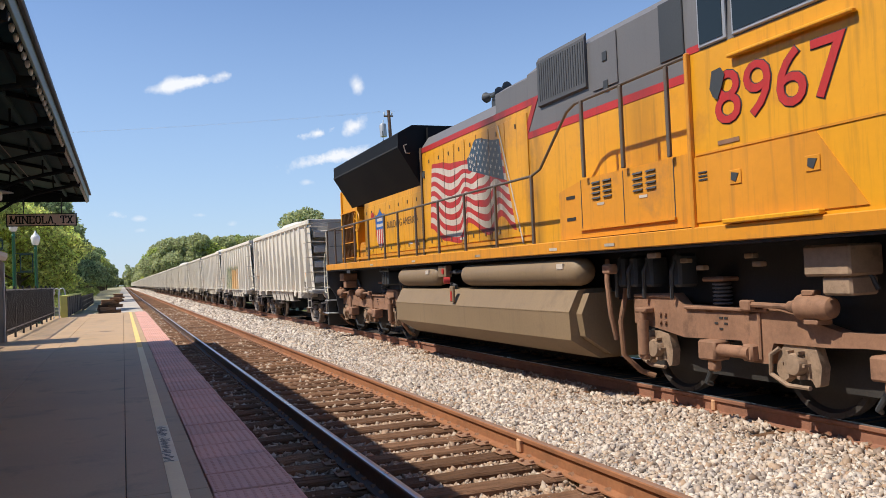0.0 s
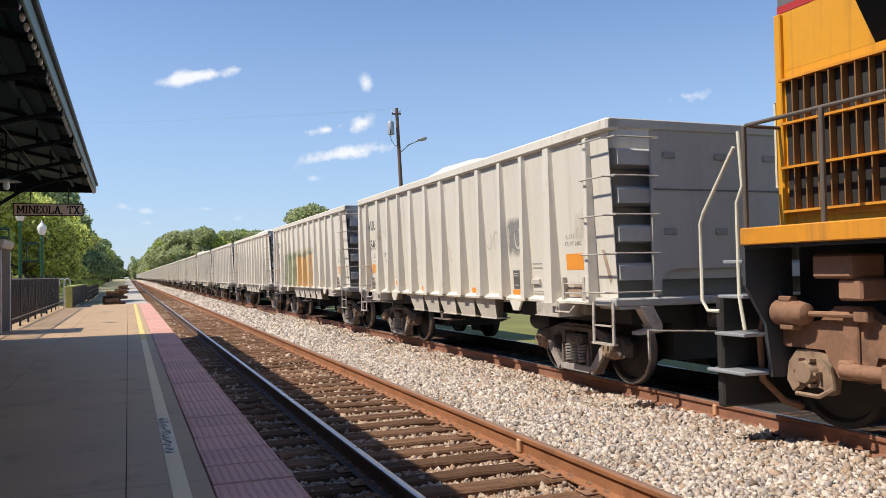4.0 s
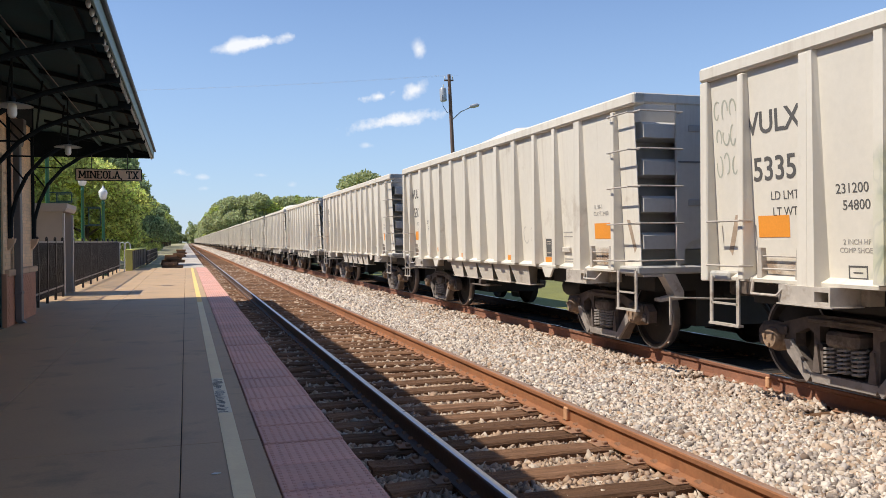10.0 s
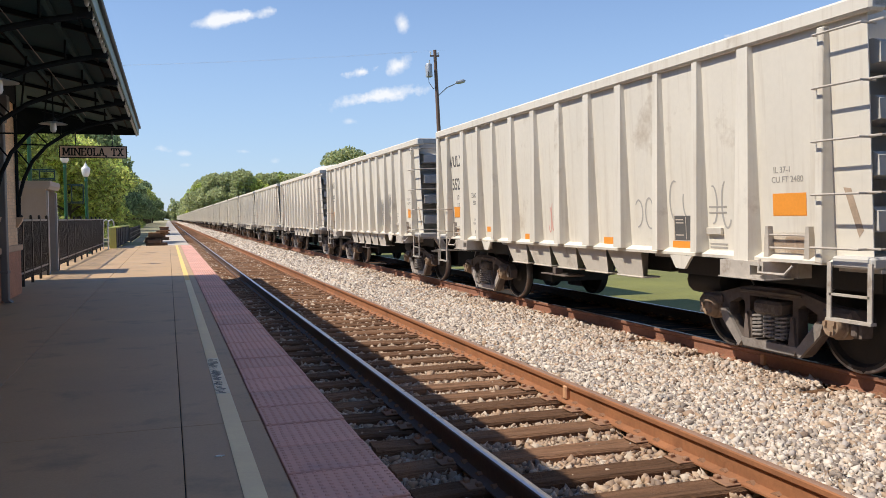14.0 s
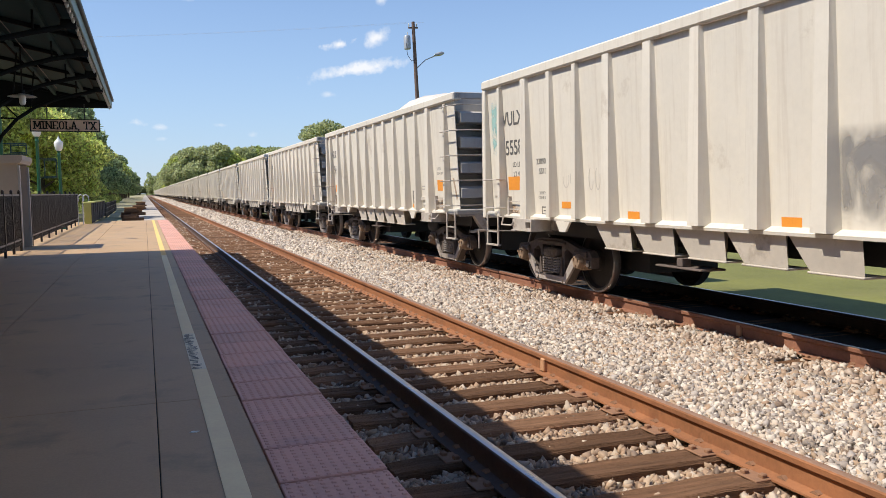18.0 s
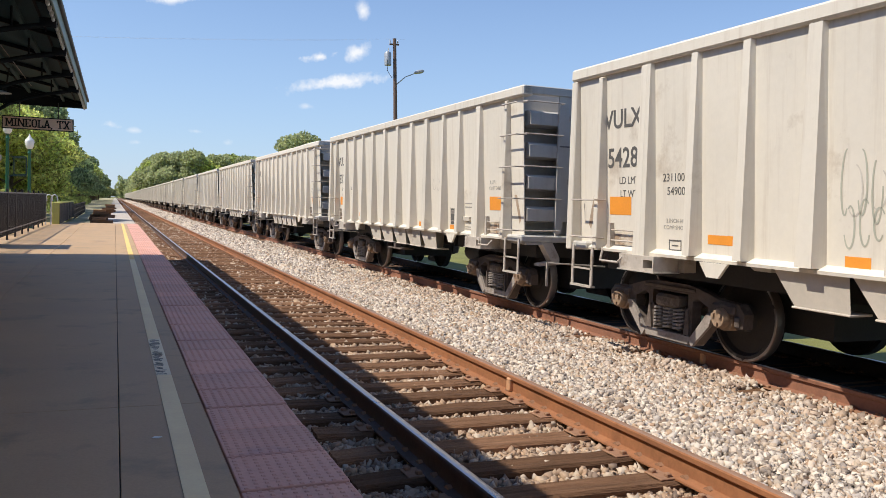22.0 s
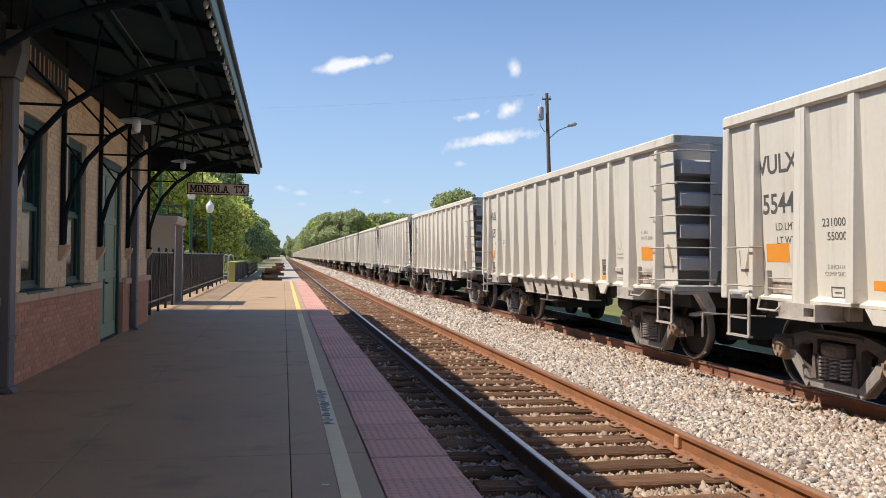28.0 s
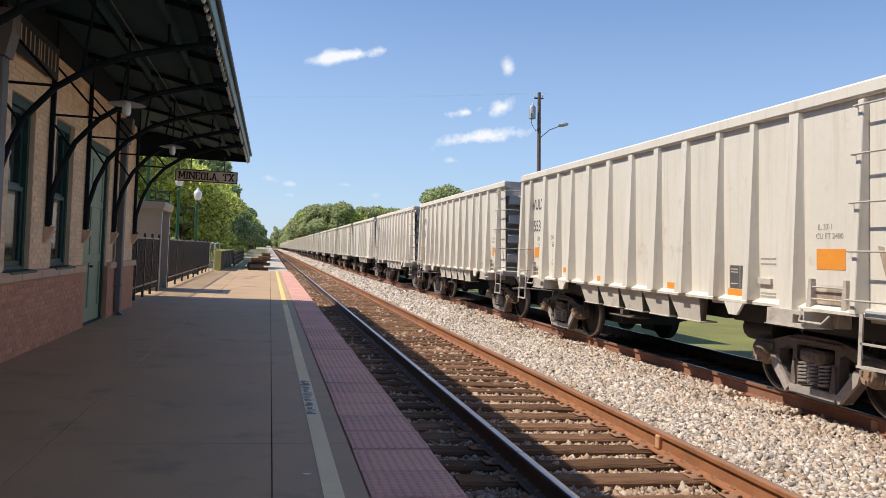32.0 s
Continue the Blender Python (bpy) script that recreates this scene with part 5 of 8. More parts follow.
def build_truck_meshes():
    mm = {}
    # cast side frame: arched top, spring window, triangular openings, pedestal jaws over the bearings
    half = [(0.30, 0.735), (0.46, 0.71), (0.80, 0.625), (1.08, 0.61), (1.16, 0.52), (1.15, 0.37), (1.06, 0.36), (1.03, 0.47), (0.75, 0.47), (0.72, 0.36), (0.66, 0.33), (0.48, 0.12), (0.38, 0.075)]
    outline = half + [(-y, z) for y, z in half[::-1]]
    window = [(0.27, 0.19), (0.27, 0.45), (0.31, 0.48), (0.31, 0.63), (-0.31, 0.63), (-0.31, 0.48), (-0.27, 0.45), (-0.27, 0.19)]
    tri = [(0.385, 0.20), (0.43, 0.20), (0.62, 0.40), (0.63, 0.53), (0.46, 0.60), (0.385, 0.56)]
    x0, x1 = -1.06, -0.94
    g = Geo().plate(outline, [window, tri, [(-y, z) for y, z in tri[::-1]]], x0, x1)
    for s in (-1, 1):
        g.prism([(s * 0.28, 0.19), (s * 0.375, 0.19), (s * 0.345, 0.46), (s * 0.32, 0.46)], "x", x0 - 0.03, x0 - 0.002)
        g.box(x0 - 0.045, s * 0.89 - 0.17, 0.50, x0 - 0.002, s * 0.89 + 0.17, 0.60, 0.02)
        g.box(x0 - 0.03, s * 1.08 - 0.035, 0.38, x0 - 0.002, s * 1.08 + 0.035, 0.49, 0.012)
    g.box(x0 - 0.03, -0.44, 0.66, x0 - 0.002, 0.44, 0.70, 0.01)
    mm["frame"] = g.mesh("side_frame", M["truck_shaded"])
    # raked arms and spring seat: sunlight is put into their paler tone
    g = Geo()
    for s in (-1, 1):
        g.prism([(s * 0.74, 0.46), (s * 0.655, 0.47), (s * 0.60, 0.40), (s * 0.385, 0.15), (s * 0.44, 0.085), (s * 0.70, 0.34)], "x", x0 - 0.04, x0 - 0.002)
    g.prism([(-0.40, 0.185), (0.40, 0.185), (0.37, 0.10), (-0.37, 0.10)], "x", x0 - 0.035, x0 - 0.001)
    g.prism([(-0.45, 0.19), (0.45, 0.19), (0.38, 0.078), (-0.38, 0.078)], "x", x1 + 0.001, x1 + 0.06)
    mm["arms"] = g.mesh("frame_arms", M["truck_rib_lit"])
    coil = [(0.066 * math.cos(a * math.pi / 4), 0.066 * math.sin(a * math.pi / 4), 0.225 + 0.235 * a / 48) for a in range(49)]
    g = Geo().tube(coil, 0.0145, 5).cyl((0, 0, 0.22), (0, 0, 0.46), 0.028, 6)
    mm["spring"] = g.mesh("coil_spring", M["spring_grey"], True)
    g = Geo().box(-1.12, -0.20, 0.455, 1.12, 0.20, 0.60, 0.03)
    mm["bolster"] = g.mesh("bolster", M["truck_steel"])
    g = Geo()
    g.lathe([(0.03, -1.165), (0.09, -1.16), (0.105, -1.13), (0.105, -1.08), (0.13, -1.07), (0.13, -0.93)], origin=(0, 0, 0.455), axis="x", n=14)
    for a in range(3):
        c, sn = math.cos(a * 2.09 + 0.5), math.sin(a * 2.09 + 0.5)
        g.box(-1.185, c * 0.06 - 0.018, 0.455 + sn * 0.06 - 0.018, -1.15, c * 0.06 + 0.018, 0.455 + sn * 0.06 + 0.018)
    mm["bearing"] = g.mesh("axle_bearing", M["journal"], True)
    # brake beam hints
    g = Geo().box(-0.85, -0.42, 0.30, 0.85, -0.36, 0.38).box(-0.85, 0.36, 0.30, 0.85, 0.42, 0.38)
    mm["beam"] = g.mesh("brake_beam", M["truck_steel"])
    g = Geo().lathe([(WHEEL_R - 0.028, -0.82), (WHEEL_R - 0.006, -0.822), (WHEEL_R + 0.001, -0.81), (WHEEL_R + 0.001, -0.72), (WHEEL_R - 0.02, -0.70)], axis="x", n=32)
    del g.f[-2:]
    mm["rim"] = g.mesh("polished_rim", M["tread"], True)
    w, t = wheel_geo(WHEEL_R)
    mm["wheel"], mm["tread"] = w.mesh("wheelset", M["wheel_steel"], True), t.mesh("tread", M["tread"], True)
    return mm


TM = build_truck_meshes()
FLIP = Matrix.Rotation(math.pi, 4, "Z")


def add_truck(car, y, near):
    tr = part("truck", TM["bolster"], None, car, "cast steel freight truck", at=pose(0, y, 0))
    for m in (Matrix(), FLIP):
        part("side_frame", TM["frame"], None, tr, at=m)
        if near or m == Matrix():
            part("frame_ribs", TM["arms"], None, tr, "dusty ribs and spring seat of the side frame in a sunlit tone", at=m)
        if near or m == Matrix():
            for sy in (-0.165, 0.0, 0.165):
                part("coil_spring", TM["spring"], None, tr, at=m @ pose(-1.05, sy, 0, 0, 0, 70 * sy))
            for s in (-1, 1):
                part("axle_bearing", TM["bearing"], None, tr, at=m @ pose(0, s * AXLE_AT, 0))
    if near:
        part("brake_beam", TM["beam"], None, tr)
    for s in (-1, 1):
        w = part("wheelset", TM["wheel"], None, tr, at=pose(0, s * AXLE_AT, WHEEL_R))
        if near:
            part("polished_rim", TM["rim"], None, w)
            WHEELSETS.append((w, (0, s * AXLE_AT, WHEEL_R), WHEEL_R))


def hopper_meshes():
    mm = {}
    # the side sheet leans in towards the sill; top chord and a thin sill lip
    g = Geo().box(PX, -BODY_L + 0.09, SILL_Z - 0.03, PX + 0.012, BODY_L - 0.09, TOP_Z - 0.13)
    mm["side"] = g.mesh("side_sheet", M["car_paint"])
    g = Geo().box(-HALF_W - 0.012, -BODY_L, TOP_Z - 0.145, -SHEET + 0.06, BODY_L, TOP_Z, 0.022)
    mm["chord"] = g.mesh("top_chord", M["car_paint"])
    g = Geo().prism([(-1.535, SILL_Z - 0.028), (-1.445, SILL_Z + 0.02), (-1.40, SILL_Z - 0.06), (-1.53, SILL_Z - 0.058)], "y", -BODY_L + 0.1, BODY_L - 0.1)
    mm["sill"] = g.mesh("side_sill", M["car_paint"])
    # posts: upright outer face, growing deeper towards the sill as the sheet leans away

    def post(w_top, w_bot, z0):
        z1 = TOP_Z - 0.147
        x = -HALF_W + 0.003
        a = [(-1.43, -w_bot - 0.025, z0), (x, -w_bot, z0), (x, w_bot, z0), (-1.43, w_bot + 0.025, z0)]
        b = [(-1.535, -w_top - 0.02, z1), (x, -w_top, z1), (x, w_top, z1), (-1.535, w_top + 0.02, z1)]
        return Geo().add(a + b, [(0, 1, 2, 3), (7, 6, 5, 4), (0, 4, 5, 1), (1, 5, 6, 2), (2, 6, 7, 3), (3, 7, 4, 0)])
    mm["post"] = post(0.070, 0.088, SILL_Z - 0.015).mesh("side_post", M["car_paint"])
    mm["thin"] = post(0.045, 0.052, SILL_Z - 0.015).mesh("side_post", M["car_paint"])
    mm["wide"] = post(0.078, 0.105, SILL_Z - 0.08).mesh("bolster_post", M["car_paint"])
    g = Geo().box(-HALF_W, BODY_L - 0.12, SILL_Z - 0.08, -1.42, BODY_L, TOP_Z - 0.147, 0.012)
    mm["corner"] = g.mesh("corner_post", M["car_paint"])
    # interior: slope sheets keep light out
    g = Geo()
    g.box(-SHEET + 0.002, -BODY_L + 0.3, TOP_Z - 0.32, SHEET - 0.002, BODY_L - 0.3, TOP_Z - 0.30)
    mm["floor"] = g.mesh("load_floor", M["load"])
    # end: flat bulkhead arched over the coupler, pressed stiffeners with deep cavities between
    arch = [(-0.90, 1.16), (-0.88, 1.34), (-0.80, 1.43), (-0.62, 1.46)]
    out = [(-1.0, 1.12), (-1.0, TOP_Z - 0.09), (-0.93, TOP_Z - 0.02)]
    pts = out + [(-x, z) for x, z in out[::-1]] + [(-x, z) for x, z in arch] + arch[::-1]
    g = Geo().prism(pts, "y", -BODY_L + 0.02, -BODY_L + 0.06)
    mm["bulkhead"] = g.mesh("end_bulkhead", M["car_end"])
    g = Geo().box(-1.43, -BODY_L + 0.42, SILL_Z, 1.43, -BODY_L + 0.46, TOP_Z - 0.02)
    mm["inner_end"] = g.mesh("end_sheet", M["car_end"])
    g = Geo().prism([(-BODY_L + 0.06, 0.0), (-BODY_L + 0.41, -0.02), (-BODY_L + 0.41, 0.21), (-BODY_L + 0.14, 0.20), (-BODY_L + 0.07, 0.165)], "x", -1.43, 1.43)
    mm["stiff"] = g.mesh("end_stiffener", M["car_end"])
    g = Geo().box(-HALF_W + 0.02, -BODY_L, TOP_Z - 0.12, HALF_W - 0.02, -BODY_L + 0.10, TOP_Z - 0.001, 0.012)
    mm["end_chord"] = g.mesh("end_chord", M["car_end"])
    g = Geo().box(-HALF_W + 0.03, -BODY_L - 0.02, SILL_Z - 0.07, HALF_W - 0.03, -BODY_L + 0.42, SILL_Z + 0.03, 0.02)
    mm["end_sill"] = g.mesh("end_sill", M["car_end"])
    mm["slot"] = Geo().box(-0.09, -BODY_L + 0.005, -0.04, 0.09, -BODY_L + 0.019, 0.04, 0.01).mesh("reinforcing_plate", M["slot_grey"])
    mm["seam"] = Geo().box(-0.98, -BODY_L + 0.012, 2.39, 0.98, -BODY_L + 0.019, 2.41).mesh("end_seam", M["engine_grey"])
    # ladders
    x = -HALF_W - 0.06
    y0, y1 = -BODY_L + 0.04, -4.90
    mm["rung"] = Geo().tube([(x + 0.15, y0, 0), (x, y0, 0), (x, y1, 0), (x + 0.15, y1, 0)], 0.011, 6).mesh("ladder_rung", M["fitting"])
    g = Geo().box(-HALF_W - 0.01, -4.965, SILL_Z - 0.04, -1.43, -4.885, TOP_Z - 0.17, 0.008)
    mm["ladder_stile"] = g.mesh("ladder_stile", M["car_paint"])
    y = -BODY_L - 0.08
    mm["end_rung"] = Geo().tube([(-HALF_W + 0.03, y + 0.12, 0), (-HALF_W + 0.03, y, 0), (-0.98, y, 0), (-0.98, y + 0.12, 0)], 0.011, 6).mesh("ladder_rung", M["fitting"])
    g = Geo()
    x = -HALF_W + 0.01
    z0, z1 = 0.60, SILL_Z - 0.02
    for y in (-BODY_L - 0.01, -5.04):
        g.box(x - 0.008, y - 0.022, z0, x + 0.008, y + 0.022, z1)
    g.box(x - 0.02, -BODY_L - 0.035, z0 - 0.012, x + 0.04, -5.015, z0 + 0.012).box(x - 0.008, -BODY_L - 0.01, 0.80, x + 0.02, -5.04, 0.82)
    mm["stirrup"] = g.mesh("stirrup_step", M["fitting"])
    # bolster shoe with a slot, above the truck
    g = Geo()
    for y0, y1 in ((-0.32, -0.30), (-0.14, 0.30)):
        g.box(-HALF_W - 0.02, y0, SILL_Z - 0.22, -1.30, y1, SILL_Z - 0.06)
    g.box(-HALF_W - 0.02, -0.30, SILL_Z - 0.22, -1.30, -0.14, SILL_Z - 0.19).box(-HALF_W - 0.02, -0.30, SILL_Z - 0.10, -1.30, -0.14, SILL_Z - 0.06).box(-HALF_W - 0.045, -0.36, SILL_Z - 0.232, -1.30, 0.30, SILL_Z - 0.221)
    g.box(-1.30, -0.42, SILL_Z - 0.22, 1.30, 0.36, SILL_Z - 0.02)
    mm["shoe"] = g.mesh("body_bolster", M["fitting"])
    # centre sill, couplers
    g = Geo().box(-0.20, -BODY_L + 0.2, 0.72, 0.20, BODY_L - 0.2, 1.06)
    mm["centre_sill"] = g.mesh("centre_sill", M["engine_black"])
    # solid black blocks added so gaps under the car read as shade
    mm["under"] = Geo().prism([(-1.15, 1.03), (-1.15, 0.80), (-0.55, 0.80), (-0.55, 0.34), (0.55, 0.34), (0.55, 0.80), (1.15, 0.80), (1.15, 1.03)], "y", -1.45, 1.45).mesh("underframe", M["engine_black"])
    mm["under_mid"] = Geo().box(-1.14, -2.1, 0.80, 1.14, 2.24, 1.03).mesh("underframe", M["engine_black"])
    g = Geo().box(-0.13, -6.02, 0.74, 0.13, -BODY_L + 0.2, 0.98, 0.03).box(-0.17, -6.12, 0.68, 0.10, -5.88, 1.02, 0.04)
    mm["coupler"] = g.mesh("coupler", M["truck_steel"])
    g = Geo().tube([(0.1, -5.5, 0.8), (0.16, -5.7, 0.5), (0.1, -5.95, 0.42), (0.02, -6.1, 0.5)], 0.03, 6)
    mm["hose"] = g.mesh("air_hose", M["engine_black"])
    # hoppers: chute fronts set back under the sill, one edge upright and one raked; the flanks fold back sharply
    top, bot = SILL_Z - 0.061, 0.745
    g = Geo().add([(-1.47, -0.395, top), (-1.47, 0.395, top), (-1.435, 0.18, bot), (-1.435, -0.395, bot), (-1.17, -0.10, top), (-1.17, 0.10, top), (-1.20, -0.02, bot), (-1.20, -0.12, bot)],
                  [(0, 1, 2, 3), (7, 6, 5, 4), (0, 4, 5, 1), (1, 5, 6, 2), (2, 6, 7, 3), (3, 7, 4, 0)])
    mm["chute"] = g.mesh("hopper_chute", M["chute_paint"])
    g = Geo().box(-1.455, -0.405, bot - 0.022, -1.20, 0.195, bot - 0.002, 0.006)
    mm["gate"] = g.mesh("hopper_gate", M["chute_paint"])
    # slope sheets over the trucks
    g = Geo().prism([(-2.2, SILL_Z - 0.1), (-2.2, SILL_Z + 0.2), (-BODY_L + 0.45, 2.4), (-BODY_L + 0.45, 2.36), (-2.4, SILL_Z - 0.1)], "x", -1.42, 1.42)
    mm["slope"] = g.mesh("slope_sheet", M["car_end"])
    # brake gear: end platform pieces
    g = Geo().box(-HALF_W + 0.1, -BODY_L - 0.03, SILL_Z - 0.10, -1.08, -BODY_L + 0.4, SILL_Z - 0.071)
    g.prism([(-1.24, 1.03), (-1.07, 1.03), (-0.95, 0.82), (-0.95, 0.72), (-1.27, 0.70), (-1.27, 0.735), (-1.08, 0.77)], "y", -BODY_L - 0.05, -BODY_L + 0.10)
    g.cyl((-1.16, -BODY_L - 0.07, 0.75), (-0.2, -BODY_L - 0.07, 0.70), 0.014, 6).box(-1.17, -BODY_L - 0.085, 0.42, -1.145, -BODY_L - 0.06, 0.76)
    mm["brake_step"] = g.mesh("uncoupling_lever", M["fitting"])
    # underslung clutter between chutes and truck: air reservoir and lever
    mm["shelf"] = Geo().box(-1.44, 0.06, 0.60, -1.12, 0.86, 0.622, 0.006).box(-1.42, 0.40, 0.623, -1.30, 0.50, 0.715, 0.006).mesh("gate_shelf", M["truck_shaded"])
    g = Geo().lathe([(0.05, -0.36), (0.16, -0.30), (0.16, 0.30), (0.05, 0.36)], origin=(-0.85, -2.55, 0.72), axis="y", n=12)
    mm["reservoir"] = g.mesh("air_reservoir", M["engine_black"], True)
    g = Geo().prism([(-3.11, SILL_Z - 0.06), (-2.72, SILL_Z - 0.06), (-2.83, SILL_Z - 0.20), (-2.99, SILL_Z - 0.20)], "x", -HALF_W + 0.03, -HALF_W + 0.06)
    mm["tab"] = g.mesh("jacking_tab", M["car_paint"])
    # placard rack, routing boards, retainer box on the end panel
    g = Geo().tube([(-1.50, -4.67, 1.17), (-1.50, -4.22, 1.17)], 0.011, 6).tube([(-1.50, -4.67, 1.29), (-1.50, -4.22, 1.29)], 0.009, 6)
    for y in (-4.70, -4.19):
        g.prism([(y - 0.035, 1.06), (y + 0.035, 1.06), (y + 0.022, 1.28), (y + 0.012, 1.37), (y - 0.022, 1.37), (y - 0.03, 1.28)], "x", -1.52, -1.435)
    mm["tow_rack"] = g.mesh("cable_rack", M["fitting"])
    g = Geo().tube([(-HALF_W, -4.62, 1.02), (-HALF_W - 0.05, -4.58, 0.94), (-HALF_W - 0.05, -4.24, 0.94), (-HALF_W, -4.2, 1.06)], 0.014, 6)
    mm["rope"] = g.mesh("roping_staple", M["fitting"])
    return mm


HM = hopper_meshes()
SIDE = Matrix.Rotation(radians(-90), 4, "Z")     # turns lettering to face -x


DECALS = {}


def decal_meshes():
    d = DECALS
    d["orange_big"] = Geo().box(PX - 0.003, -0.21, 1.465, PX - 0.0005, 0.21, 1.67).mesh("orange_panel", M["decal_orange"])
    d["orange_flat"] = Geo().box(PX - 0.003, -0.20, 1.10, PX - 0.0005, 0.20, 1.19).mesh("orange_panel", M["decal_orange"])
    d["orange_small"] = Geo().box(PX - 0.003, -0.12, 1.09, PX - 0.0005, 0.12, 1.20).mesh("orange_panel", M["decal_orange"])
    d["black_panel"] = Geo().box(PX - 0.003, -0.15, 1.20, PX - 0.0005, 0.15, 1.47).mesh("consolidated_stencil", M["decal_black"])
    d["row"] = Geo().box(PX - 0.004, -0.01, 0, PX - 0.0031, 0.13, 0.012).mesh("stencil_row", M["flag_white"])
    d["column"] = Geo().box(PX - 0.004, -0.06, 1.21, PX - 0.0031, -0.052, 1.46).mesh("stencil_column", M["flag_white"])
    d["edge"] = Geo().box(PX - 0.004, -0.008, 1.19, PX - 0.0031, 0.008, 1.49).mesh("stencil_edge", M["flag_white"])
    g = Geo().box(PX - 0.003, -0.14, -0.009, PX - 0.0005, 0.14, 0.009)
    d["stencil_bar"] = g.mesh("stencil_bar", M["decal_faint"])
    d["stencil_plate"] = Geo().box(PX - 0.035, -0.12, 1.275, PX - 0.0005, 0.12, 1.345, 0.004).mesh("stencil_plate", M["graff_grey"])
    x = PX - 0.0008
    d["rust"] = Geo().prism([(0.10, 1.70), (0.02, 1.69), (-0.10, 1.34), (-0.05, 1.28)], "x", x - 0.001, x).mesh("rust_streak", M["rust_stain"])
    g = Geo().box(PX - 0.003, -0.10, 1.20, PX - 0.0005, 0.10, 1.215).box(PX - 0.003, -0.10, 1.30, PX - 0.0005, 0.10, 1.315).box(PX - 0.003, -0.10, 1.215, PX - 0.0005, -0.088, 1.30)
    g.box(PX - 0.003, 0.088, 1.215, PX - 0.0005, 0.10, 1.30).box(PX - 0.003, -0.05, 1.25, PX - 0.0005, 0.05, 1.262)
    d["acl_tag"] = g.mesh("tag_outline", M["decal_black"])
    d["mark"] = text_mesh("reporting_mark", "VULX", 0.295, M["decal_black"], 0.001, 0.005, 0.98)
    d["ldlmt"] = text_mesh("lettering", "LD LMT", 0.115, M["decal_black"], 0.001, 0.0, 0.95)
    d["ltwt"] = text_mesh("lettering", "LT WT", 0.115, M["decal_black"], 0.001, 0.0, 0.95)
    d["shoes"] = text_mesh("lettering", "2 INCH HF", 0.062, M["decal_faint"], 0.001)
    d["shoes_two"] = text_mesh("lettering", "COMP SHOES", 0.062, M["decal_faint"], 0.001)
    d["il"] = text_mesh("lettering", "IL 37-1", 0.08, M["decal_faint"], 0.001)
    d["il_two"] = text_mesh("lettering", "CU FT 2480", 0.08, M["decal_faint"], 0.001)


decal_meshes()


def letter_car(car, number, load, tare, full):
    L = lambda me, y, z, lab="": part(me.name.split(".")[0], me, None, car, lab, at=LEAN @ Matrix.Translation((PX - 0.002, y, z)) @ SIDE)
    Pm = lambda me, y, z=0: part(me.name.split(".")[0], me, None, car, at=LEAN @ pose(0, y, z))
    Pm(DECALS["orange_big"], 4.48)
    Pm(DECALS["orange_big"], -4.44)
    Pm(DECALS["orange_flat"], 2.80, 0.11)
    Pm(DECALS["orange_flat"], -2.81)
    Pm(DECALS["black_panel"], -2.81)
    if not full:
        return
    for z in (1.42, 1.385, 1.25):
        Pm(DECALS["row"], -2.81, z)
    Pm(DECALS["column"], -2.81)
    Pm(DECALS["edge"], -2.97)
    Pm(DECALS["edge"], -2.65)
    Pm(DECALS["orange_small"], -1.20)
    Pm(DECALS["orange_small"], 1.27)
    for z in (1.56, 1.50, 1.175, 1.14, 1.105):
        part("stencil_bar", DECALS["stencil_bar"], None, car, at=LEAN @ pose(0, -3.42, z))
    Pm(DECALS["stencil_plate"], -3.38)
    part("rust_streak", DECALS["rust"], None, car, at=LEAN @ pose(0, -5.17, 0))
    part("rust_streak", DECALS["rust"], None, car, at=LEAN @ Matrix.Translation((0, 5.05, 0)) @ Matrix.Diagonal((1, -1, 1, 1)))
    Pm(DECALS["acl_tag"], 3.50, -0.09)
    L(DECALS["mark"], 4.44, 2.54, "black reporting mark")
    L(text_mesh("car_number", number, 0.315, M["decal_black"], 0.001, 0.004, 0.94), 4.44, 2.10)
    L(DECALS["ldlmt"], 4.32, 1.85)
    L(DECALS["ltwt"], 4.32, 1.70)
    L(text_mesh("lettering", load, 0.118, M["decal_black"], 0.001), 3.53, 1.865)
    L(text_mesh("lettering", tare, 0.118, M["decal_black"], 0.001), 3.49, 1.725)
    L(DECALS["shoes"], 3.5, 1.42)
    L(DECALS["shoes_two"], 3.5, 1.35)
    L(DECALS["il"], -4.36, 1.885)
    L(DECALS["il_two"], -4.42, 1.795)


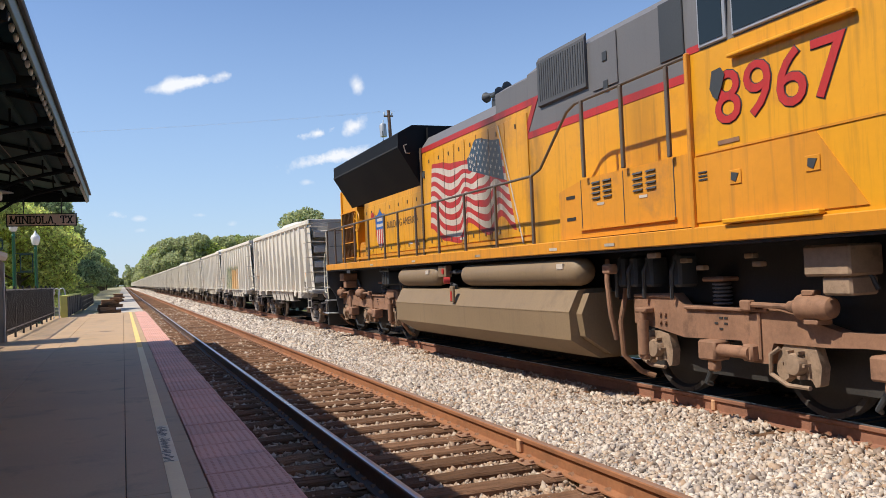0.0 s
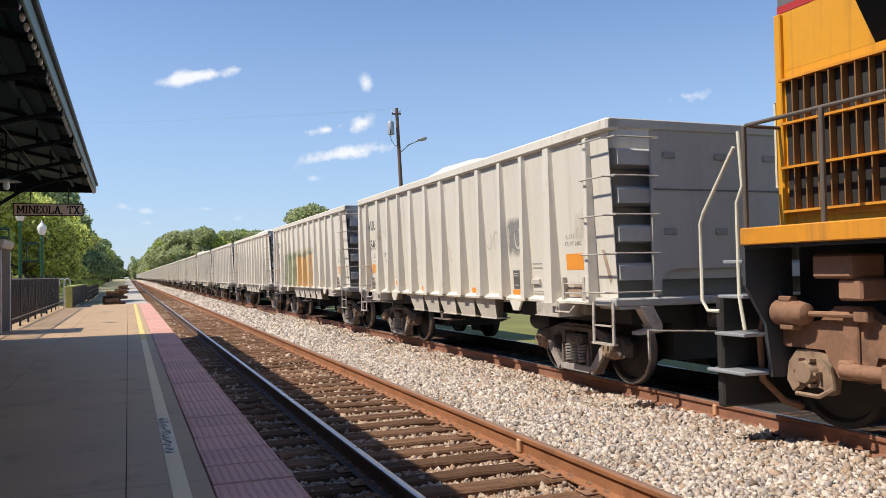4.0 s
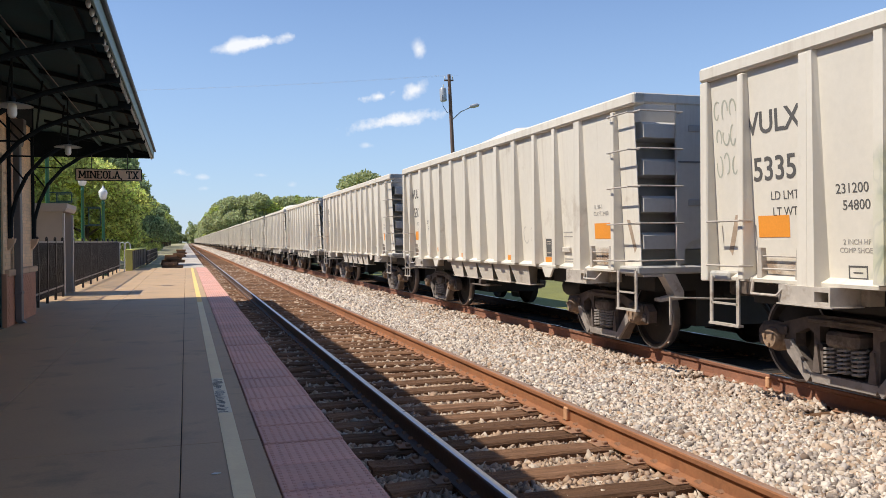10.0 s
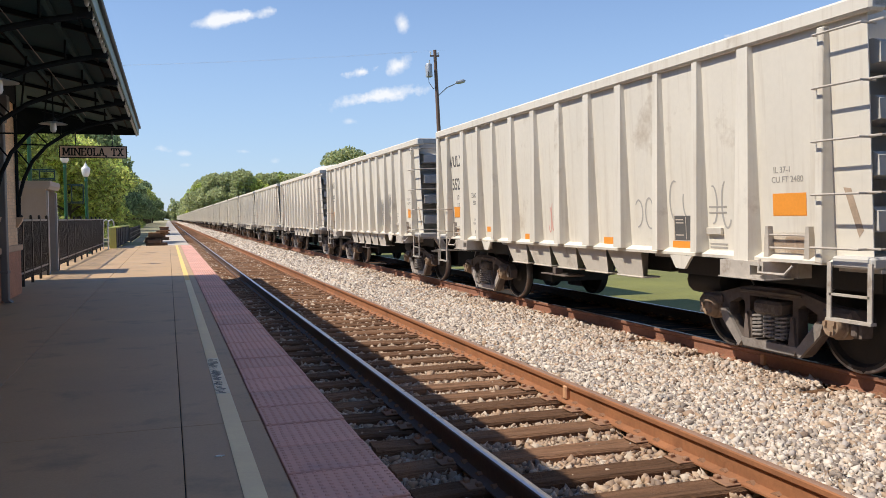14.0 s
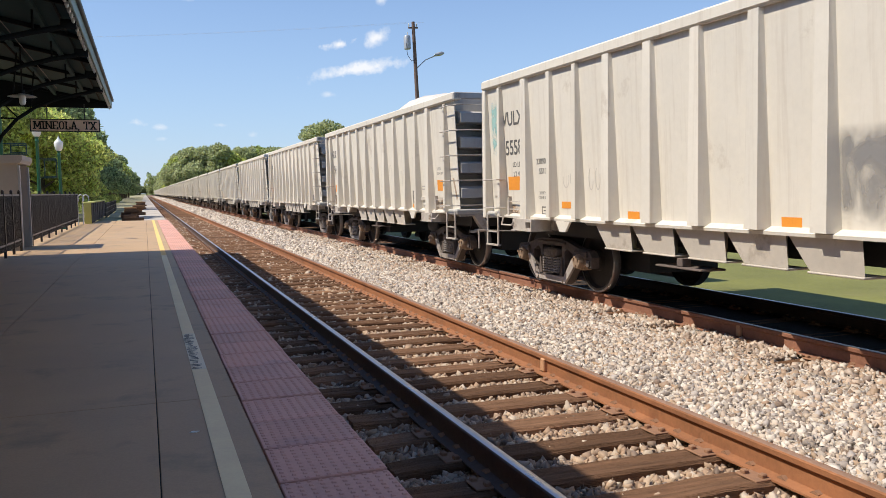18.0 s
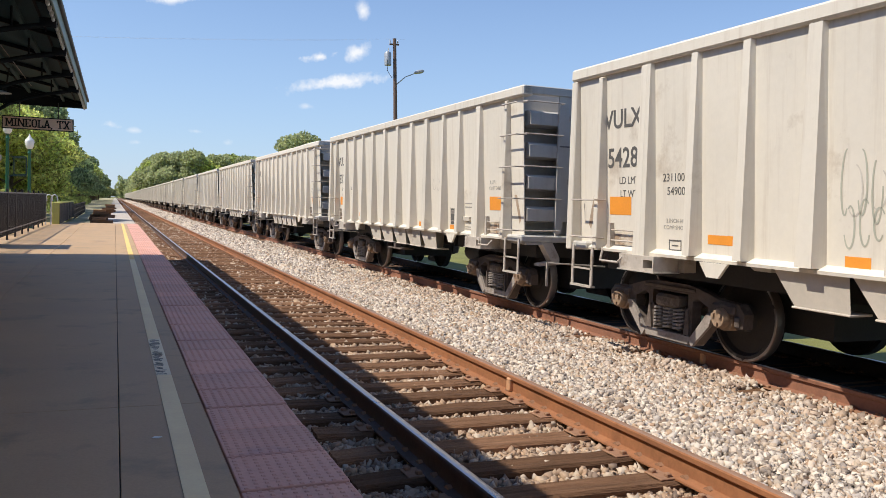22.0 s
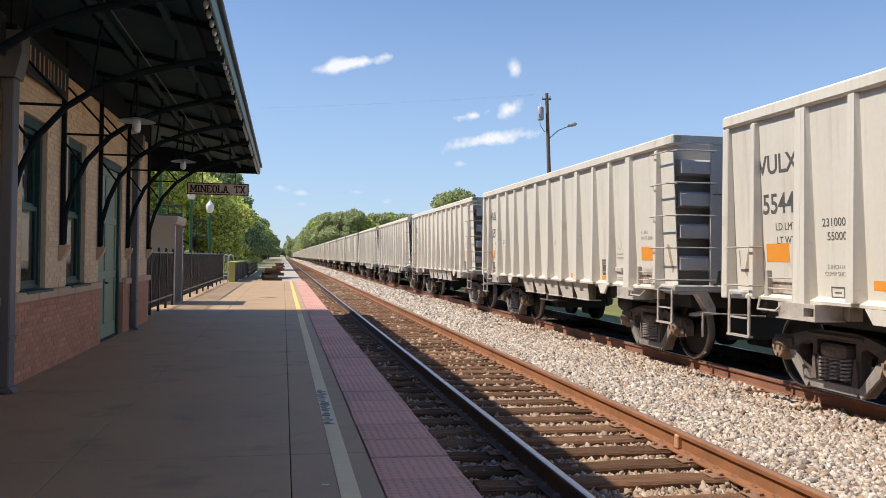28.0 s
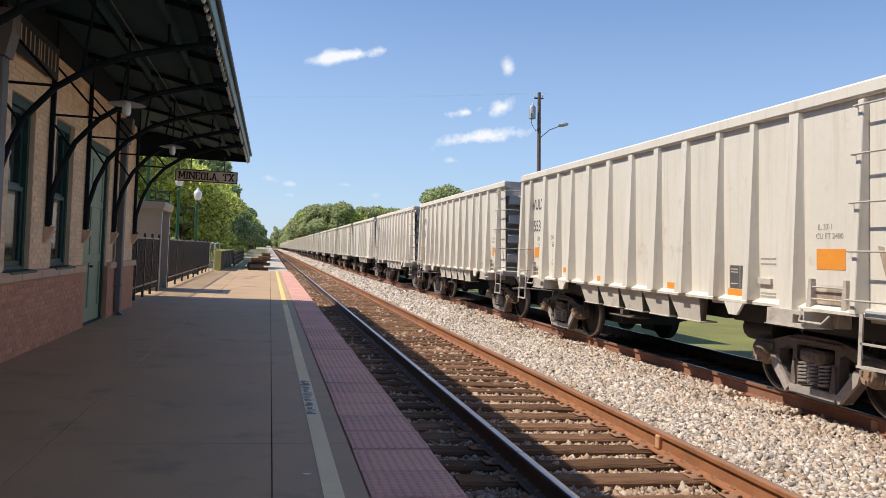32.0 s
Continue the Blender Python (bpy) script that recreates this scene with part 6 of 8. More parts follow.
def build_load(car, seed):
    """Heaped crushed stone above the rim, uneven along the car."""
    rnd = random.Random(seed)
    g = Geo()
    ny, nx = 26, 9
    c1, c2 = rnd.uniform(-2.6, -1.4), rnd.uniform(1.2, 2.8)
    h1, h2 = rnd.uniform(0.05, 0.22), rnd.uniform(0.02, 0.12)
    heap = {100: (0.6, 0.46), 102: (0.2, 0.46), 105: (-1.5, 0.54), 107: (-1.5, 0.42), 109: (-1.0, 0.16)}.get(seed)
    if heap:
        c1, h1 = heap
    for j in range(ny):
        y = -BODY_L + 0.45 + (2 * BODY_L - 0.9) * j / (ny - 1)
        for i in range(nx):
            x = -SHEET + 0.02 + (2 * SHEET - 0.04) * i / (nx - 1)
            edge = 1 - abs(x / SHEET) ** 4
            h = h1 * math.exp(-((y - c1) / 1.9) ** 2) + h2 * math.exp(-((y - c2) / 1.5) ** 2)
            z = TOP_Z - 0.17 + edge * (h + 0.06) + (rnd.uniform(-0.02, 0.02) if 0 < i < nx - 1 else -0.05)
            if j in (0, ny - 1):
                z -= 0.1
            g.v.append((x, y, z))
    for j in range(ny - 1):
        for i in range(nx - 1):
            a = j * nx + i
            g.f.append((a, a + 1, a + 1 + nx, a + nx))
    part("stone_load", g, M["load"], car, "heaped pale crushed stone", True)


POSTS = ((0, "post"), (0.83, "post"), (-0.84, "post"), (1.68, "post"), (-1.64, "post"), (2.45, "thin"), (-2.46, "thin"), (3.16, "thin"), (-3.18, "thin"), (3.94, "wide"), (-3.93, "wide"))


def build_car(k, number, load, tare):
    near = k < 12
    car = empty("hopper_car", pose(FAR_C, CAR_FIRST + PITCH * k, 0.017), "pale grey steel open hopper car loaded with crushed stone", "hopper car", "train of hopper cars")
    sides = (Matrix(), FLIP)
    for m in sides:
        visible = m == Matrix()
        if k == 1 and visible:
            me = HM["side"].copy()
            me.materials[0] = M["sprayed"]
            part("side_sheet", me, None, car, "side sheet sprayed with faded green and orange graffiti", at=LEAN)
        else:
            part("side_sheet", HM["side"], None, car, at=m @ LEAN)
        part("top_chord", HM["chord"], None, car, at=m)
        part("side_sill", HM["sill"], None, car, at=m)
        part("inner_end", HM["inner_end"], None, car, at=m)
        part("end_chord", HM["end_chord"], None, car, at=m)
        part("end_sill", HM["end_sill"], None, car, at=m)
        part("slope_sheet", HM["slope"], None, car, at=m)
        if near:
            part("end_bulkhead", HM["bulkhead"], None, car, at=m)
            for j in range(6):
                part("reinforcing_plate", HM["slot"], None, car, at=m @ pose(0.75 * (j % 3 - 1), 0, 2.81 if j < 3 else 1.90))
            part("end_seam", HM["seam"], None, car, at=m)
        part("coupler", HM["coupler"], None, car, at=m)
        if near:
            part("air_hose", HM["hose"], None, car, at=m)
            for j in range(4):
                part("end_stiffener", HM["stiff"], None, car, at=m @ pose(0, 0, 1.335 + j * 0.452))
            part("ladder_stile", HM["ladder_stile"], None, car, at=m)
            for j in range(5):
                part("ladder_rung", HM["rung"], None, car, at=m @ pose(0, 0, 1.195 + 0.447 * j))
                part("ladder_rung", HM["end_rung"], None, car, at=m @ pose(0, 0, 1.20 + 0.448 * j))
            part("stirrup_step", HM["stirrup"], None, car, at=m)
            part("uncoupling_lever", HM["brake_step"], None, car, at=m)
        elif visible:
            for j in range(5 if k < 22 else 0):
                part("ladder_rung", HM["rung"], None, car, at=m @ pose(0, 0, 1.195 + 0.447 * j))
            part("ladder_stile", HM["ladder_stile"], None, car, at=m)
        for y, kind in POSTS:
            if k == 1 and visible:
                me = HM[kind].copy()
                me.transform(Matrix.Translation((0, y, 0)))
                me.materials[0] = M["sprayed"]
                part("side_post", me, None, car)
            elif near or k < 30 and visible and kind != "thin" or visible and kind == "wide":
                part("side_post", HM[kind], None, car, at=m @ pose(0, y, 0))
        for y in (-1, 1):
            part("corner_post", HM["corner"], None, car, at=m @ pose(0, 0 if y < 0 else 2 * BODY_L - 0.12, 0))
    if near:
        # fittings of the trailing end of the platform-facing side
        part("grab_iron", HM["rung"], None, car, at=pose(0, 10.15, 1.19))
        part("grab_iron", HM["rung"], None, car, at=pose(0, 10.15, 1.63))
        part("ladder_stile", HM["ladder_stile"], None, car, at=pose(0, 9.72, 0))
        part("stirrup_step", HM["stirrup"], None, car, at=pose(0, 10.31, 0))
        part("cable_rack", HM["tow_rack"], None, car)
        part("cable_rack", HM["tow_rack"], None, car, at=pose(0, 8.82, 0))
        part("roping_staple", HM["rope"], None, car)
        part("roping_staple", HM["rope"], None, car, at=pose(0, 8.82, 0))
        part("air_reservoir", HM["reservoir"], None, car)
        part("gate_shelf", HM["shelf"], None, car, "dark steel shelf under the hopper gates")
        part("jacking_tab", HM["tab"], None, car)
        part("jacking_tab", HM["tab"], None, car, at=pose(0, 5.7, 0))
        for y in (-1, 1):
            part("body_bolster", HM["shoe"], None, car, at=pose(0, y * 3.95, 0))
    part("centre_sill", HM["centre_sill"], None, car)
    part("underframe", HM["under"], None, car, at=pose(0, -3.72, 0))
    part("underframe", HM["under"], None, car, at=pose(0, 3.72, 0))
    part("underframe", HM["under_mid"], None, car)
    part("load_floor", HM["floor"], None, car)
    for y in (-1.58, -0.755, 0.07, 0.895, 1.72) if k < 30 else ():
        for m in sides if near else (Matrix(),):
            c = part("hopper_chute", HM["chute"], None, car, at=m @ pose(0, y if m == Matrix() else -y, 0))
            if near:
                part("hopper_gate", HM["gate"], None, c)
    if k < 30:
        add_truck(car, -TRUCK_LEAD, near)
        add_truck(car, TRUCK_TRAIL, near)
    else:
        for y in (-TRUCK_LEAD, TRUCK_TRAIL):
            part("truck", TM["frame"], None, car, at=pose(0, y, 0))
            for s in (-1, 1):
                part("wheelset", TM["wheel"], None, car, at=pose(0, y + s * AXLE_AT, WHEEL_R))
    if k < 30:
        build_load(car, 100 + k)
    letter_car(car, number, load, tare, near)
    return car


NUMBERS = (("5462", "231100", "54900"), ("5335", "231200", "54800"), ("5303", "231200", "54800"), ("5521", "231000", "55000"), ("5558", "230900", "55100"), ("5428", "231100", "54900"),
           ("5373", "231100", "54900"), ("5544", "231000", "55000"), ("5552", "231100", "54900"), ("5537", "231000", "55000"), ("5410", "230900", "55100"), ("5496", "231000", "55000"))
CAR_COUNT = 46
CARS = [build_car(k, *NUMBERS[k % len(NUMBERS)]) for k in range(CAR_COUNT)]


def scribble(car, y, z, w, h, mat, seed, strokes=3, width=0.012):
    """Unreadable sprayed squiggles on the side sheet."""
    rnd = random.Random(seed)
    for s in range(strokes):
        g, pts = Geo(), []
        y0 = y + w * (0.5 - (s + 0.5) / strokes)
        a0, turn, hook = rnd.uniform(0, 6), rnd.choice((-1, 1)) * rnd.uniform(3.2, 5.0), rnd.uniform(-0.4, 0.4)
        ry, rz = 0.42 * w / strokes, 0.42 * h * rnd.uniform(0.7, 1.0)
        for i in range(25):
            u = i / 24
            a = a0 + turn * u
            pts.append(Vector((y0 + ry * math.cos(a) * (1 - 0.35 * u) + hook * ry * u, z + rz * math.sin(a) * (1 - 0.3 * u))))
        for i, p in enumerate(pts):
            d = pts[min(i + 1, 24)] - pts[max(i - 1, 0)]
            n = Vector((-d.y, d.x)).normalized() * width * (0.5 + 0.5 * math.sin(math.pi * (0.1 + 0.8 * i / 24)))
            g.v += [(PX - 0.002 - 0.0003 * s, p.x + n.x, p.y + n.y), (PX - 0.002 - 0.0003 * s, p.x - n.x, p.y - n.y)]
        g.f += [(2 * i, 2 * i + 1, 2 * i + 3, 2 * i + 2) for i in range(24)]
        part("spray_squiggle", g, mat, car, "thin sprayed squiggle", at=LEAN)


def smudge(car, name, y, z, w, h, mat, label=""):
    """A cloudy rub of paint on the leaning side sheet."""
    x = PX - 0.0022
    part(name, Geo().add([(x, y - w, z - h), (x, y + w, z - h), (x, y + w, z + h), (x, y - w, z + h)], [(0, 1, 2, 3)]), mat, car, label, at=LEAN)


for i, one in enumerate(CARS[:12]):
    smudge(one, "rust_bloom", -4.45, 1.16, 0.34, 0.16 + 0.02 * (i % 3), M["smudge_rust"], "rust bloom round the rack")
    smudge(one, "rust_bloom", 4.42, 1.14, 0.30, 0.12 + 0.02 * (i % 2), M["smudge_rust"], "rust bloom round the rack")
scribble(CARS[0], 2.75, 1.45, 0.5, 0.34, M["graff_red"], 1, 2, 0.014)
scribble(CARS[0], -2.0, 1.95, 0.5, 0.5, M["graff_grey"], 2, 2, 0.02)
scribble(CARS[0], -2.75, 1.95, 0.5, 0.5, M["graff_grey"], 3, 2, 0.016)
smudge(CARS[0], "rubbed_patch", -2.80, 1.95, 0.28, 0.3, M["smudge_grey"], "faint grey rubbed patch")
scribble(CARS[2], -2.05, 1.55, 0.5, 0.4, M["graff_grey"], 5, 2, 0.014)
scribble(CARS[3], -2.05, 1.52, 0.55, 0.62, M["graff_dark"], 6, 2, 0.013)
scribble(CARS[3], -2.80, 1.60, 0.55, 0.66, M["graff_dark"], 7, 2, 0.013)
scribble(CARS[3], -3.45, 1.55, 0.40, 0.75, M["graff_dark"], 8, 2, 0.013)
scribble(CARS[3], 0.42, 1.45, 0.22, 0.55, M["graff_red"], 15, 2, 0.013)
smudge(CARS[4], "teal_tag", 5.06, 2.45, 0.19, 0.45, M["smudge_teal"], "faded teal spray tag")
scribble(CARS[4], 2.05, 1.62, 0.5, 0.5, M["graff_grey"], 10, 3, 0.010)
scribble(CARS[4], 2.75, 1.60, 0.4, 0.4, M["graff_grey"], 11, 2, 0.010)
smudge(CARS[4], "rubbed_tag", -2.02, 1.55, 0.34, 0.42, M["smudge_grey"], "rubbed-out grey spray tag")
smudge(CARS[4], "rubbed_tag", -2.82, 1.62, 0.33, 0.48, M["smudge_grey"], "rubbed-out grey spray tag")
scribble(CARS[4], -2.78, 1.66, 0.6, 0.7, M["graff_grey"], 14, 2, 0.02)
scribble(CARS[1], 5.12, 2.75, 0.36, 0.3, M["graff_tag"], 41, 3, 0.010)
scribble(CARS[1], 5.12, 2.48, 0.36, 0.3, M["graff_tag"], 42, 3, 0.010)
scribble(CARS[1], 5.12, 2.2, 0.34, 0.34, M["graff_tag"], 43, 3, 0.010)
for i, yy in enumerate((1.2, 0.42, -0.42, -1.2, -2.0)):
    scribble(CARS[5], yy, 1.75 + 0.12 * (i % 2), 0.42, 0.6, M["graff_grey"], 20 + i, 2, 0.008)
scribble(CARS[5], 1.25, 1.75, 0.40, 0.75, M["graff_tag"], 51, 3, 0.009)
scribble(CARS[5], 1.22, 1.45, 0.40, 0.5, M["graff_tag"], 52, 3, 0.009)
scribble(CARS[6], -2.0, 1.9, 0.4, 0.3, M["graff_grey"], 30, 2, 0.01)
scribble(CARS[8], -3.5, 1.72, 0.35, 0.3, M["graff_grey"], 31, 2, 0.012)


# ---------- locomotive ----------
LOCO_AT = 10.9
LOCO_R = 0.53


def engine_truck(loco, yc, end):
    """end: -1 where the tall end block of the frame points to smaller y, 1 for the mirrored truck."""
    e = -end
    x0, x1 = -1.17, -1.03
    Q = lambda pts: [(e * a, b) for a, b in pts]
    tr = part("engine_truck", Geo().box(-0.7, -2.5, 0.55, 0.7, 2.5, 0.85, 0.05), M["engine_black"], loco, "six-wheel cast locomotive truck", at=pose(0, yc, 0))
    g = Geo().prism(Q([(-2.40, 0.80), (-2.40, 1.08), (-2.30, 1.14), (-1.66, 1.15), (-1.52, 1.03), (-0.6, 1.01), (-0.2, 1.02), (0.12, 0.95), (0.55, 0.84), (0.95, 0.84), (1.25, 0.96), (1.5, 1.12), (1.75, 1.12), (1.92, 0.99), (2.4, 0.93),
                  (2.4, 0.74), (1.88, 0.74), (1.74, 0.52), (1.42, 0.50), (1.34, 0.72), (0.75, 0.72), (0.42, 0.70), (-0.22, 0.70), (-0.30, 0.50), (-0.56, 0.50), (-0.64, 0.70), (-1.5, 0.68), (-2.0, 0.76)]), "x", x0, x1)
    g.box(x0 - 0.03, e * 1.50, 0.55, x0, e * 1.66, 1.05, 0.012).box(x0 - 0.03, e * -0.36, 0.53, x0, e * -0.50, 0.98, 0.012)
    g.box(x0 - 0.035, e * -1.45, 0.985, x0, e * -0.25, 1.02, 0.008).box(x0 - 0.02, e * -2.38, 1.10, x0, e * -1.66, 1.135, 0.006)
    me = g.mesh("side_frame", M["truck_brown"])
    part("side_frame", me, None, tr, "rust-brown cast side frame")
    part("side_frame", me, None, tr, "rust-brown cast side frame", at=Matrix.Diagonal((-1, 1, 1, 1)))
    for k in range(5):
        part("cast_mark", Geo().box(x0 - 0.006, e * (-0.82 - 0.07 * (k % 3)), 0.90 - 0.055 * (k // 2), x0 - 0.0005, e * (-0.87 - 0.07 * (k % 3)), 0.92 - 0.055 * (k // 2)), M["engine_black"], tr)
    for s in (-2.0, 0.05, 2.07):
        s *= e
        g = Geo().lathe([(0.03, -1.24), (0.09, -1.235), (0.105, -1.20), (0.105, -1.15), (0.145, -1.14), (0.145, -1.02)], origin=(0, s, LOCO_R), axis="x", n=16)
        for a in range(6):
            c, sn = math.cos(a * 1.047), math.sin(a * 1.047)
            g.box(-1.225, s + c * 0.125 - 0.014, LOCO_R + sn * 0.125 - 0.014, -1.14, s + c * 0.125 + 0.014, LOCO_R + sn * 0.125 + 0.014)
        g.prism([(s - 0.23, 0.36), (s - 0.26, 0.52), (s - 0.20, 0.70), (s - 0.06, 0.73), (s + 0.14, 0.72), (s + 0.24, 0.60), (s + 0.27, 0.44), (s + 0.20, 0.34), (s + 0.12, 0.40), (s - 0.14, 0.40), (s - 0.18, 0.34)], "x", -1.15, -1.05)
        g.tube([(-1.17, s - e * 0.20, 0.66), (-1.2, s - e * 0.28, 0.60), (-1.19, s - e * 0.30, 0.42), (-1.17, s - e * 0.12, 0.33), (-1.17, s + e * 0.14, 0.33)], 0.022, 6)
        part("journal_box", g, M["journal"], tr, "tan cast journal box", True)
        w = part("engine_wheelset", ENGINE_WHEEL[0], None, tr, at=pose(0, s, LOCO_R))
        WHEELSETS.append((w, (0, s, LOCO_R), LOCO_R))
    for s in (0.33, 2.2):
        s *= e
        g = Geo().lathe([(0.05, -0.24), (0.09, -0.21), (0.108, -0.14), (0.112, -0.12), (0.108, -0.10), (0.108, 0.08), (0.114, 0.09), (0.114, 0.12), (0.07, 0.15), (0.05, 0.26)], origin=(-1.24, s, 1.05), axis="y", n=16)
        g.box(-1.30, s - 0.10, 0.90, -1.12, s + 0.06, 0.95, 0.01).box(-1.28, s - 0.05, 1.15, -1.18, s + 0.09, 1.20, 0.01)
        part("brake_cylinder", g, M["truck_brown"], tr, "", True)
        part("brake_rod", Geo().tube([(-1.24, s - e * 0.24, 1.05), (-1.24, s - e * 0.80, 1.06)], 0.026, 8).box(-1.28, s - e * 0.72, 1.0, -1.2, s - e * 0.86, 1.10, 0.012), M["truck_brown"], tr)
        part("brake_hose", Geo().tube([(-1.2, s + e * 0.1, 1.18), (-1.22, s + e * 0.3, 1.40), (-1.15, s + e * 0.5, 1.36), (-1.1, s + e * 0.55, 1.2)], 0.02, 6), M["engine_dark"], tr)
    for s in (1.30, -0.75):
        s *= e
        part("brake_unit", Geo().cyl((-1.25, s + e * 0.32, 0.60), (-1.25, s - e * 0.12, 0.60), 0.062, 12).box(-1.33, s - e * 0.10, 0.49, -1.12, s - e * 0.36, 0.69, 0.02).box(-1.30, s - e * 0.14, 0.38, -1.2, s - e * 0.26, 0.50, 0.02)
             .box(-1.28, s + e * 0.22, 0.52, -1.14, s + e * 0.36, 0.68, 0.02), M["truck_brown"], tr, "", True)
        part("brake_hanger", Geo().tube([(-1.2, s - e * 0.3, 0.40), (-1.18, s - e * 0.42, 0.24), (-1.05, s - e * 0.5, 0.2)], 0.025, 6), M["engine_dark"], tr)
    g = Geo()
    for k in range(6):
        g.lathe([(0.07, 1.03 + k * 0.04), (0.10, 1.04 + k * 0.04), (0.10, 1.052 + k * 0.04), (0.07, 1.064 + k * 0.04)], origin=(-1.02, -e * 1.05, 0), n=14)
    part("coil_spring", g, M["engine_grey"], tr, "", True)
    part("spring_cap", Geo().box(-1.16, -e * 1.05 - 0.17, 1.275, -0.9, -e * 1.05 + 0.15, 1.32, 0.015), M["truck_brown"], tr)
    s = -e * 2.12
    part("damper", Geo().cyl((-1.26, s, 0.46), (-1.26, s, 0.84), 0.065, 12).cyl((-1.26, s, 0.84), (-1.26, s, 0.97), 0.04, 10).box(-1.30, s - 0.10, 0.93, -1.14, s + 0.10, 0.99, 0.015).box(-1.29, s - 0.06, 0.40, -1.16, s + 0.06, 0.47, 0.015), M["truck_brown"], tr, "", True)
    for k in range(4):
        part("bolt", Geo().cyl((-1.17, s + e * (0.22 + 0.09 * (k % 2)), 0.92 - 0.09 * (k // 2)), (-1.195, s + e * (0.22 + 0.09 * (k % 2)), 0.92 - 0.09 * (k // 2)), 0.022, 8), M["truck_brown"], tr)
    for s in (-2.62, 2.58):
        s *= e
        part("sand_pipe", Geo().tube([(-1.12, s, 1.2), (-1.2, s * 1.01, 0.8), (-1.16, s * 1.02, 0.4), (-0.98, s * 0.99, 0.2), (-0.85, s * 0.95, 0.14)], 0.034, 8), M["truck_brown"], tr, "", True)


def hood_doors(loco, ys, z0, z1, hinge=True):
    for a, b in zip(ys[:-1], ys[1:]):
        d = part("hood_door", Geo().box(-1.118, b + 0.008, z0, -1.101, a - 0.008, z1, 0.005), M["yellow"], loco)
        m = 0.5 * (a + b)
        for z in (z0 + 0.11, z1 - 0.14):
            part("latch", Geo().box(-1.130, m - 0.02, z - 0.035, -1.1185, m + 0.02, z + 0.04, 0.006), M["latch"], d)


def soft_curve(knots, u):
    for (a, p), (b, q) in zip(knots[:-1], knots[1:]):
        if u <= b:
            s = (u - a) / (b - a)
            return p + (q - p) * s * s * (3 - 2 * s)
    return knots[-1][1]


def build_flag(loco):
    n = 44
    X = -1.1195

    def place(u, v):
        top = soft_curve(((0, 3.58), (0.16, 3.55), (0.33, 3.47), (0.57, 3.43), (0.70, 3.70), (1, 3.56)), u)
        low = soft_curve(((0, 2.35), (0.22, 2.06), (0.40, 1.99), (0.50, 2.33), (0.74, 2.06), (0.86, 2.34), (1, 2.08)), u)
        mid = 0.07 * math.sin(u * 15 + 0.6) * math.sin(math.pi * v) * (1 - 0.6 * u)
        return (X, 3.58 + 0.2 * v - (3.03 + 0.69 * v) * u, top + (low - top) * v + mid)
    for k in range(13):
        g = Geo()
        for i in range(n + 1):
            u = i / n
            p, q = place(u, k / 13), place(u, (k + 1) / 13)
            g.v += [p, q]
        for i in range(n):
            g.f.append((2 * i, 2 * i + 1, 2 * i + 3, 2 * i + 2))
        part("flag_stripe", g, M["red"] if k % 2 == 0 else M["flag_white"], loco, "painted red flag stripe" if k % 2 == 0 else "painted white flag stripe")
    def field(u, f):
        p = place(u, -0.01)
        y = p[1] - 0.22 * f * (u - 0.4)
        return (X, y, p[2] + (3.23 - 0.24 * (1.80 - y) - p[2]) * f)
    g = Geo()
    for i in range(21):
        u = 0.57 + 0.43 * i / 20
        for j in range(7):
            p = field(u, j / 6)
            g.v.append((X - 0.002, p[1], p[2]))
    for i in range(20):
        for j in range(6):
            q = i * 7 + j
            g.f.append((q, q + 1, q + 8, q + 7))
    canton = part("flag_canton", g, M["flag_blue"], loco, "sooty dark blue star field")
    for r in range(6):
        for c in range(8):
            u, f = 0.605 + 0.052 * c + 0.026 * (r % 2), 0.09 + 0.16 * r
            if u > 0.98:
                continue
            p = field(u, f)
            pts = []
            for a in range(10):
                rr = 0.040 if a % 2 == 0 else 0.016
                pts.append((p[1] + rr * math.sin(a * math.pi / 5), p[2] + rr * math.cos(a * math.pi / 5)))
            part("star", Geo().prism(pts, "x", X - 0.005, X - 0.0025), M["flag_white"], canton)
    for y in (2.95, 2.45, 1.95, 1.45, 0.95):
        part("door_seam", Geo().box(X - 0.0062, y - 0.007, 1.98, X - 0.0045, y + 0.007, 3.80), M["latch"], loco)
    part("flag_pole", Geo().tube([(X - 0.006, 0.56, 3.78), (X - 0.006, -0.16, 1.86)], 0.012, 6), M["flag_white"], loco)


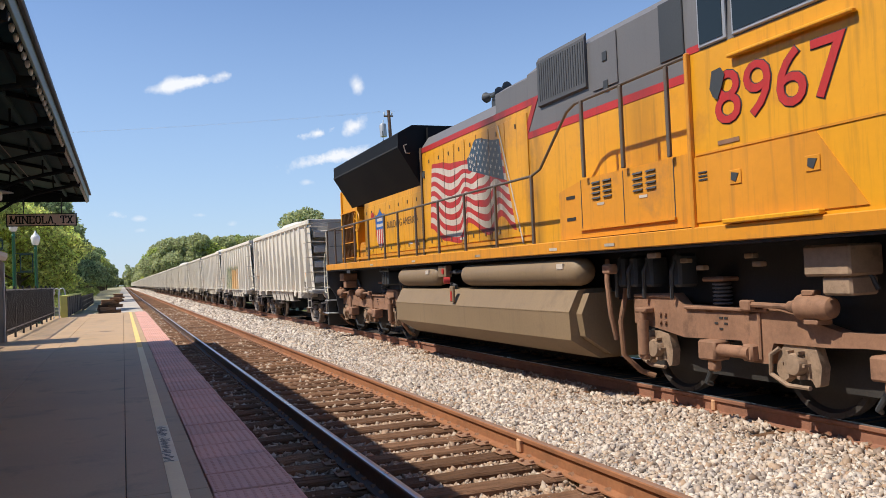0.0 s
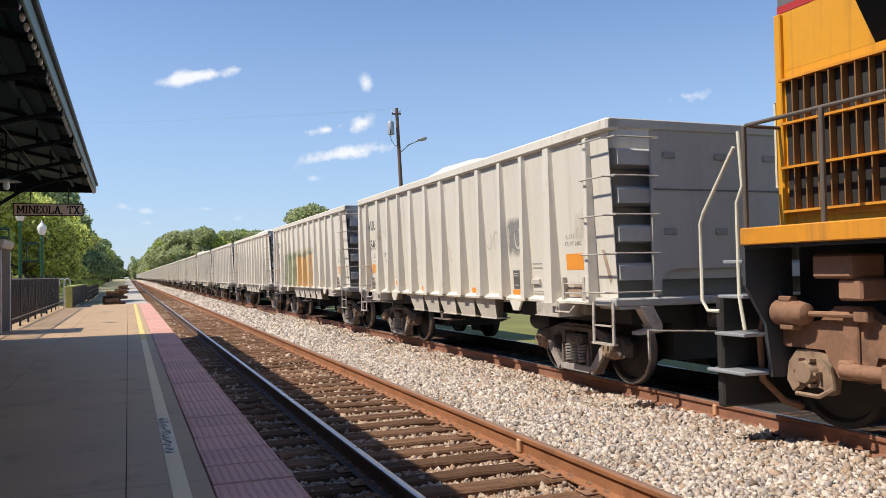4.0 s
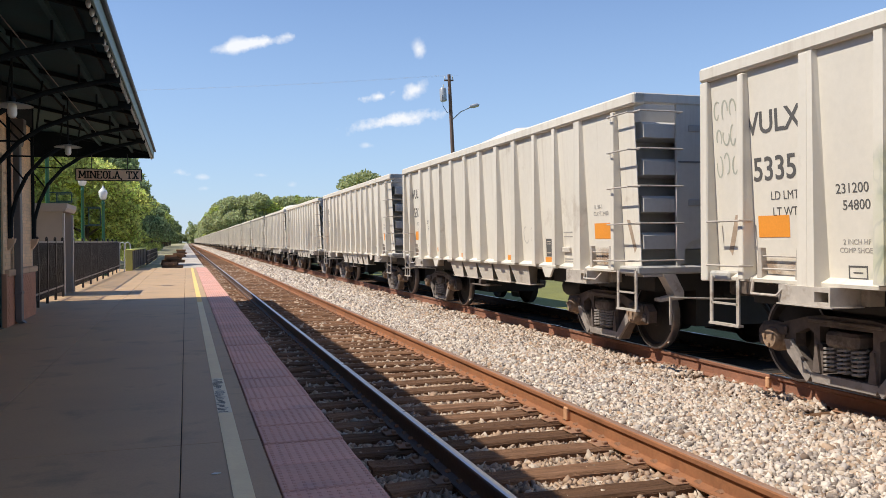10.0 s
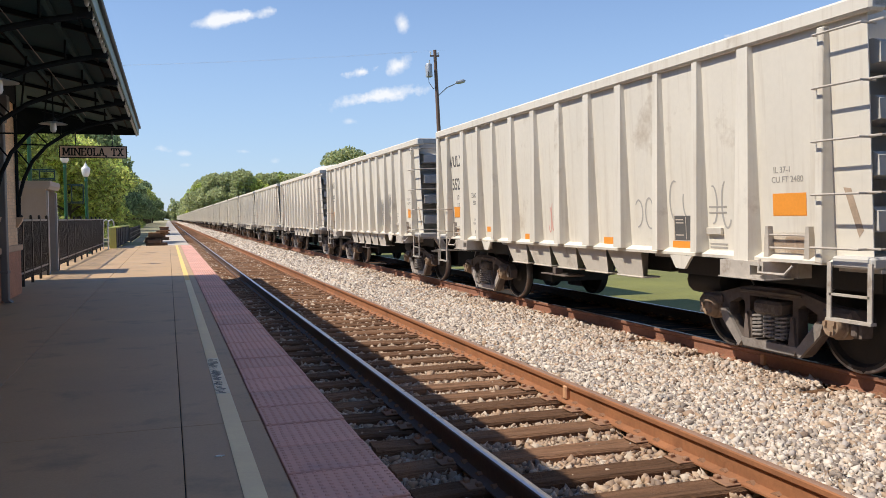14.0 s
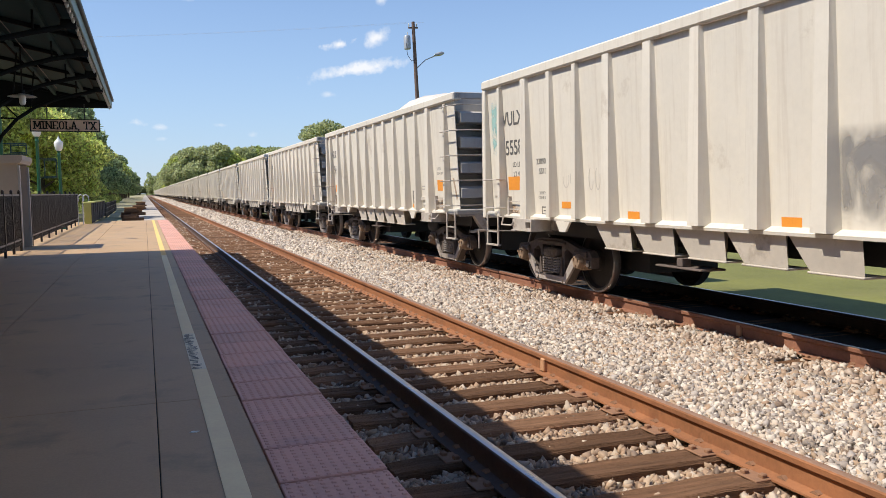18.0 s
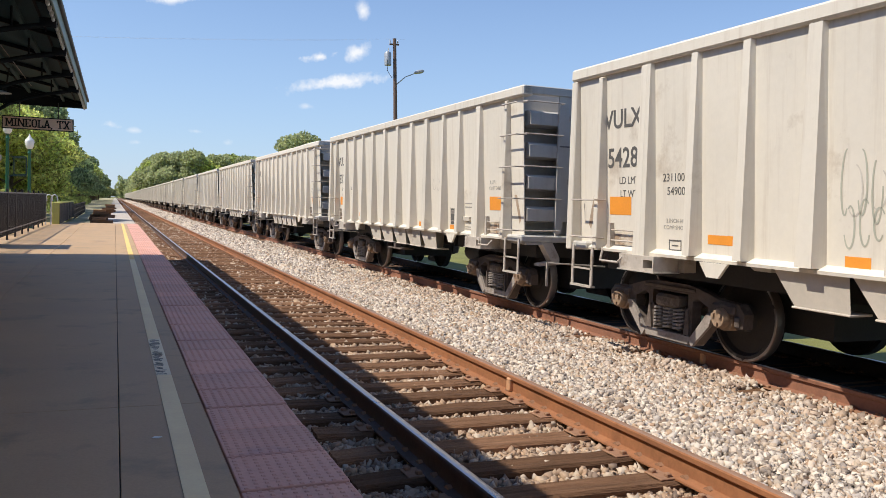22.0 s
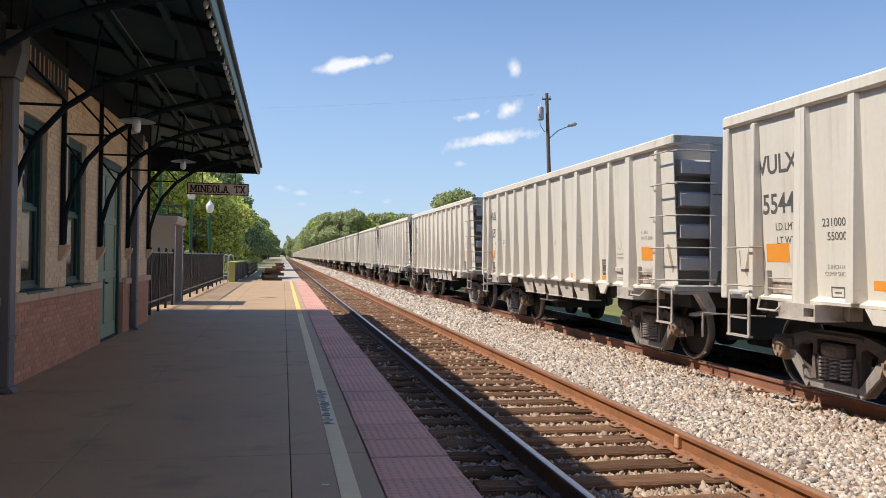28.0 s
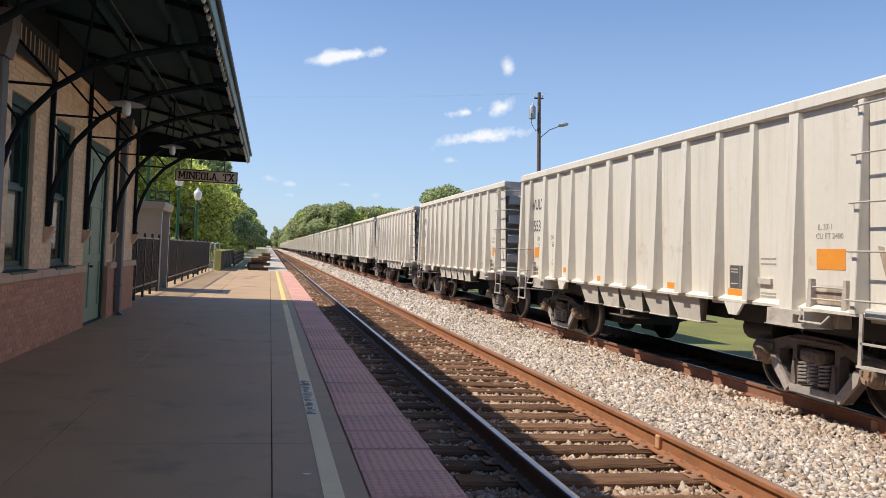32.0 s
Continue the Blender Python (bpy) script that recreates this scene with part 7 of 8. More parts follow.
def build_locomotive():
    loco = empty("locomotive", pose(FAR_C, LOCO_AT, 0.017), "yellow and grey diesel locomotive with red stripe and painted flag", "locomotive", "")
    P = lambda name, g, mat, lab="", smooth=False: part(name, g, M[mat], loco, lab, smooth)
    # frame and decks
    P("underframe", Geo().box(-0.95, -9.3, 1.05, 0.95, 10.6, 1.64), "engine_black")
    # two black blocks added to fill the gaps round the trucks with shade
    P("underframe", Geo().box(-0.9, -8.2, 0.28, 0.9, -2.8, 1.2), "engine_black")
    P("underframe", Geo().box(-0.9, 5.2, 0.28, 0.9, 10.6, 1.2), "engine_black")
    P("walkway", Geo().box(-1.47, -9.3, 1.645, 1.47, 10.62, 1.79), "engine_dark")
    for s in (-1, 1):
        P("side_sill", Geo().box(s * 1.60, -9.3, 1.66, s * 1.472, 10.64, 1.815, 0.01), "yellow_deep", "orange-yellow walkway sill")
        P("sill_lip", Geo().box(s * 1.57, -9.3, 1.63, s * 1.50, 10.62, 1.658), "engine_black")
    # engine hood
    P("hood", Geo().box(-1.1, -0.45, 1.792, 1.1, 4.15, 3.88), "yellow", "yellow engine hood")
    P("hood_roof", Geo().prism([(-1.105, 3.985), (1.105, 3.985), (0.95, 4.2), (0.5, 4.28), (-0.5, 4.28), (-0.95, 4.2)], "y", 0.66, 4.15), "engine_grey", "grey hood roof")
    P("red_stripe", Geo().box(-1.108, -0.68, 3.882, 1.108, 4.15, 3.983), "red", "red stripe")
    P("hood", Geo().box(-1.1, -4.64, 1.792, 1.1, -0.452, 3.40), "yellow", "yellow forward hood")
    P("red_stripe", Geo().box(-1.106, -4.64, 3.402, 1.106, -0.26, 3.50), "red", "red stripe")
    P("upper_hood", Geo().prism([(-1.10, 3.502), (1.10, 3.502), (1.10, 4.35), (0.9, 4.5), (-0.9, 4.5), (-1.10, 4.35)], "y", -4.64, -0.452), "engine_grey", "grey upper hood")
    P("upper_hood", Geo().prism([(-1.10, 3.986), (1.10, 3.986), (1.10, 4.30), (0.9, 4.42), (-0.9, 4.42), (-1.10, 4.30)], "y", -0.45, 0.658), "engine_grey", "grey upper hood")
    P("stripe_slash", Geo().prism([(-0.22, 3.402), (-0.36, 3.402), (-0.80, 3.983), (-0.66, 3.983)], "x", -1.109, -1.102), "red", "slanting red stripe")
    P("stripe_corner", Geo().prism([(-0.445, 3.60), (-0.445, 3.88), (-0.68, 3.88)], "x", -1.1065, -1.1005), "yellow")
    P("stripe_corner", Geo().prism([(-0.44, 3.502), (-0.40, 3.502), (-0.44, 3.56)], "x", -1.1065, -1.1005), "engine_grey")
    hood_doors(loco, (4.0, 3.45, 2.95, 2.45, 1.95, 1.45, 0.95, 0.35, -0.42), 1.98, 3.80)
    P("door_track", Geo().box(-1.125, -0.42, 1.90, -1.102, 10.4, 1.955), "yellow_deep")
    P("porthole", Geo().lathe([(0.06, -1.122), (0.075, -1.120), (0.075, -1.102)], origin=(0, 4.07, 3.45), axis="x", n=14), "engine_dark")
    # intake box
    box = P("intake_box", Geo().prism([(-1.102, 3.78), (-1.14, 3.80), (-1.14, 4.44), (-1.102, 4.50)], "y", -2.12, -0.83), "engine_mid", "dark louvred intake box")
    for k in range(20):
        y = -2.09 + k * 0.062
        part("louvre", Geo().box(-1.146, y, 3.86, -1.1405, y + 0.018, 4.40), M["engine_dark"], box)
    P("roof_hatch", Geo().box(-0.75, -3.9, 4.502, 0.75, -0.9, 4.60, 0.03), "engine_grey")
    P("upper_panel", Geo().box(-1.118, -2.80, 3.70, -1.102, -2.25, 4.34, 0.005), "engine_grey")
    for y, z in ((-2.55, 4.08), (-2.55, 3.72)):
        P("panel_latch", Geo().box(-1.132, y - 0.05, z - 0.06, -1.119, y + 0.05, z + 0.06, 0.006), "engine_dark")
    P("upper_vent", Geo().box(-1.122, -4.05, 3.70, -1.102, -3.64, 4.36, 0.01), "engine_dark")
    P("exhaust", Geo().box(-0.35, 1.6, 4.282, 0.35, 2.5, 4.42, 0.03), "engine_dark")
    horn = P("air_horn", Geo().box(-0.72, 1.35, 4.20, -0.50, 1.60, 4.42).cyl((-0.62, 1.30, 4.46), (-0.62, 1.70, 4.46), 0.05, 8), "engine_dark", "black triple air horn")
    for dx, dz, sgn in ((-0.13, 0.0, -1), (0.02, 0.10, -1), (0.16, 0.0, -1), (-0.06, 0.06, 1)):
        part("horn_bell", Geo().lathe([(0.025, 0.0), (0.04, sgn * 0.16), (0.065, sgn * 0.28), (0.095, sgn * 0.34), (0.075, sgn * 0.345)], origin=(-0.62 + dx, 1.55, 4.48 + dz), axis="y", n=12), M["engine_dark"], horn, "", True)
    build_flag(loco)
    # radiator section
    P("rear_hood", Geo().box(-1.1, 4.152, 1.792, 1.1, 8.42, 3.26), "yellow", "yellow rear hood")
    P("rear_hood", Geo().box(-1.1, 9.13, 1.792, 1.1, 10.62, 3.26), "yellow", "yellow rear hood")
    P("recess_back", Geo().box(-0.72, 8.422, 1.792, 1.1, 9.128, 3.26), "yellow_deep", "recess for the hand brake")
    P("step_block", Geo().prism([(8.50, 1.80), (8.50, 2.20), (8.58, 2.32), (8.95, 2.32), (9.02, 2.18), (9.02, 1.80)], "x", -1.08, -0.725), "yellow_deep", "yellow step block")
    P("hood_edge", Geo().box(-1.130, 4.16, 1.80, -1.102, 4.24, 4.0, 0.008), "latch")
    flare = P("radiator_housing", Geo().prism([(-1.10, 3.262), (1.10, 3.262), (1.56, 4.0), (1.56, 4.30), (1.25, 4.48), (-1.25, 4.48), (-1.56, 4.30), (-1.56, 4.0)], "y", 4.27, 9.58), "radiator", "dark flared radiator housing")
    P("radiator_front", Geo().prism([(-0.95, 3.9), (0.95, 3.9), (0.95, 4.42), (-0.95, 4.42)], "y", 4.16, 4.268), "radiator")
    part("radiator_screen", Geo().prism([(-1.135, 3.36), (-1.535, 4.0), (-1.545, 4.0), (-1.145, 3.36)], "y", 4.45, 9.4), M["engine_black"], flare, "black radiator screen")
    part("housing_rib", Geo().box(-1.572, 4.27, 4.02, -1.561, 9.58, 4.05), M["engine_black"], flare)
    part("grab_iron", Geo().tube([(-1.32, 4.26, 3.9), (-1.42, 4.22, 3.9), (-1.46, 4.22, 4.05), (-1.38, 4.26, 4.08)], 0.012, 6), M["flag_white"], flare)
    P("tail_hood", Geo().box(-1.1, 9.582, 3.262, 1.1, 10.62, 3.80), "yellow", "yellow tail of the hood")
    P("red_stripe", Geo().box(-1.104, 9.582, 3.802, 1.104, 10.625, 3.87), "red", "red stripe")
    tail = P("tail_top", Geo().prism([(-1.1, 3.872), (1.1, 3.872), (1.1, 4.25), (0.9, 4.42), (-0.9, 4.42), (-1.1, 4.25)], "y", 9.582, 10.62), "engine_grey", "grey tail top")
    for k in range(6):
        part("louvre", Geo().box(-1.112, 9.75, 3.94 + k * 0.05, -1.102, 10.3, 3.96 + k * 0.05), M["engine_dark"], tail)
    # rear grille: fins before a flat black plate that paints the recess's shade
    gr = P("rear_grille", Geo().box(-1.104, 9.30, 1.97, -1.1005, 10.54, 3.16), "engine_black", "flat black plate for the recess's shade behind the fins")
    for k in range(9):
        y = 9.31 + k * 0.136
        part("fin", Geo().box(-1.172, y, 1.975, -1.105, y + 0.012, 3.15), M["fin"], gr)
    for z in (1.95, 2.35, 2.75, 3.15):
        part("shelf", Geo().box(-1.18, 9.28, z, -1.106, 10.56, z + 0.022), M["yellow_deep"], gr)
    P("corner_post", Geo().box(-1.14, 10.562, 1.80, -1.06, 10.64, 3.79, 0.01), "yellow")
    # rear face: number boards and grab
    P("rear_face", Geo().box(-1.06, 10.621, 1.80, 1.06, 10.65, 4.2, 0.008), "yellow", "yellow rear face")
    P("rear_grab", Geo().tube([(-1.06, 10.65, 3.0), (-1.06, 10.73, 3.0), (-1.06, 10.73, 2.2), (-1.06, 10.65, 2.2)], 0.014, 6), "pale_yellow")
    hood_doors(loco, (8.40, 8.0, 7.50, 6.62, 6.0, 5.4, 4.8, 4.25), 1.98, 3.14)
    # brake wheel in its recess
    P("brake_gear", Geo().cyl((-0.725, 8.77, 2.86), (-0.95, 8.77, 2.86), 0.13, 12).box(-0.95, 8.70, 2.35, -0.725, 8.84, 2.76, 0.02), "truck_brown")
    ring = [(-1.22, 8.77 + 0.25 * math.cos(a * math.pi / 10), 2.86 + 0.25 * math.sin(a * math.pi / 10)) for a in range(21)]
    bw = P("brake_wheel", Geo().tube(ring, 0.018, 6, False), "yellow", "yellow hand brake wheel", True)
    for a in range(3):
        c, s = math.cos(a * 2.1 + 0.4), math.sin(a * 2.1 + 0.4)
        part("spoke", Geo().tube([(-1.19, 8.77, 2.86), (-1.22, 8.77 + 0.25 * c, 2.86 + 0.25 * s)], 0.013, 6), M["yellow"], bw)
    part("hub", Geo().cyl((-0.952, 8.77, 2.86), (-1.20, 8.77, 2.86), 0.04, 10), M["yellow_deep"], bw)
    # emblem: plain shield in blue, white and red
    yc, X = 7.05, -1.1365
    pts = [(yc - 0.33, 2.55), (yc - 0.36, 2.90), (yc - 0.22, 2.88), (yc - 0.10, 2.93), (yc, 3.01), (yc + 0.10, 2.93), (yc + 0.22, 2.88), (yc + 0.36, 2.90), (yc + 0.33, 2.55)]
    sh = P("emblem", Geo().prism(pts, "x", X - 0.004, X), "shield_blue", "blue, white and red shield emblem")
    for k in range(9):
        y0 = yc - 0.33 + k * 0.0733
        curve = lambda y: 2.13 + 0.30 * abs((y - yc) / 0.34) ** 2.4
        part("emblem_stripe", Geo().prism([(y0, curve(y0)), (y0 + 0.0366, curve(y0 + 0.0366)), (y0 + 0.0733, curve(y0 + 0.0733)), (y0 + 0.0733, 2.55), (y0, 2.55)], "x", X - 0.004, X), M["flag_white"] if k % 2 else M["red"], sh)
    for z, w in ((2.77, 0.20), (2.64, 0.26)):
        part("emblem_bar", Geo().box(X - 0.006, yc - w, z - 0.035, X - 0.0042, yc + w, z + 0.035), M["flag_white"], sh)
    P("warning_tag", Geo().box(X - 0.003, 7.55, 2.86, X, 7.78, 2.98), "red")
    me = text_mesh("slogan", "BUILDING AMERICA", 0.222, M["latch"], 0.001, 0.0, 1.06)
    part("slogan", me, None, loco, "dark painted slogan", at=Matrix.Translation((-1.122, 5.53, 2.60)) @ SIDE)
    for y, z, w in ((5.0, 2.1, 0.12), (4.6, 2.12, 0.1), (2.2, 2.05, 0.12), (8.05, 2.1, 0.1), (0.75, 2.05, 0.1)):
        P("notice", Geo().box(-1.1215, y - w, z, -1.1185, y + w, z + 0.04), "flag_white")
    # cab
    P("cab", Geo().box(-1.55, -7.4, 1.792, 1.55, -4.642, 3.50), "yellow", "yellow cab side")
    P("red_stripe", Geo().box(-1.556, -4.82, 3.502, 1.556, -4.642, 3.57), "red", "red stripe")
    top = P("cab_top", Geo().prism([(-1.55, 3.502), (1.55, 3.502), (1.50, 4.35), (1.15, 4.68), (0.4, 4.80), (-0.4, 4.80), (-1.15, 4.68), (-1.50, 4.35)], "y", -7.4, -4.642), "engine_grey", "grey cab roof")
    for y0, y1 in ((-5.18, -4.86), (-6.40, -5.32)):
        w = part("cab_window", Geo().box(-1.575, y0 - 0.03, 3.515, -1.54, y1 + 0.03, 4.24, 0.01), M["grey_metal"], top, "aluminium-framed cab window")
        part("pane", Geo().box(-1.581, y0, 3.55, -1.5755, y1, 4.20), M["glass"], w)
    P("window_ledge", Geo().box(-1.62, -6.62, 3.315, -1.557, -5.25, 3.35, 0.01), "yellow")
    P("cab_seam", Geo().box(-1.559, -7.3, 2.505, -1.551, -4.70, 2.525), "yellow_deep")
    P("cab_lip", Geo().prism([(-4.66, 1.86), (-4.66, 2.49), (-6.17, 2.49), (-6.63, 1.86)], "x", -1.562, -1.551), "yellow_deep", "lower cab door panel")
    P("cab_edge", Geo().box(-1.60, -4.68, 1.80, -1.545, -4.63, 3.52, 0.008), "yellow_deep")
    for y, z in ((-5.24, 2.24), (-6.13, 2.24)):
        lt = P("door_latch", Geo().box(-1.572, y - 0.075, z - 0.065, -1.5625, y + 0.075, z + 0.065, 0.008), "yellow_deep")
        part("slot", Geo().prism([(y - 0.05, z + 0.03), (y + 0.04, z + 0.045), (y + 0.05, z - 0.02), (y - 0.01, z - 0.045)], "x", -1.578, -1.5725), M["engine_dark"], lt)
    for k in range(3):
        P("cab_vent", Geo().box(-1.57, -4.86, 2.26 + 0.035 * k, -1.5625, -4.74, 2.275 + 0.035 * k), "engine_dark")
    P("step_strip", Geo().box(-1.64, -6.23, 1.82, -1.563, -5.11, 1.865, 0.01), "yellow")
    P("name_bar", Geo().box(-1.558, -5.30, 2.56, -1.5505, -5.02, 2.60), "truck_brown")
    # small dark patch above the first digit
    P("oil_smear", Geo().prism([(-4.96, 3.10), (-5.00, 3.26), (-5.12, 3.27), (-5.17, 3.20), (-5.12, 3.08), (-5.06, 2.98), (-5.0, 3.02)], "x", -1.5715, -1.570), "engine_dark")
    me = text_mesh("road_number", "8967", 0.69, M["red"], 0.004, 0.002, 1.10)
    part("road_number", me, None, loco, "red road number with dark outline", at=Matrix.Translation((-1.559, -5.75, 2.955)) @ SIDE)
    me = text_mesh("number_outline", "8967", 0.69, M["engine_dark"], 0.001, 0.012, 1.10)
    part("number_outline", me, None, loco, at=Matrix.Translation((-1.553, -5.75, 2.955)) @ SIDE)
    P("nose", Geo().prism([(-7.402, 1.80), (-7.402, 3.55), (-8.6, 3.25), (-9.1, 2.9), (-9.2, 1.80)], "x", -1.0, 1.0), "yellow", "yellow nose")
    P("front_pilot", Geo().box(-1.5, -9.6, 0.15, 1.5, -9.31, 1.79, 0.03), "engine_black")
    # equipment box along the walkway
    eq = P("equipment_box", Geo().prism([(-1.93, 1.83), (-1.93, 2.44), (-2.55, 2.55), (-4.62, 2.56), (-4.62, 1.83)], "x", -1.50, -1.102), "yellow_deep", "dirty yellow equipment box with louvres")
    for y in (-2.73, -3.57):
        for dy in (0, 0.24):
            for k in range(4):
                part("louvre", Geo().prism([(-1.502, 2.28 + k * 0.062), (-1.520, 2.28 + k * 0.062), (-1.502, 2.302 + k * 0.062)], "y", y - dy, y - dy - 0.17), M["engine_dark"], eq)
        part("tag", Geo().box(-1.505, y - 0.25, 2.20, -1.5015, y - 0.10, 2.23), M["flag_white"], eq)
    for z in (2.06, 2.33):
        part("slot", Geo().box(-1.506, -2.33, z, -1.5015, -2.12, z + 0.04), M["engine_black"], eq)
    part("base_lip", Geo().box(-1.53, -4.30, 1.92, -1.5015, -2.45, 1.945), M["yellow_deep"], eq)
    for y in (-2.48, -3.38, -4.28):
        part("seam", Geo().box(-1.5045, y - 0.006, 1.95, -1.5015, y + 0.006, 2.54), M["engine_dark"], eq)
    # hand rails
    rail = P("handrail", Geo().tube([(-1.55, 10.58, 2.74), (-1.55, -1.30, 2.74), (-1.55, -1.55, 2.80), (-1.55, -2.30, 3.42), (-1.55, -2.50, 3.48), (-1.55, -4.62, 3.50)], 0.019, 8), "rail_grip", "grey-brown pipe handrail", True)
    for y in (10.6, 9.72, 8.79, 7.80, 6.63, 5.42, 4.5, 3.42, 2.24, 1.05, -0.13, -1.30):
        p = part("stanchion", Geo().box(-1.575, y - 0.022, 1.70, -1.535, y + 0.022, 2.74, 0.008), M["rail_grip"], rail)
    for y in (-2.65, -3.48, -4.30):
        part("stanchion", Geo().box(-1.575, y - 0.025, 2.555, -1.535, y + 0.025, 3.48, 0.008), M["rail_grip"], rail)
    P("handrail", Geo().tube([(1.55, 10.58, 2.74), (1.55, -4.62, 2.74)], 0.019, 8), "rail_grip")
    # fuel tank and reservoirs
    tank = P("fuel_tank", Geo().prism([(-1.36, 1.20), (-1.46, 1.185), (-1.60, 0.92), (-1.585, 0.57), (-1.17, 0.32), (1.17, 0.32), (1.585, 0.57), (1.60, 0.92), (1.46, 1.185), (1.36, 1.20)], "y", -2.22, 4.68), "tank_tan", "tan angular fuel tank")
    part("tank_end", Geo().prism([(-1.38, 1.15), (-1.50, 0.90), (-1.46, 0.62), (-1.10, 0.38), (1.10, 0.38), (1.46, 0.62), (1.50, 0.90), (1.38, 1.15)], "y", -2.36, -2.222), M["tank_tan"], tank)
    part("tank_end", Geo().prism([(-1.38, 1.15), (-1.50, 0.90), (-1.46, 0.62), (-1.10, 0.38), (1.10, 0.38), (1.46, 0.62), (1.50, 0.90), (1.38, 1.15)], "y", 4.682, 4.76), M["engine_dark"], tank)
    part("tank_seam", Geo().box(-1.604, -2.22, 0.914, -1.598, 4.65, 0.926), M["tank_tan"], tank)
    part("sight_glass", Geo().box(-1.63, 1.52, 0.98, -1.585, 1.66, 1.24, 0.01), M["tank_tan"], tank)
    part("sight_tube", Geo().box(-1.637, 1.56, 1.0, -1.631, 1.62, 1.16), M["red"], tank)
    for a, b in ((2.50, 4.72), (-2.36, 1.42)):
        r = P("air_reservoir", Geo().lathe([(0.03, a), (0.12, a + 0.03), (0.167, a + 0.10), (0.185, a + 0.2), (0.185, b - 0.2), (0.167, b - 0.10), (0.12, b - 0.03), (0.03, b)], origin=(-1.38, 0, 1.425), axis="y", n=20), "tank_tan", "tan air reservoir", True)
        part("data_plate", Geo().box(-1.571, a + 0.3, 1.46, -1.545, a + 0.46, 1.53), M["flag_white"], r)
    P("fuel_cut_box", Geo().box(-1.52, 2.08, 1.40, -1.40, 2.45, 1.60, 0.01), "tank_tan", "small tan box with red button")
    P("red_button", Geo().cyl((-1.521, 2.2, 1.50), (-1.535, 2.2, 1.50), 0.05, 12), "red")
    P("filler_cap", Geo().cyl((-1.50, 1.95, 1.34), (-1.60, 1.98, 1.34), 0.06, 12), "red", "red filler cap")
    P("filler_pipe", Geo().tube([(-1.42, 2.05, 1.19), (-1.44, 2.02, 1.28), (-1.46, 1.75, 1.24)], 0.03, 8).tube([(-1.42, 2.1, 1.48), (-1.42, 1.4, 1.48)], 0.028, 8).box(-1.47, 1.75, 1.44, -1.37, 1.88, 1.53, 0.02), "engine_dark")
    for y in (-2.85, -3.1, -3.4, -3.9, 4.95, 5.3):
        P("pipework", Geo().box(-1.25, y - 0.07, 1.22, -1.0, y + 0.07, 1.58, 0.03).tube([(-1.2, y, 1.6), (-1.28, y + 0.03, 1.4), (-1.22, y + 0.12, 1.1)], 0.022, 6), "engine_dark")
    sb = P("strainer_box", Geo().box(-1.42, 5.75, 1.25, -1.05, 6.15, 1.57, 0.03), "engine_dark", "black air filter box")
    for k in range(3):
        part("rib", Geo().box(-1.435, 5.80 + 0.13 * k, 1.28, -1.4205, 5.86 + 0.13 * k, 1.55, 0.006), M["engine_black"], sb)
    part("sticker", Geo().box(-1.424, 6.06, 1.44, -1.4205, 6.13, 1.52), M["flag_white"], sb)
    P("box_hanger", Geo().tube([(-1.43, 6.25, 1.62), (-1.43, 6.25, 1.56), (-1.43, 5.65, 1.56), (-1.43, 5.65, 1.62)], 0.016, 6), "engine_grey")
    P("rear_sand_bracket", Geo().box(-1.40, 9.62, 1.36, -1.02, 10.02, 1.56, 0.02).box(-1.36, 9.56, 1.18, -1.05, 9.80, 1.36, 0.02), "truck_brown")
    for y, z in ((-4.1, 1.50), (-4.35, 1.42), (-5.05, 1.52), (-5.15, 1.44)):
        P("cable_clip", Geo().box(-1.30, y - 0.06, z - 0.025, -1.22, y + 0.06, z + 0.025, 0.01), "journal")
    P("air_pipe", Geo().tube([(-1.35, -2.75, 1.55), (-1.4, -2.8, 1.3), (-1.38, -2.82, 0.9), (-1.3, -2.80, 0.6)], 0.03, 8).box(-1.42, -2.9, 1.38, -1.3, -2.72, 1.5, 0.02), "truck_brown", "", True)
    P("step_light", Geo().box(-1.50, -3.9, 1.54, -1.42, -3.75, 1.60, 0.01), "journal")
    for y in (-1.9, -3.2, 0.5, 3.5, 6.3):
        P("sill_tag", Geo().box(-1.606, y - 0.1, 1.70, -1.6015, y + 0.1, 1.735), "flag_white")
    P("sand_bracket", Geo().box(-1.40, -6.28, 1.32, -1.02, -5.80, 1.58, 0.02).box(-1.36, -6.25, 1.16, -1.05, -5.95, 1.32, 0.02), "journal")
    # rear steps and pilot
    P("rear_pilot", Geo().box(-1.50, 11.02, 0.14, 1.50, 11.12, 1.20, 0.02), "engine_black")
    st = P("step_well", Geo().prism([(10.64, 0.45), (10.64, 1.79), (10.70, 1.79), (10.86, 1.45), (11.18, 1.0), (11.24, 0.45)], "x", -1.06, -1.03), "engine_dark", "dark steel step well")
    part("step_cheek", Geo().prism([(-1.58, 1.64), (-1.58, 1.30), (-1.36, 0.95), (-1.30, 0.46), (-1.04, 0.46), (-1.04, 1.64)], "y", 10.60, 10.64), M["engine_dark"], st)
    for k, (z, y1) in enumerate(((0.48, 11.16), (0.83, 11.04), (1.18, 10.98), (1.50, 10.90))):
        part("tread", Geo().box(-1.58, 10.645, z, -1.062, y1, z + 0.03, 0.006), M["grey_metal"], st, "perforated step tread")
    P("step_rail", Geo().tube([(-1.57, 10.66, 2.70), (-1.57, 10.62, 2.2), (-1.57, 10.70, 2.05), (-1.57, 10.70, 1.2), (-1.57, 10.64, 0.9)], 0.017, 8), "pale_yellow", "pale yellow step rail", True)
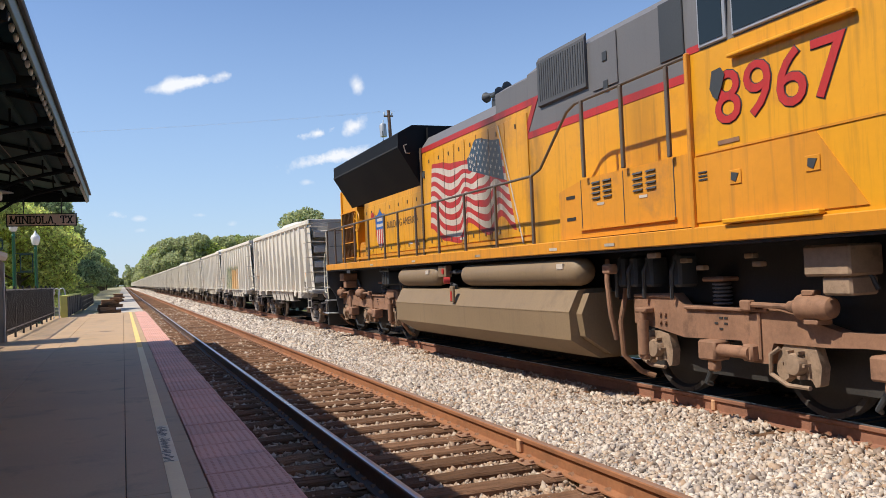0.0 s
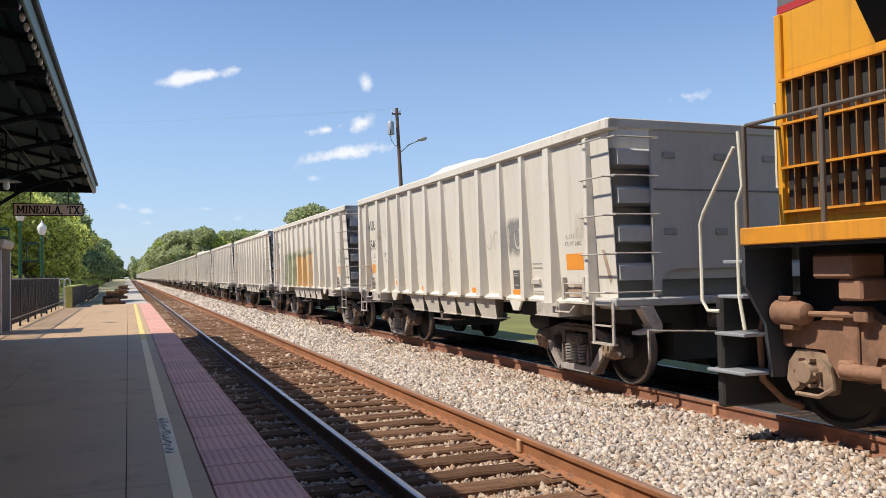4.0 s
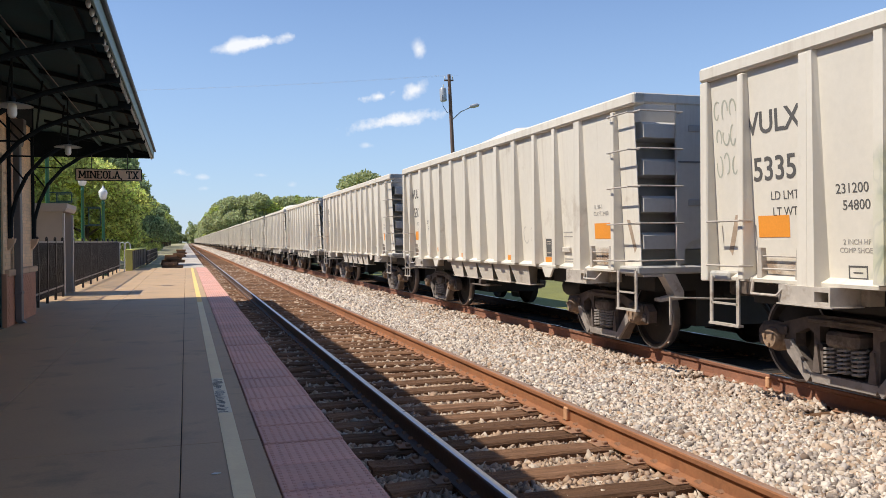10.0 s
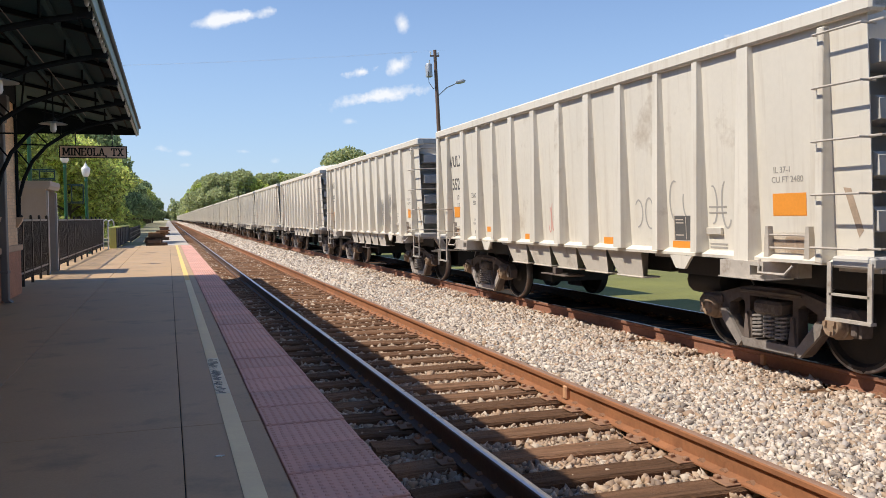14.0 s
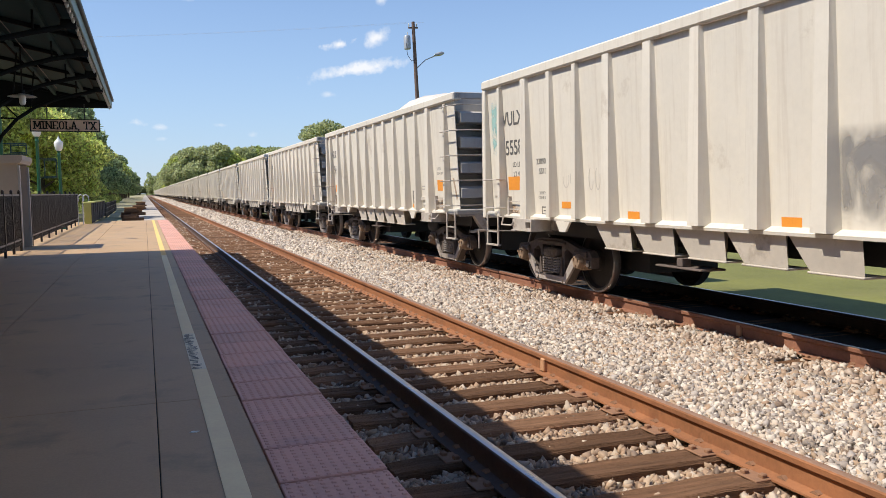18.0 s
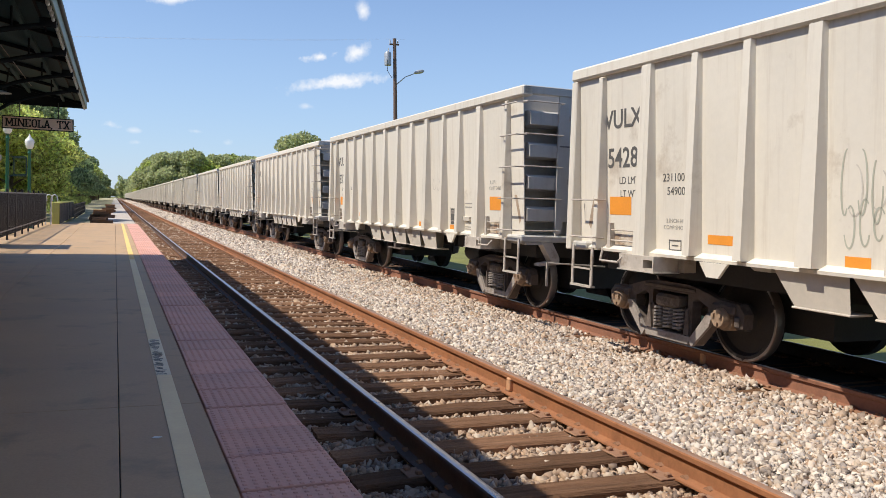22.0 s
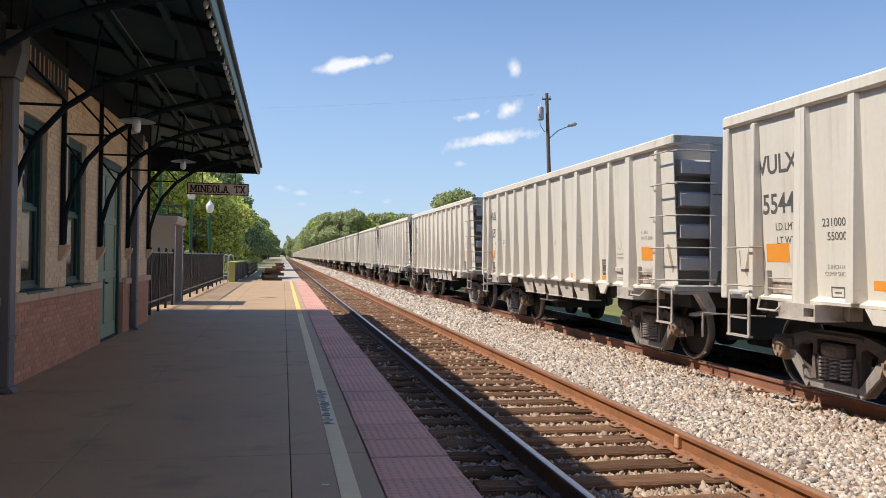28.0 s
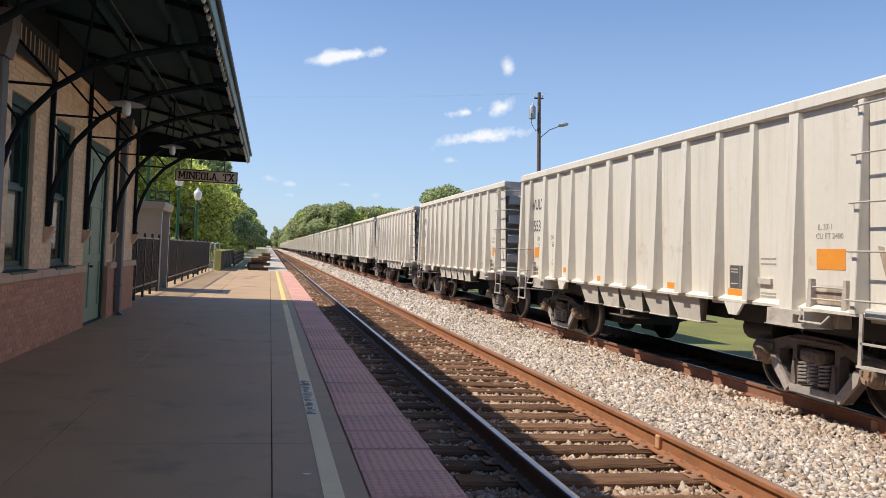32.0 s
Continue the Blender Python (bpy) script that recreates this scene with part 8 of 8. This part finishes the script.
    P("step_rail", Geo().tube([(-1.50, 10.80, 2.58), (-1.50, 11.25, 2.0), (-1.50, 11.30, 1.9), (-1.50, 11.30, 1.15), (-1.50, 11.22, 1.05), (-1.50, 11.05, 1.05)], 0.017, 8), "pale_yellow", "pale yellow step rail", True)
    P("end_rail", Geo().tube([(-1.5, 10.60, 2.74), (-0.6, 10.60, 2.74), (-0.5, 10.60, 2.6), (-0.5, 10.60, 1.8)], 0.017, 8), "rail_grip", "", True)
    P("rear_coupler", Geo().box(-0.16, 11.13, 0.70, 0.16, 12.0, 0.98, 0.04).box(-0.2, 11.85, 0.62, 0.2, 12.12, 1.04, 0.05), "truck_steel")
    engine_truck(loco, 8.25, -1)
    engine_truck(loco, -5.4, 1)
    return loco


_wg, _tg = wheel_geo(LOCO_R)
ENGINE_WHEEL = (_wg.mesh("engine_wheelset", M["wheel_steel"], True),)
LOCO = build_locomotive()


# ---------- beside and beyond the platform ----------
FENCE_X = -2.95


def build_fence():
    bar = Geo().box(-0.014, -0.009, 0.16, 0.014, 0.009, 1.56).mesh("picket", M["fence"])
    post = Geo().box(-0.032, -0.032, 0, 0.032, 0.032, 1.66, 0.004).prism([(-0.04, 1.661), (0.04, 1.661), (0.0, 1.70)], "y", -0.04, 0.04).mesh("post", M["fence"])
    y, k = 19.75, 0
    while y < 46:
        step = 1.38 if k < 4 else 2.35
        if k == 4:          # the booth stands in this stretch
            y, step = 27.66, 2.35
        f = empty("fence_panel", pose(FENCE_X, y, ZP), "black steel picket fence panel along the platform", "fence", "platform fence")
        part("post", post, None, f)
        part("rail", Geo().box(-0.018, 0.034, 1.54, 0.018, step - 0.034, 1.585), M["fence_rail"], f)
        part("rail", Geo().box(-0.018, 0.034, 0.30, 0.018, step - 0.034, 0.345), M["fence_rail"], f)
        n = int((step - 0.1) / 0.072)
        for i in range(n):
            part("picket", bar, None, f, at=pose(0, 0.08 + i * (step - 0.1) / n, 0))
        if k == 3:
            part("post", post, None, f, at=pose(0, step, 0))
        y += step
        k += 1
    return y


fence_end = build_fence()


def build_booth():
    b = empty("platform_booth", pose(-3.35, 25.55, ZP), "small taupe stucco booth with a flat cornice and dark opening", "booth")
    part("wall", Geo().box(-0.85, 0.0, 0, 0.36, 0.12, 2.45), M["booth"], b)
    part("wall", Geo().box(-0.85, 0.122, 0, -0.73, 2.0, 2.45), M["booth"], b)
    part("wall", Geo().box(-0.728, 1.88, 0, 0.36, 2.0, 2.45), M["booth"], b)
    part("jamb", Geo().box(0.362, 0.0, 0, 0.42, 0.12, 2.40, 0.005), M["grey_metal"], b, "pale metal jamb")
    part("jamb", Geo().box(0.362, 1.88, 0, 0.42, 2.0, 2.40, 0.005), M["grey_metal"], b, "pale metal jamb")
    part("shutter", Geo().box(0.02, 0.15, 0.02, 0.06, 1.70, 2.36), M["black"], b, "dark door set back in the opening")
    part("cornice", Geo().prism([(-0.93, 2.451), (0.44, 2.451), (0.50, 2.55), (0.50, 2.68), (-0.97, 2.68), (-0.97, 2.55)], "y", -0.08, 2.08), M["booth"], b)


build_booth()


def build_lamp_post(x, y, h, banner=None):
    p = empty("lamp_post", pose(x, y, -0.22), "green cast-iron lamp post with a white globe lantern", "street lamp", "green lamp posts")
    part("base", Geo().lathe([(0.20, 0.0), (0.20, 0.10), (0.15, 0.16), (0.13, 0.55), (0.09, 0.66)], n=12), M["lamp_green"], p, "", True)
    part("shaft", Geo().lathe([(0.09, 0.66), (0.075, 1.2), (0.062, h - 0.5), (0.085, h - 0.46), (0.05, h - 0.36), (0.10, h - 0.28)], n=12), M["lamp_green"], p, "", True)
    part("lantern", Geo().lathe([(0.09, h - 0.28), (0.15, h - 0.20), (0.20, h + 0.05), (0.17, h + 0.14), (0.10, h + 0.20)], n=10), M["globe"], p, "white globe", True)
    part("finial", Geo().lathe([(0.11, h + 0.20), (0.05, h + 0.28), (0.02, h + 0.36), (0.006, h + 0.42)], n=8), M["white"], p, "", True)
    if banner:
        x0, x1, z0, z1 = banner
        for z in (z0, z1):
            part("banner_arm", Geo().cyl((0, 0, z), (x1, 0, z), 0.022, 6), M["frame_green"], p)
        for x in (x0, x1):
            part("banner_edge", Geo().box(x - 0.02, -0.015, z0 + 0.023, x + 0.02, 0.015, z1 - 0.023), M["frame_green"], p)
        for z in (z0 + 0.05, z1 - 0.05):
            part("banner_strip", Geo().box(x0 + 0.021, -0.008, z - 0.022, x1 - 0.021, 0.008, z + 0.022), M["frame_green"], p, "dark green banner hem")


build_lamp_post(-3.22, 40.5, 3.98)
build_lamp_post(-3.82, 38.0, 4.45, (0.24, 0.70, 2.45, 3.25))
build_lamp_post(-4.09, 30.5, 5.5, (0.29, 0.76, 3.10, 3.45))


def build_utility_pole():
    x, y, h = 17.35, 50.0, 13.1
    p = empty("utility_pole", pose(x, y, -0.9, 0, -2.4, 0), "leaning wooden utility pole with a transformer and street light", "utility pole")
    part("pole", Geo().tube([(0, 0, -0.3), (0, 0, 6), (0, 0, h)], [0.17, 0.14, 0.105], 12), M["pole_wood"], p, "", True)
    part("crossarm", Geo().box(-0.34, -0.05, h - 0.42, 0.28, 0.05, h - 0.33), M["pole_wood"], p)
    for dx in (-0.3, 0.0, 0.22):
        part("insulator", Geo().lathe([(0.03, h - 0.30), (0.05, h - 0.24), (0.035, h - 0.18), (0.045, h - 0.14), (0.02, h - 0.10)], origin=(dx, 0, 0), n=8), M["white"], p, "", True)
    part("transformer", Geo().lathe([(0.17, h - 1.75), (0.22, h - 1.72), (0.22, h - 0.98), (0.18, h - 0.90), (0.06, h - 0.86)], origin=(-0.50, -0.1, 0), n=16), M["grey_metal"], p, "grey transformer can", True)
    part("bushing", Geo().cyl((-0.45, -0.1, h - 0.88), (-0.45, -0.1, h - 0.66), 0.035, 8), M["white"], p)
    part("lead", Geo().tube([(-0.62, -0.3, h - 1.4), (-0.6, -0.3, h - 2.1), (-0.3, -0.2, h - 2.5), (0, -0.15, h - 2.35)], 0.02, 5), M["black"], p)
    part("light_arm", Geo().tube([(0.1, 0, h - 2.9), (0.7, 0, h - 2.4), (1.4, 0, h - 2.12)], 0.035, 6), M["grey_metal"], p, "", True)
    part("light_head", Geo().lathe([(0.03, 0.0), (0.10, 0.1), (0.13, 0.35), (0.12, 0.6), (0.03, 0.72)], axis="y", n=10), M["grey_metal"], p, "grey street light head", True, at=Matrix.Translation((1.30, 0, h - 2.10)) @ Matrix.Rotation(radians(-90), 4, "Z") @ Matrix.Rotation(radians(12), 4, "X"))
    for dx, dz in ((-0.3, -0.1), (0.22, -0.1)):
        g = Geo()
        a, b = Vector((x + dx, y, h - 0.8 + dz)), Vector((x - 75, y + 25, h + 1 + dz))
        pts = [a.lerp(b, i / 14) + Vector((0, 0, -1.6 * (1 - (2 * i / 14 - 1) ** 2))) for i in range(15)]
        solid("power_line", g.tube(pts, 0.003, 4), M["grey_metal"], "thin grey overhead wire strung from the wooden pole", "wire", "overhead wires")


build_utility_pole()


# ---------- trees ----------
def leaf_cloud(rng, centres, per, size):
    """Many small tilted leaf-clump quads scattered in the given ellipsoids."""
    vs = []
    for (cx, cy, cz, rx, ry, rz) in centres:
        n = int(per * rx * ry * rz)
        d = rng.normal(size=(n, 3))
        d /= np.linalg.norm(d, axis=1, keepdims=True)
        r = rng.uniform(0.35, 1.0, (n, 1)) ** 0.45 * (1 + 0.16 * np.sin(d[:, :1] * 5 + cx) * np.cos(d[:, 2:] * 6 + cy))
        c = d * r * np.array([rx, ry, rz]) + np.array([cx, cy, cz])
        a = rng.normal(size=(n, 3))
        a /= np.linalg.norm(a, axis=1, keepdims=True)
        b = np.cross(a, rng.normal(size=(n, 3)))
        b /= np.linalg.norm(b, axis=1, keepdims=True)
        s = size * rng.uniform(0.5, 1.3, (n, 1))
        q = np.stack([c - a * s, c - b * s * 0.55, c + a * s, c + b * s * 0.55], 1)
        vs.append(q.reshape(-1, 3))
    return np.concatenate(vs)


def quads_mesh(name, v, mat):
    me = bpy.data.meshes.new(name)
    n = len(v) // 4
    me.vertices.add(len(v))
    me.vertices.foreach_set("co", v.ravel())
    me.loops.add(4 * n)
    me.loops.foreach_set("vertex_index", np.arange(4 * n, dtype=np.int32))
    me.polygons.add(n)
    me.polygons.foreach_set("loop_start", np.arange(0, 4 * n, 4, dtype=np.int32))
    me.polygons.foreach_set("loop_total", np.full(n, 4, dtype=np.int32))
    me.update(calc_edges=True)
    me.materials.append(mat)
    return me


def make_tree(seed, h, spread, mat, per, size):
    """Meshes of one tree: tapered trunk with limbs, and a broken crown."""
    rnd, rng = random.Random(seed), np.random.default_rng(seed)
    g = Geo()
    th = h * 0.42
    r0 = 0.022 * h + 0.05
    g.tube([(0, 0, -0.2), (0.03 * h * rnd.uniform(-1, 1) * 0.3, 0, th * 0.5), (rnd.uniform(-0.3, 0.3), rnd.uniform(-0.3, 0.3), th), (rnd.uniform(-0.4, 0.4), 0, h * 0.75)], [r0 * 1.25, r0, r0 * 0.75, r0 * 0.25], 9)
    centres = []
    for i in range(11):
        a = i * 2.399 + rnd.uniform(-0.4, 0.4)
        z = h * rnd.uniform(0.30, 0.86)
        rad = spread * rnd.uniform(0.35, 0.85) * (1.05 - 0.55 * max(0, z / h - 0.4))
        c = (rad * math.cos(a), rad * math.sin(a), z)
        g.tube([(0, 0, z * 0.62), (c[0] * 0.5, c[1] * 0.5, z * 0.82), c], [r0 * 0.45, r0 * 0.3, r0 * 0.08], 6)
        k = spread * rnd.uniform(0.34, 0.52)
        centres.append((*c, k, k, k * rnd.uniform(0.6, 0.85)))
    centres.append((0, 0, h * 0.80, spread * 0.45, spread * 0.45, h * 0.18))
    centres.append((0, 0, h * 0.50, spread * 0.6, spread * 0.6, h * 0.16))
    return g.mesh("trunk", M["bark"], True), quads_mesh("crown", leaf_cloud(rng, centres, per, size), mat)


TREES = {
    "yellow": make_tree(1, 9.0, 4.6, M["leaf_yellow"], 330, 0.16),
    "green": make_tree(2, 9.5, 4.2, M["leaf"], 300, 0.17),
    "dark": make_tree(3, 12.0, 4.8, M["leaf_dark"], 120, 0.30),
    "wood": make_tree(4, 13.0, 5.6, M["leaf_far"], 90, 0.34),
    "woodlight": make_tree(5, 12.0, 5.4, M["leaf_yellow"], 80, 0.34),
    "wooddark": make_tree(6, 13.5, 5.8, M["leaf"], 90, 0.34),
}
TREE_LABELS = {"yellow": "broad tree with sunlit yellow-green leaves", "green": "leafy green tree beside the platform fence", "dark": "tall dark green tree beside the tracks",
               "wood": "tall green tree at the wood's edge", "woodlight": "light green tree at the wood's edge", "wooddark": "dark green tree at the wood's edge"}


def plant(kind, x, y, z=-0.3, s=1.0, turn=0.0, group="trees"):
    t = empty("tree", pose(x, y, z, 0, 0, turn) @ Matrix.Diagonal((s, s, s, 1)), TREE_LABELS[kind], "tree", group)
    part("trunk", TREES[kind][0], None, t)
    part("crown", TREES[kind][1], None, t)


plant("yellow", -6.3, 62, s=0.92, turn=20, group="station trees")
plant("green", -9.5, 55, s=0.95, turn=70, group="station trees")
plant("yellow", -12.5, 66, s=0.95, turn=140, group="station trees")
plant("green", -10.0, 74, s=1.05, turn=200, group="station trees")
plant("yellow", -15.5, 52, s=0.85, turn=250, group="station trees")
plant("green", -16.0, 60, s=1.1, turn=10, group="station trees")
plant("yellow", -5.6, 92, s=0.42, turn=80, group="station trees")
rnd_t = random.Random(31)
for i in range(24):
    y = 78 + i * 14 + rnd_t.uniform(-3, 3)
    plant("dark" if i % 3 else "green", -8.3 + rnd_t.uniform(-0.9, 0.5) + 0.05 * i, y, s=rnd_t.uniform(0.85, 1.05), turn=rnd_t.uniform(0, 360), group="lineside trees")
    if i % 2 == 0:
        plant("dark", -14 + rnd_t.uniform(-2, 1), y + 6, s=rnd_t.uniform(0.9, 1.2), turn=rnd_t.uniform(0, 360), group="lineside trees")
# the wood beyond the train: a broad front, then an edge that follows the line
for row in range(2):
    for i in range(13):
        plant(rnd_t.choice(("wood", "wood", "woodlight", "wooddark")), 16 + i * 3.1 + rnd_t.uniform(-1.2, 1.2), 282 + row * 11 + rnd_t.uniform(-5, 5), z=-0.6, s=rnd_t.uniform(1.22, 1.42), turn=rnd_t.uniform(0, 360), group="wood edge trees")
    for i in range(26):
        plant(rnd_t.choice(("wood", "wood", "woodlight", "wooddark")), 16.0 + row * 8 + rnd_t.uniform(-1.2, 1.2), 292 + i * 13 + rnd_t.uniform(-5, 5), z=-0.6, s=rnd_t.uniform(1.15, 1.4), turn=rnd_t.uniform(0, 360), group="wood edge trees")
for i in range(10):
    plant(rnd_t.choice(("wood", "wooddark", "woodlight")), 58 + i * 5.0 + rnd_t.uniform(-2, 2), 262 + rnd_t.uniform(-8, 8) - i * 4.0, z=-0.6, s=rnd_t.uniform(0.95, 1.15), turn=rnd_t.uniform(0, 360), group="wood edge trees")
plant("wood", 39.5, 195, z=-0.6, s=1.45, turn=30, group="wood edge trees")
plant("wooddark", 46.0, 200, z=-0.6, s=1.3, turn=130, group="wood edge trees")


def build_bushes():
    rng = np.random.default_rng(8)
    cs = []
    for i in range(60):
        y = 47 + i * 2.4
        cs.append((-6.2 + rng.uniform(-1.5, 1.2), y, 0.35 + rng.uniform(0, 0.35), 1.2, 1.5, rng.uniform(0.6, 1.0)))
    for i in range(26):
        cs.append((-3.9 - rng.uniform(0, 4), 30 + i * 0.8, 0.55 + rng.uniform(0, 0.8), 1.0, 1.0, rng.uniform(0.7, 1.1)))
    ob = new("hedge", quads_mesh("hedge", leaf_cloud(rng, cs, 130, 0.13), M["bush"]))
    tagged(ob, "dense green hedge behind the platform fence", "hedge", kind="stuff")
    cs = []
    for i in range(120):
        cs.append((12.5 + rng.uniform(0, 6), 120 + i * 3.8, 0.6, 2.4, 2.6, rng.uniform(1.2, 2.6)))
    ob = new("undergrowth", quads_mesh("undergrowth", leaf_cloud(rng, cs, 9, 0.45), M["leaf_dark"]))
    tagged(ob, "dark undergrowth at the foot of the wood", "undergrowth", kind="stuff")


build_bushes()


def build_far_wood():
    """The closing tree line at the end of the straight, far off."""
    rng = np.random.default_rng(9)
    cs = []
    for i in range(90):
        x = -90 + i * 2.3 + rng.uniform(-2, 2)
        cs.append((x, 925 + rng.uniform(-10, 30), 6.0, 6, 6, rng.uniform(13, 18) if x > 4 or x < -9 else 4.0))
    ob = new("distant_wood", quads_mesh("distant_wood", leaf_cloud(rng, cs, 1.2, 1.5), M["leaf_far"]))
    tagged(ob, "distant dark line of woods along the railway", "woods", kind="stuff")


build_far_wood()


def build_yard():
    # long planter box and low rail fence past the platform
    b = empty("planter_box", pose(-2.53, 46.9, ZP), "long low planter with a yellow end panel and black mesh sides", "planter")
    part("end_panel", Geo().box(-0.17, 0, 0.0, 0.17, 0.06, 1.14, 0.01), M["lawn"], b, "pale yellow-green end panel")
    part("cap", Geo().box(-0.20, 0.062, 1.08, 0.20, 15.9, 1.15, 0.02), M["lid_yellow"], b, "pale yellow top rail")
    part("mesh_side", Geo().box(-0.16, 0.062, 0.02, 0.16, 15.9, 1.078), M["mesh_panel"], b, "dark mesh side")
    for i in range(8):
        part("stake", Geo().box(0.161, 0.1 + i * 2.0, 0, 0.19, 0.16 + i * 2.0, 1.078), M["fence"], b)
    for dx in (-0.2, 0.05, 0.3):
        h = empty("pipe_hoop", pose(-3.0 + dx, 46.0, ZP), "white bent pipe hoop", "pipe", "white pipe hoops")
        part("hoop", Geo().tube([(0, 0, 0), (0, 0, 1.35), (0.06, 0, 1.5), (0.18, 0, 1.55), (0.28, 0, 1.45), (0.30, 0, 1.2)], 0.03, 8), M["white"], h, "", True)
    for i in range(10):
        f = empty("low_fence", pose(-2.35 - i * 0.02, 63.0 + i * 3.0, -0.2), "low black steel rail fence beyond the platform", "fence", "low fence")
        for y in (0, 1.5):
            part("post", Geo().box(-0.03, y - 0.03, 0, 0.03, y + 0.03, 1.1), M["fence"], f)
        part("mesh_panel", Geo().box(-0.012, 0.03, 0.12, -0.004, 2.9, 1.0), M["mesh_panel"], f)
        for z in (0.35, 0.7, 1.05):
            part("rail", Geo().box(-0.02, -0.03, z - 0.03, 0.02, 2.97, z + 0.03), M["fence"], f)
    # stacks of old ties on the gravel
    rnd = random.Random(12)
    for yy, n, xx in ((53.5, 4, -0.35), (60.5, 7, -0.45), (69.0, 8, -0.5), (80, 8, -0.4), (95, 8, -0.3), (118, 9, -0.2)):
        for k in range(n):
            lvl, pos = divmod(k, 3)
            m = pose(xx + rnd.uniform(-0.35, 0.35), yy + pos * 0.55 + rnd.uniform(-0.1, 0.1), -0.19 + lvl * 0.212, 0, 0, rnd.uniform(-14, 14))
            solid("old_tie", Geo().box(-0.50 + rnd.uniform(-.1, .2), -0.115, 0, 0.45, 0.115, 0.21, 0.015), M["tie"], "discarded dark wooden railway tie in a stack", "railway tie", "stacked ties", m=m)


build_yard()


# ---------- what moves ----------
# how far the train lags behind an even pace, in metres
LAG = ((0.0, 0.0), (9.5, 0.0), (13.0, 0.155), (17.0, 0.27), (19.8, 0.39), (22.0, 0.44), (25.0, 0.31), (28.0, 0.125), (29.0, 0.04), (30.0, -0.10), (31.0, -0.36), (32.0, -0.595))


def travelled(t):
    return SPEED * t - float(np.interp(t, [a for a, b in LAG], [b for a, b in LAG]))


def motions():
    end = 32.0
    times = [0.0, 3.0, 6.5, 9.5, 11.0, 13.0, 15.0, 17.0, 18.5, 19.8, 21.0, 22.0, 23.5, 25.0, 26.5, 28.0, 29.0, 30.0, 31.0, end]
    for k, car in enumerate(CARS):
        y = CAR_FIRST + PITCH * k
        walk(car, [(t, pose(FAR_C, y - travelled(t), 0.017)) for t in times])
    walk(LOCO, [(t, pose(FAR_C, LOCO_AT - travelled(t), 0.017)) for t in times])
    for wheel, (x, y, z), r in WHEELSETS:
        n = math.ceil(end * math.degrees(SPEED / r) / 80)
        walk(wheel, [(end * i / n, pose(x, y, z, math.degrees(travelled(end * i / n) / r) % 360)) for i in range(n + 1)])


motions()
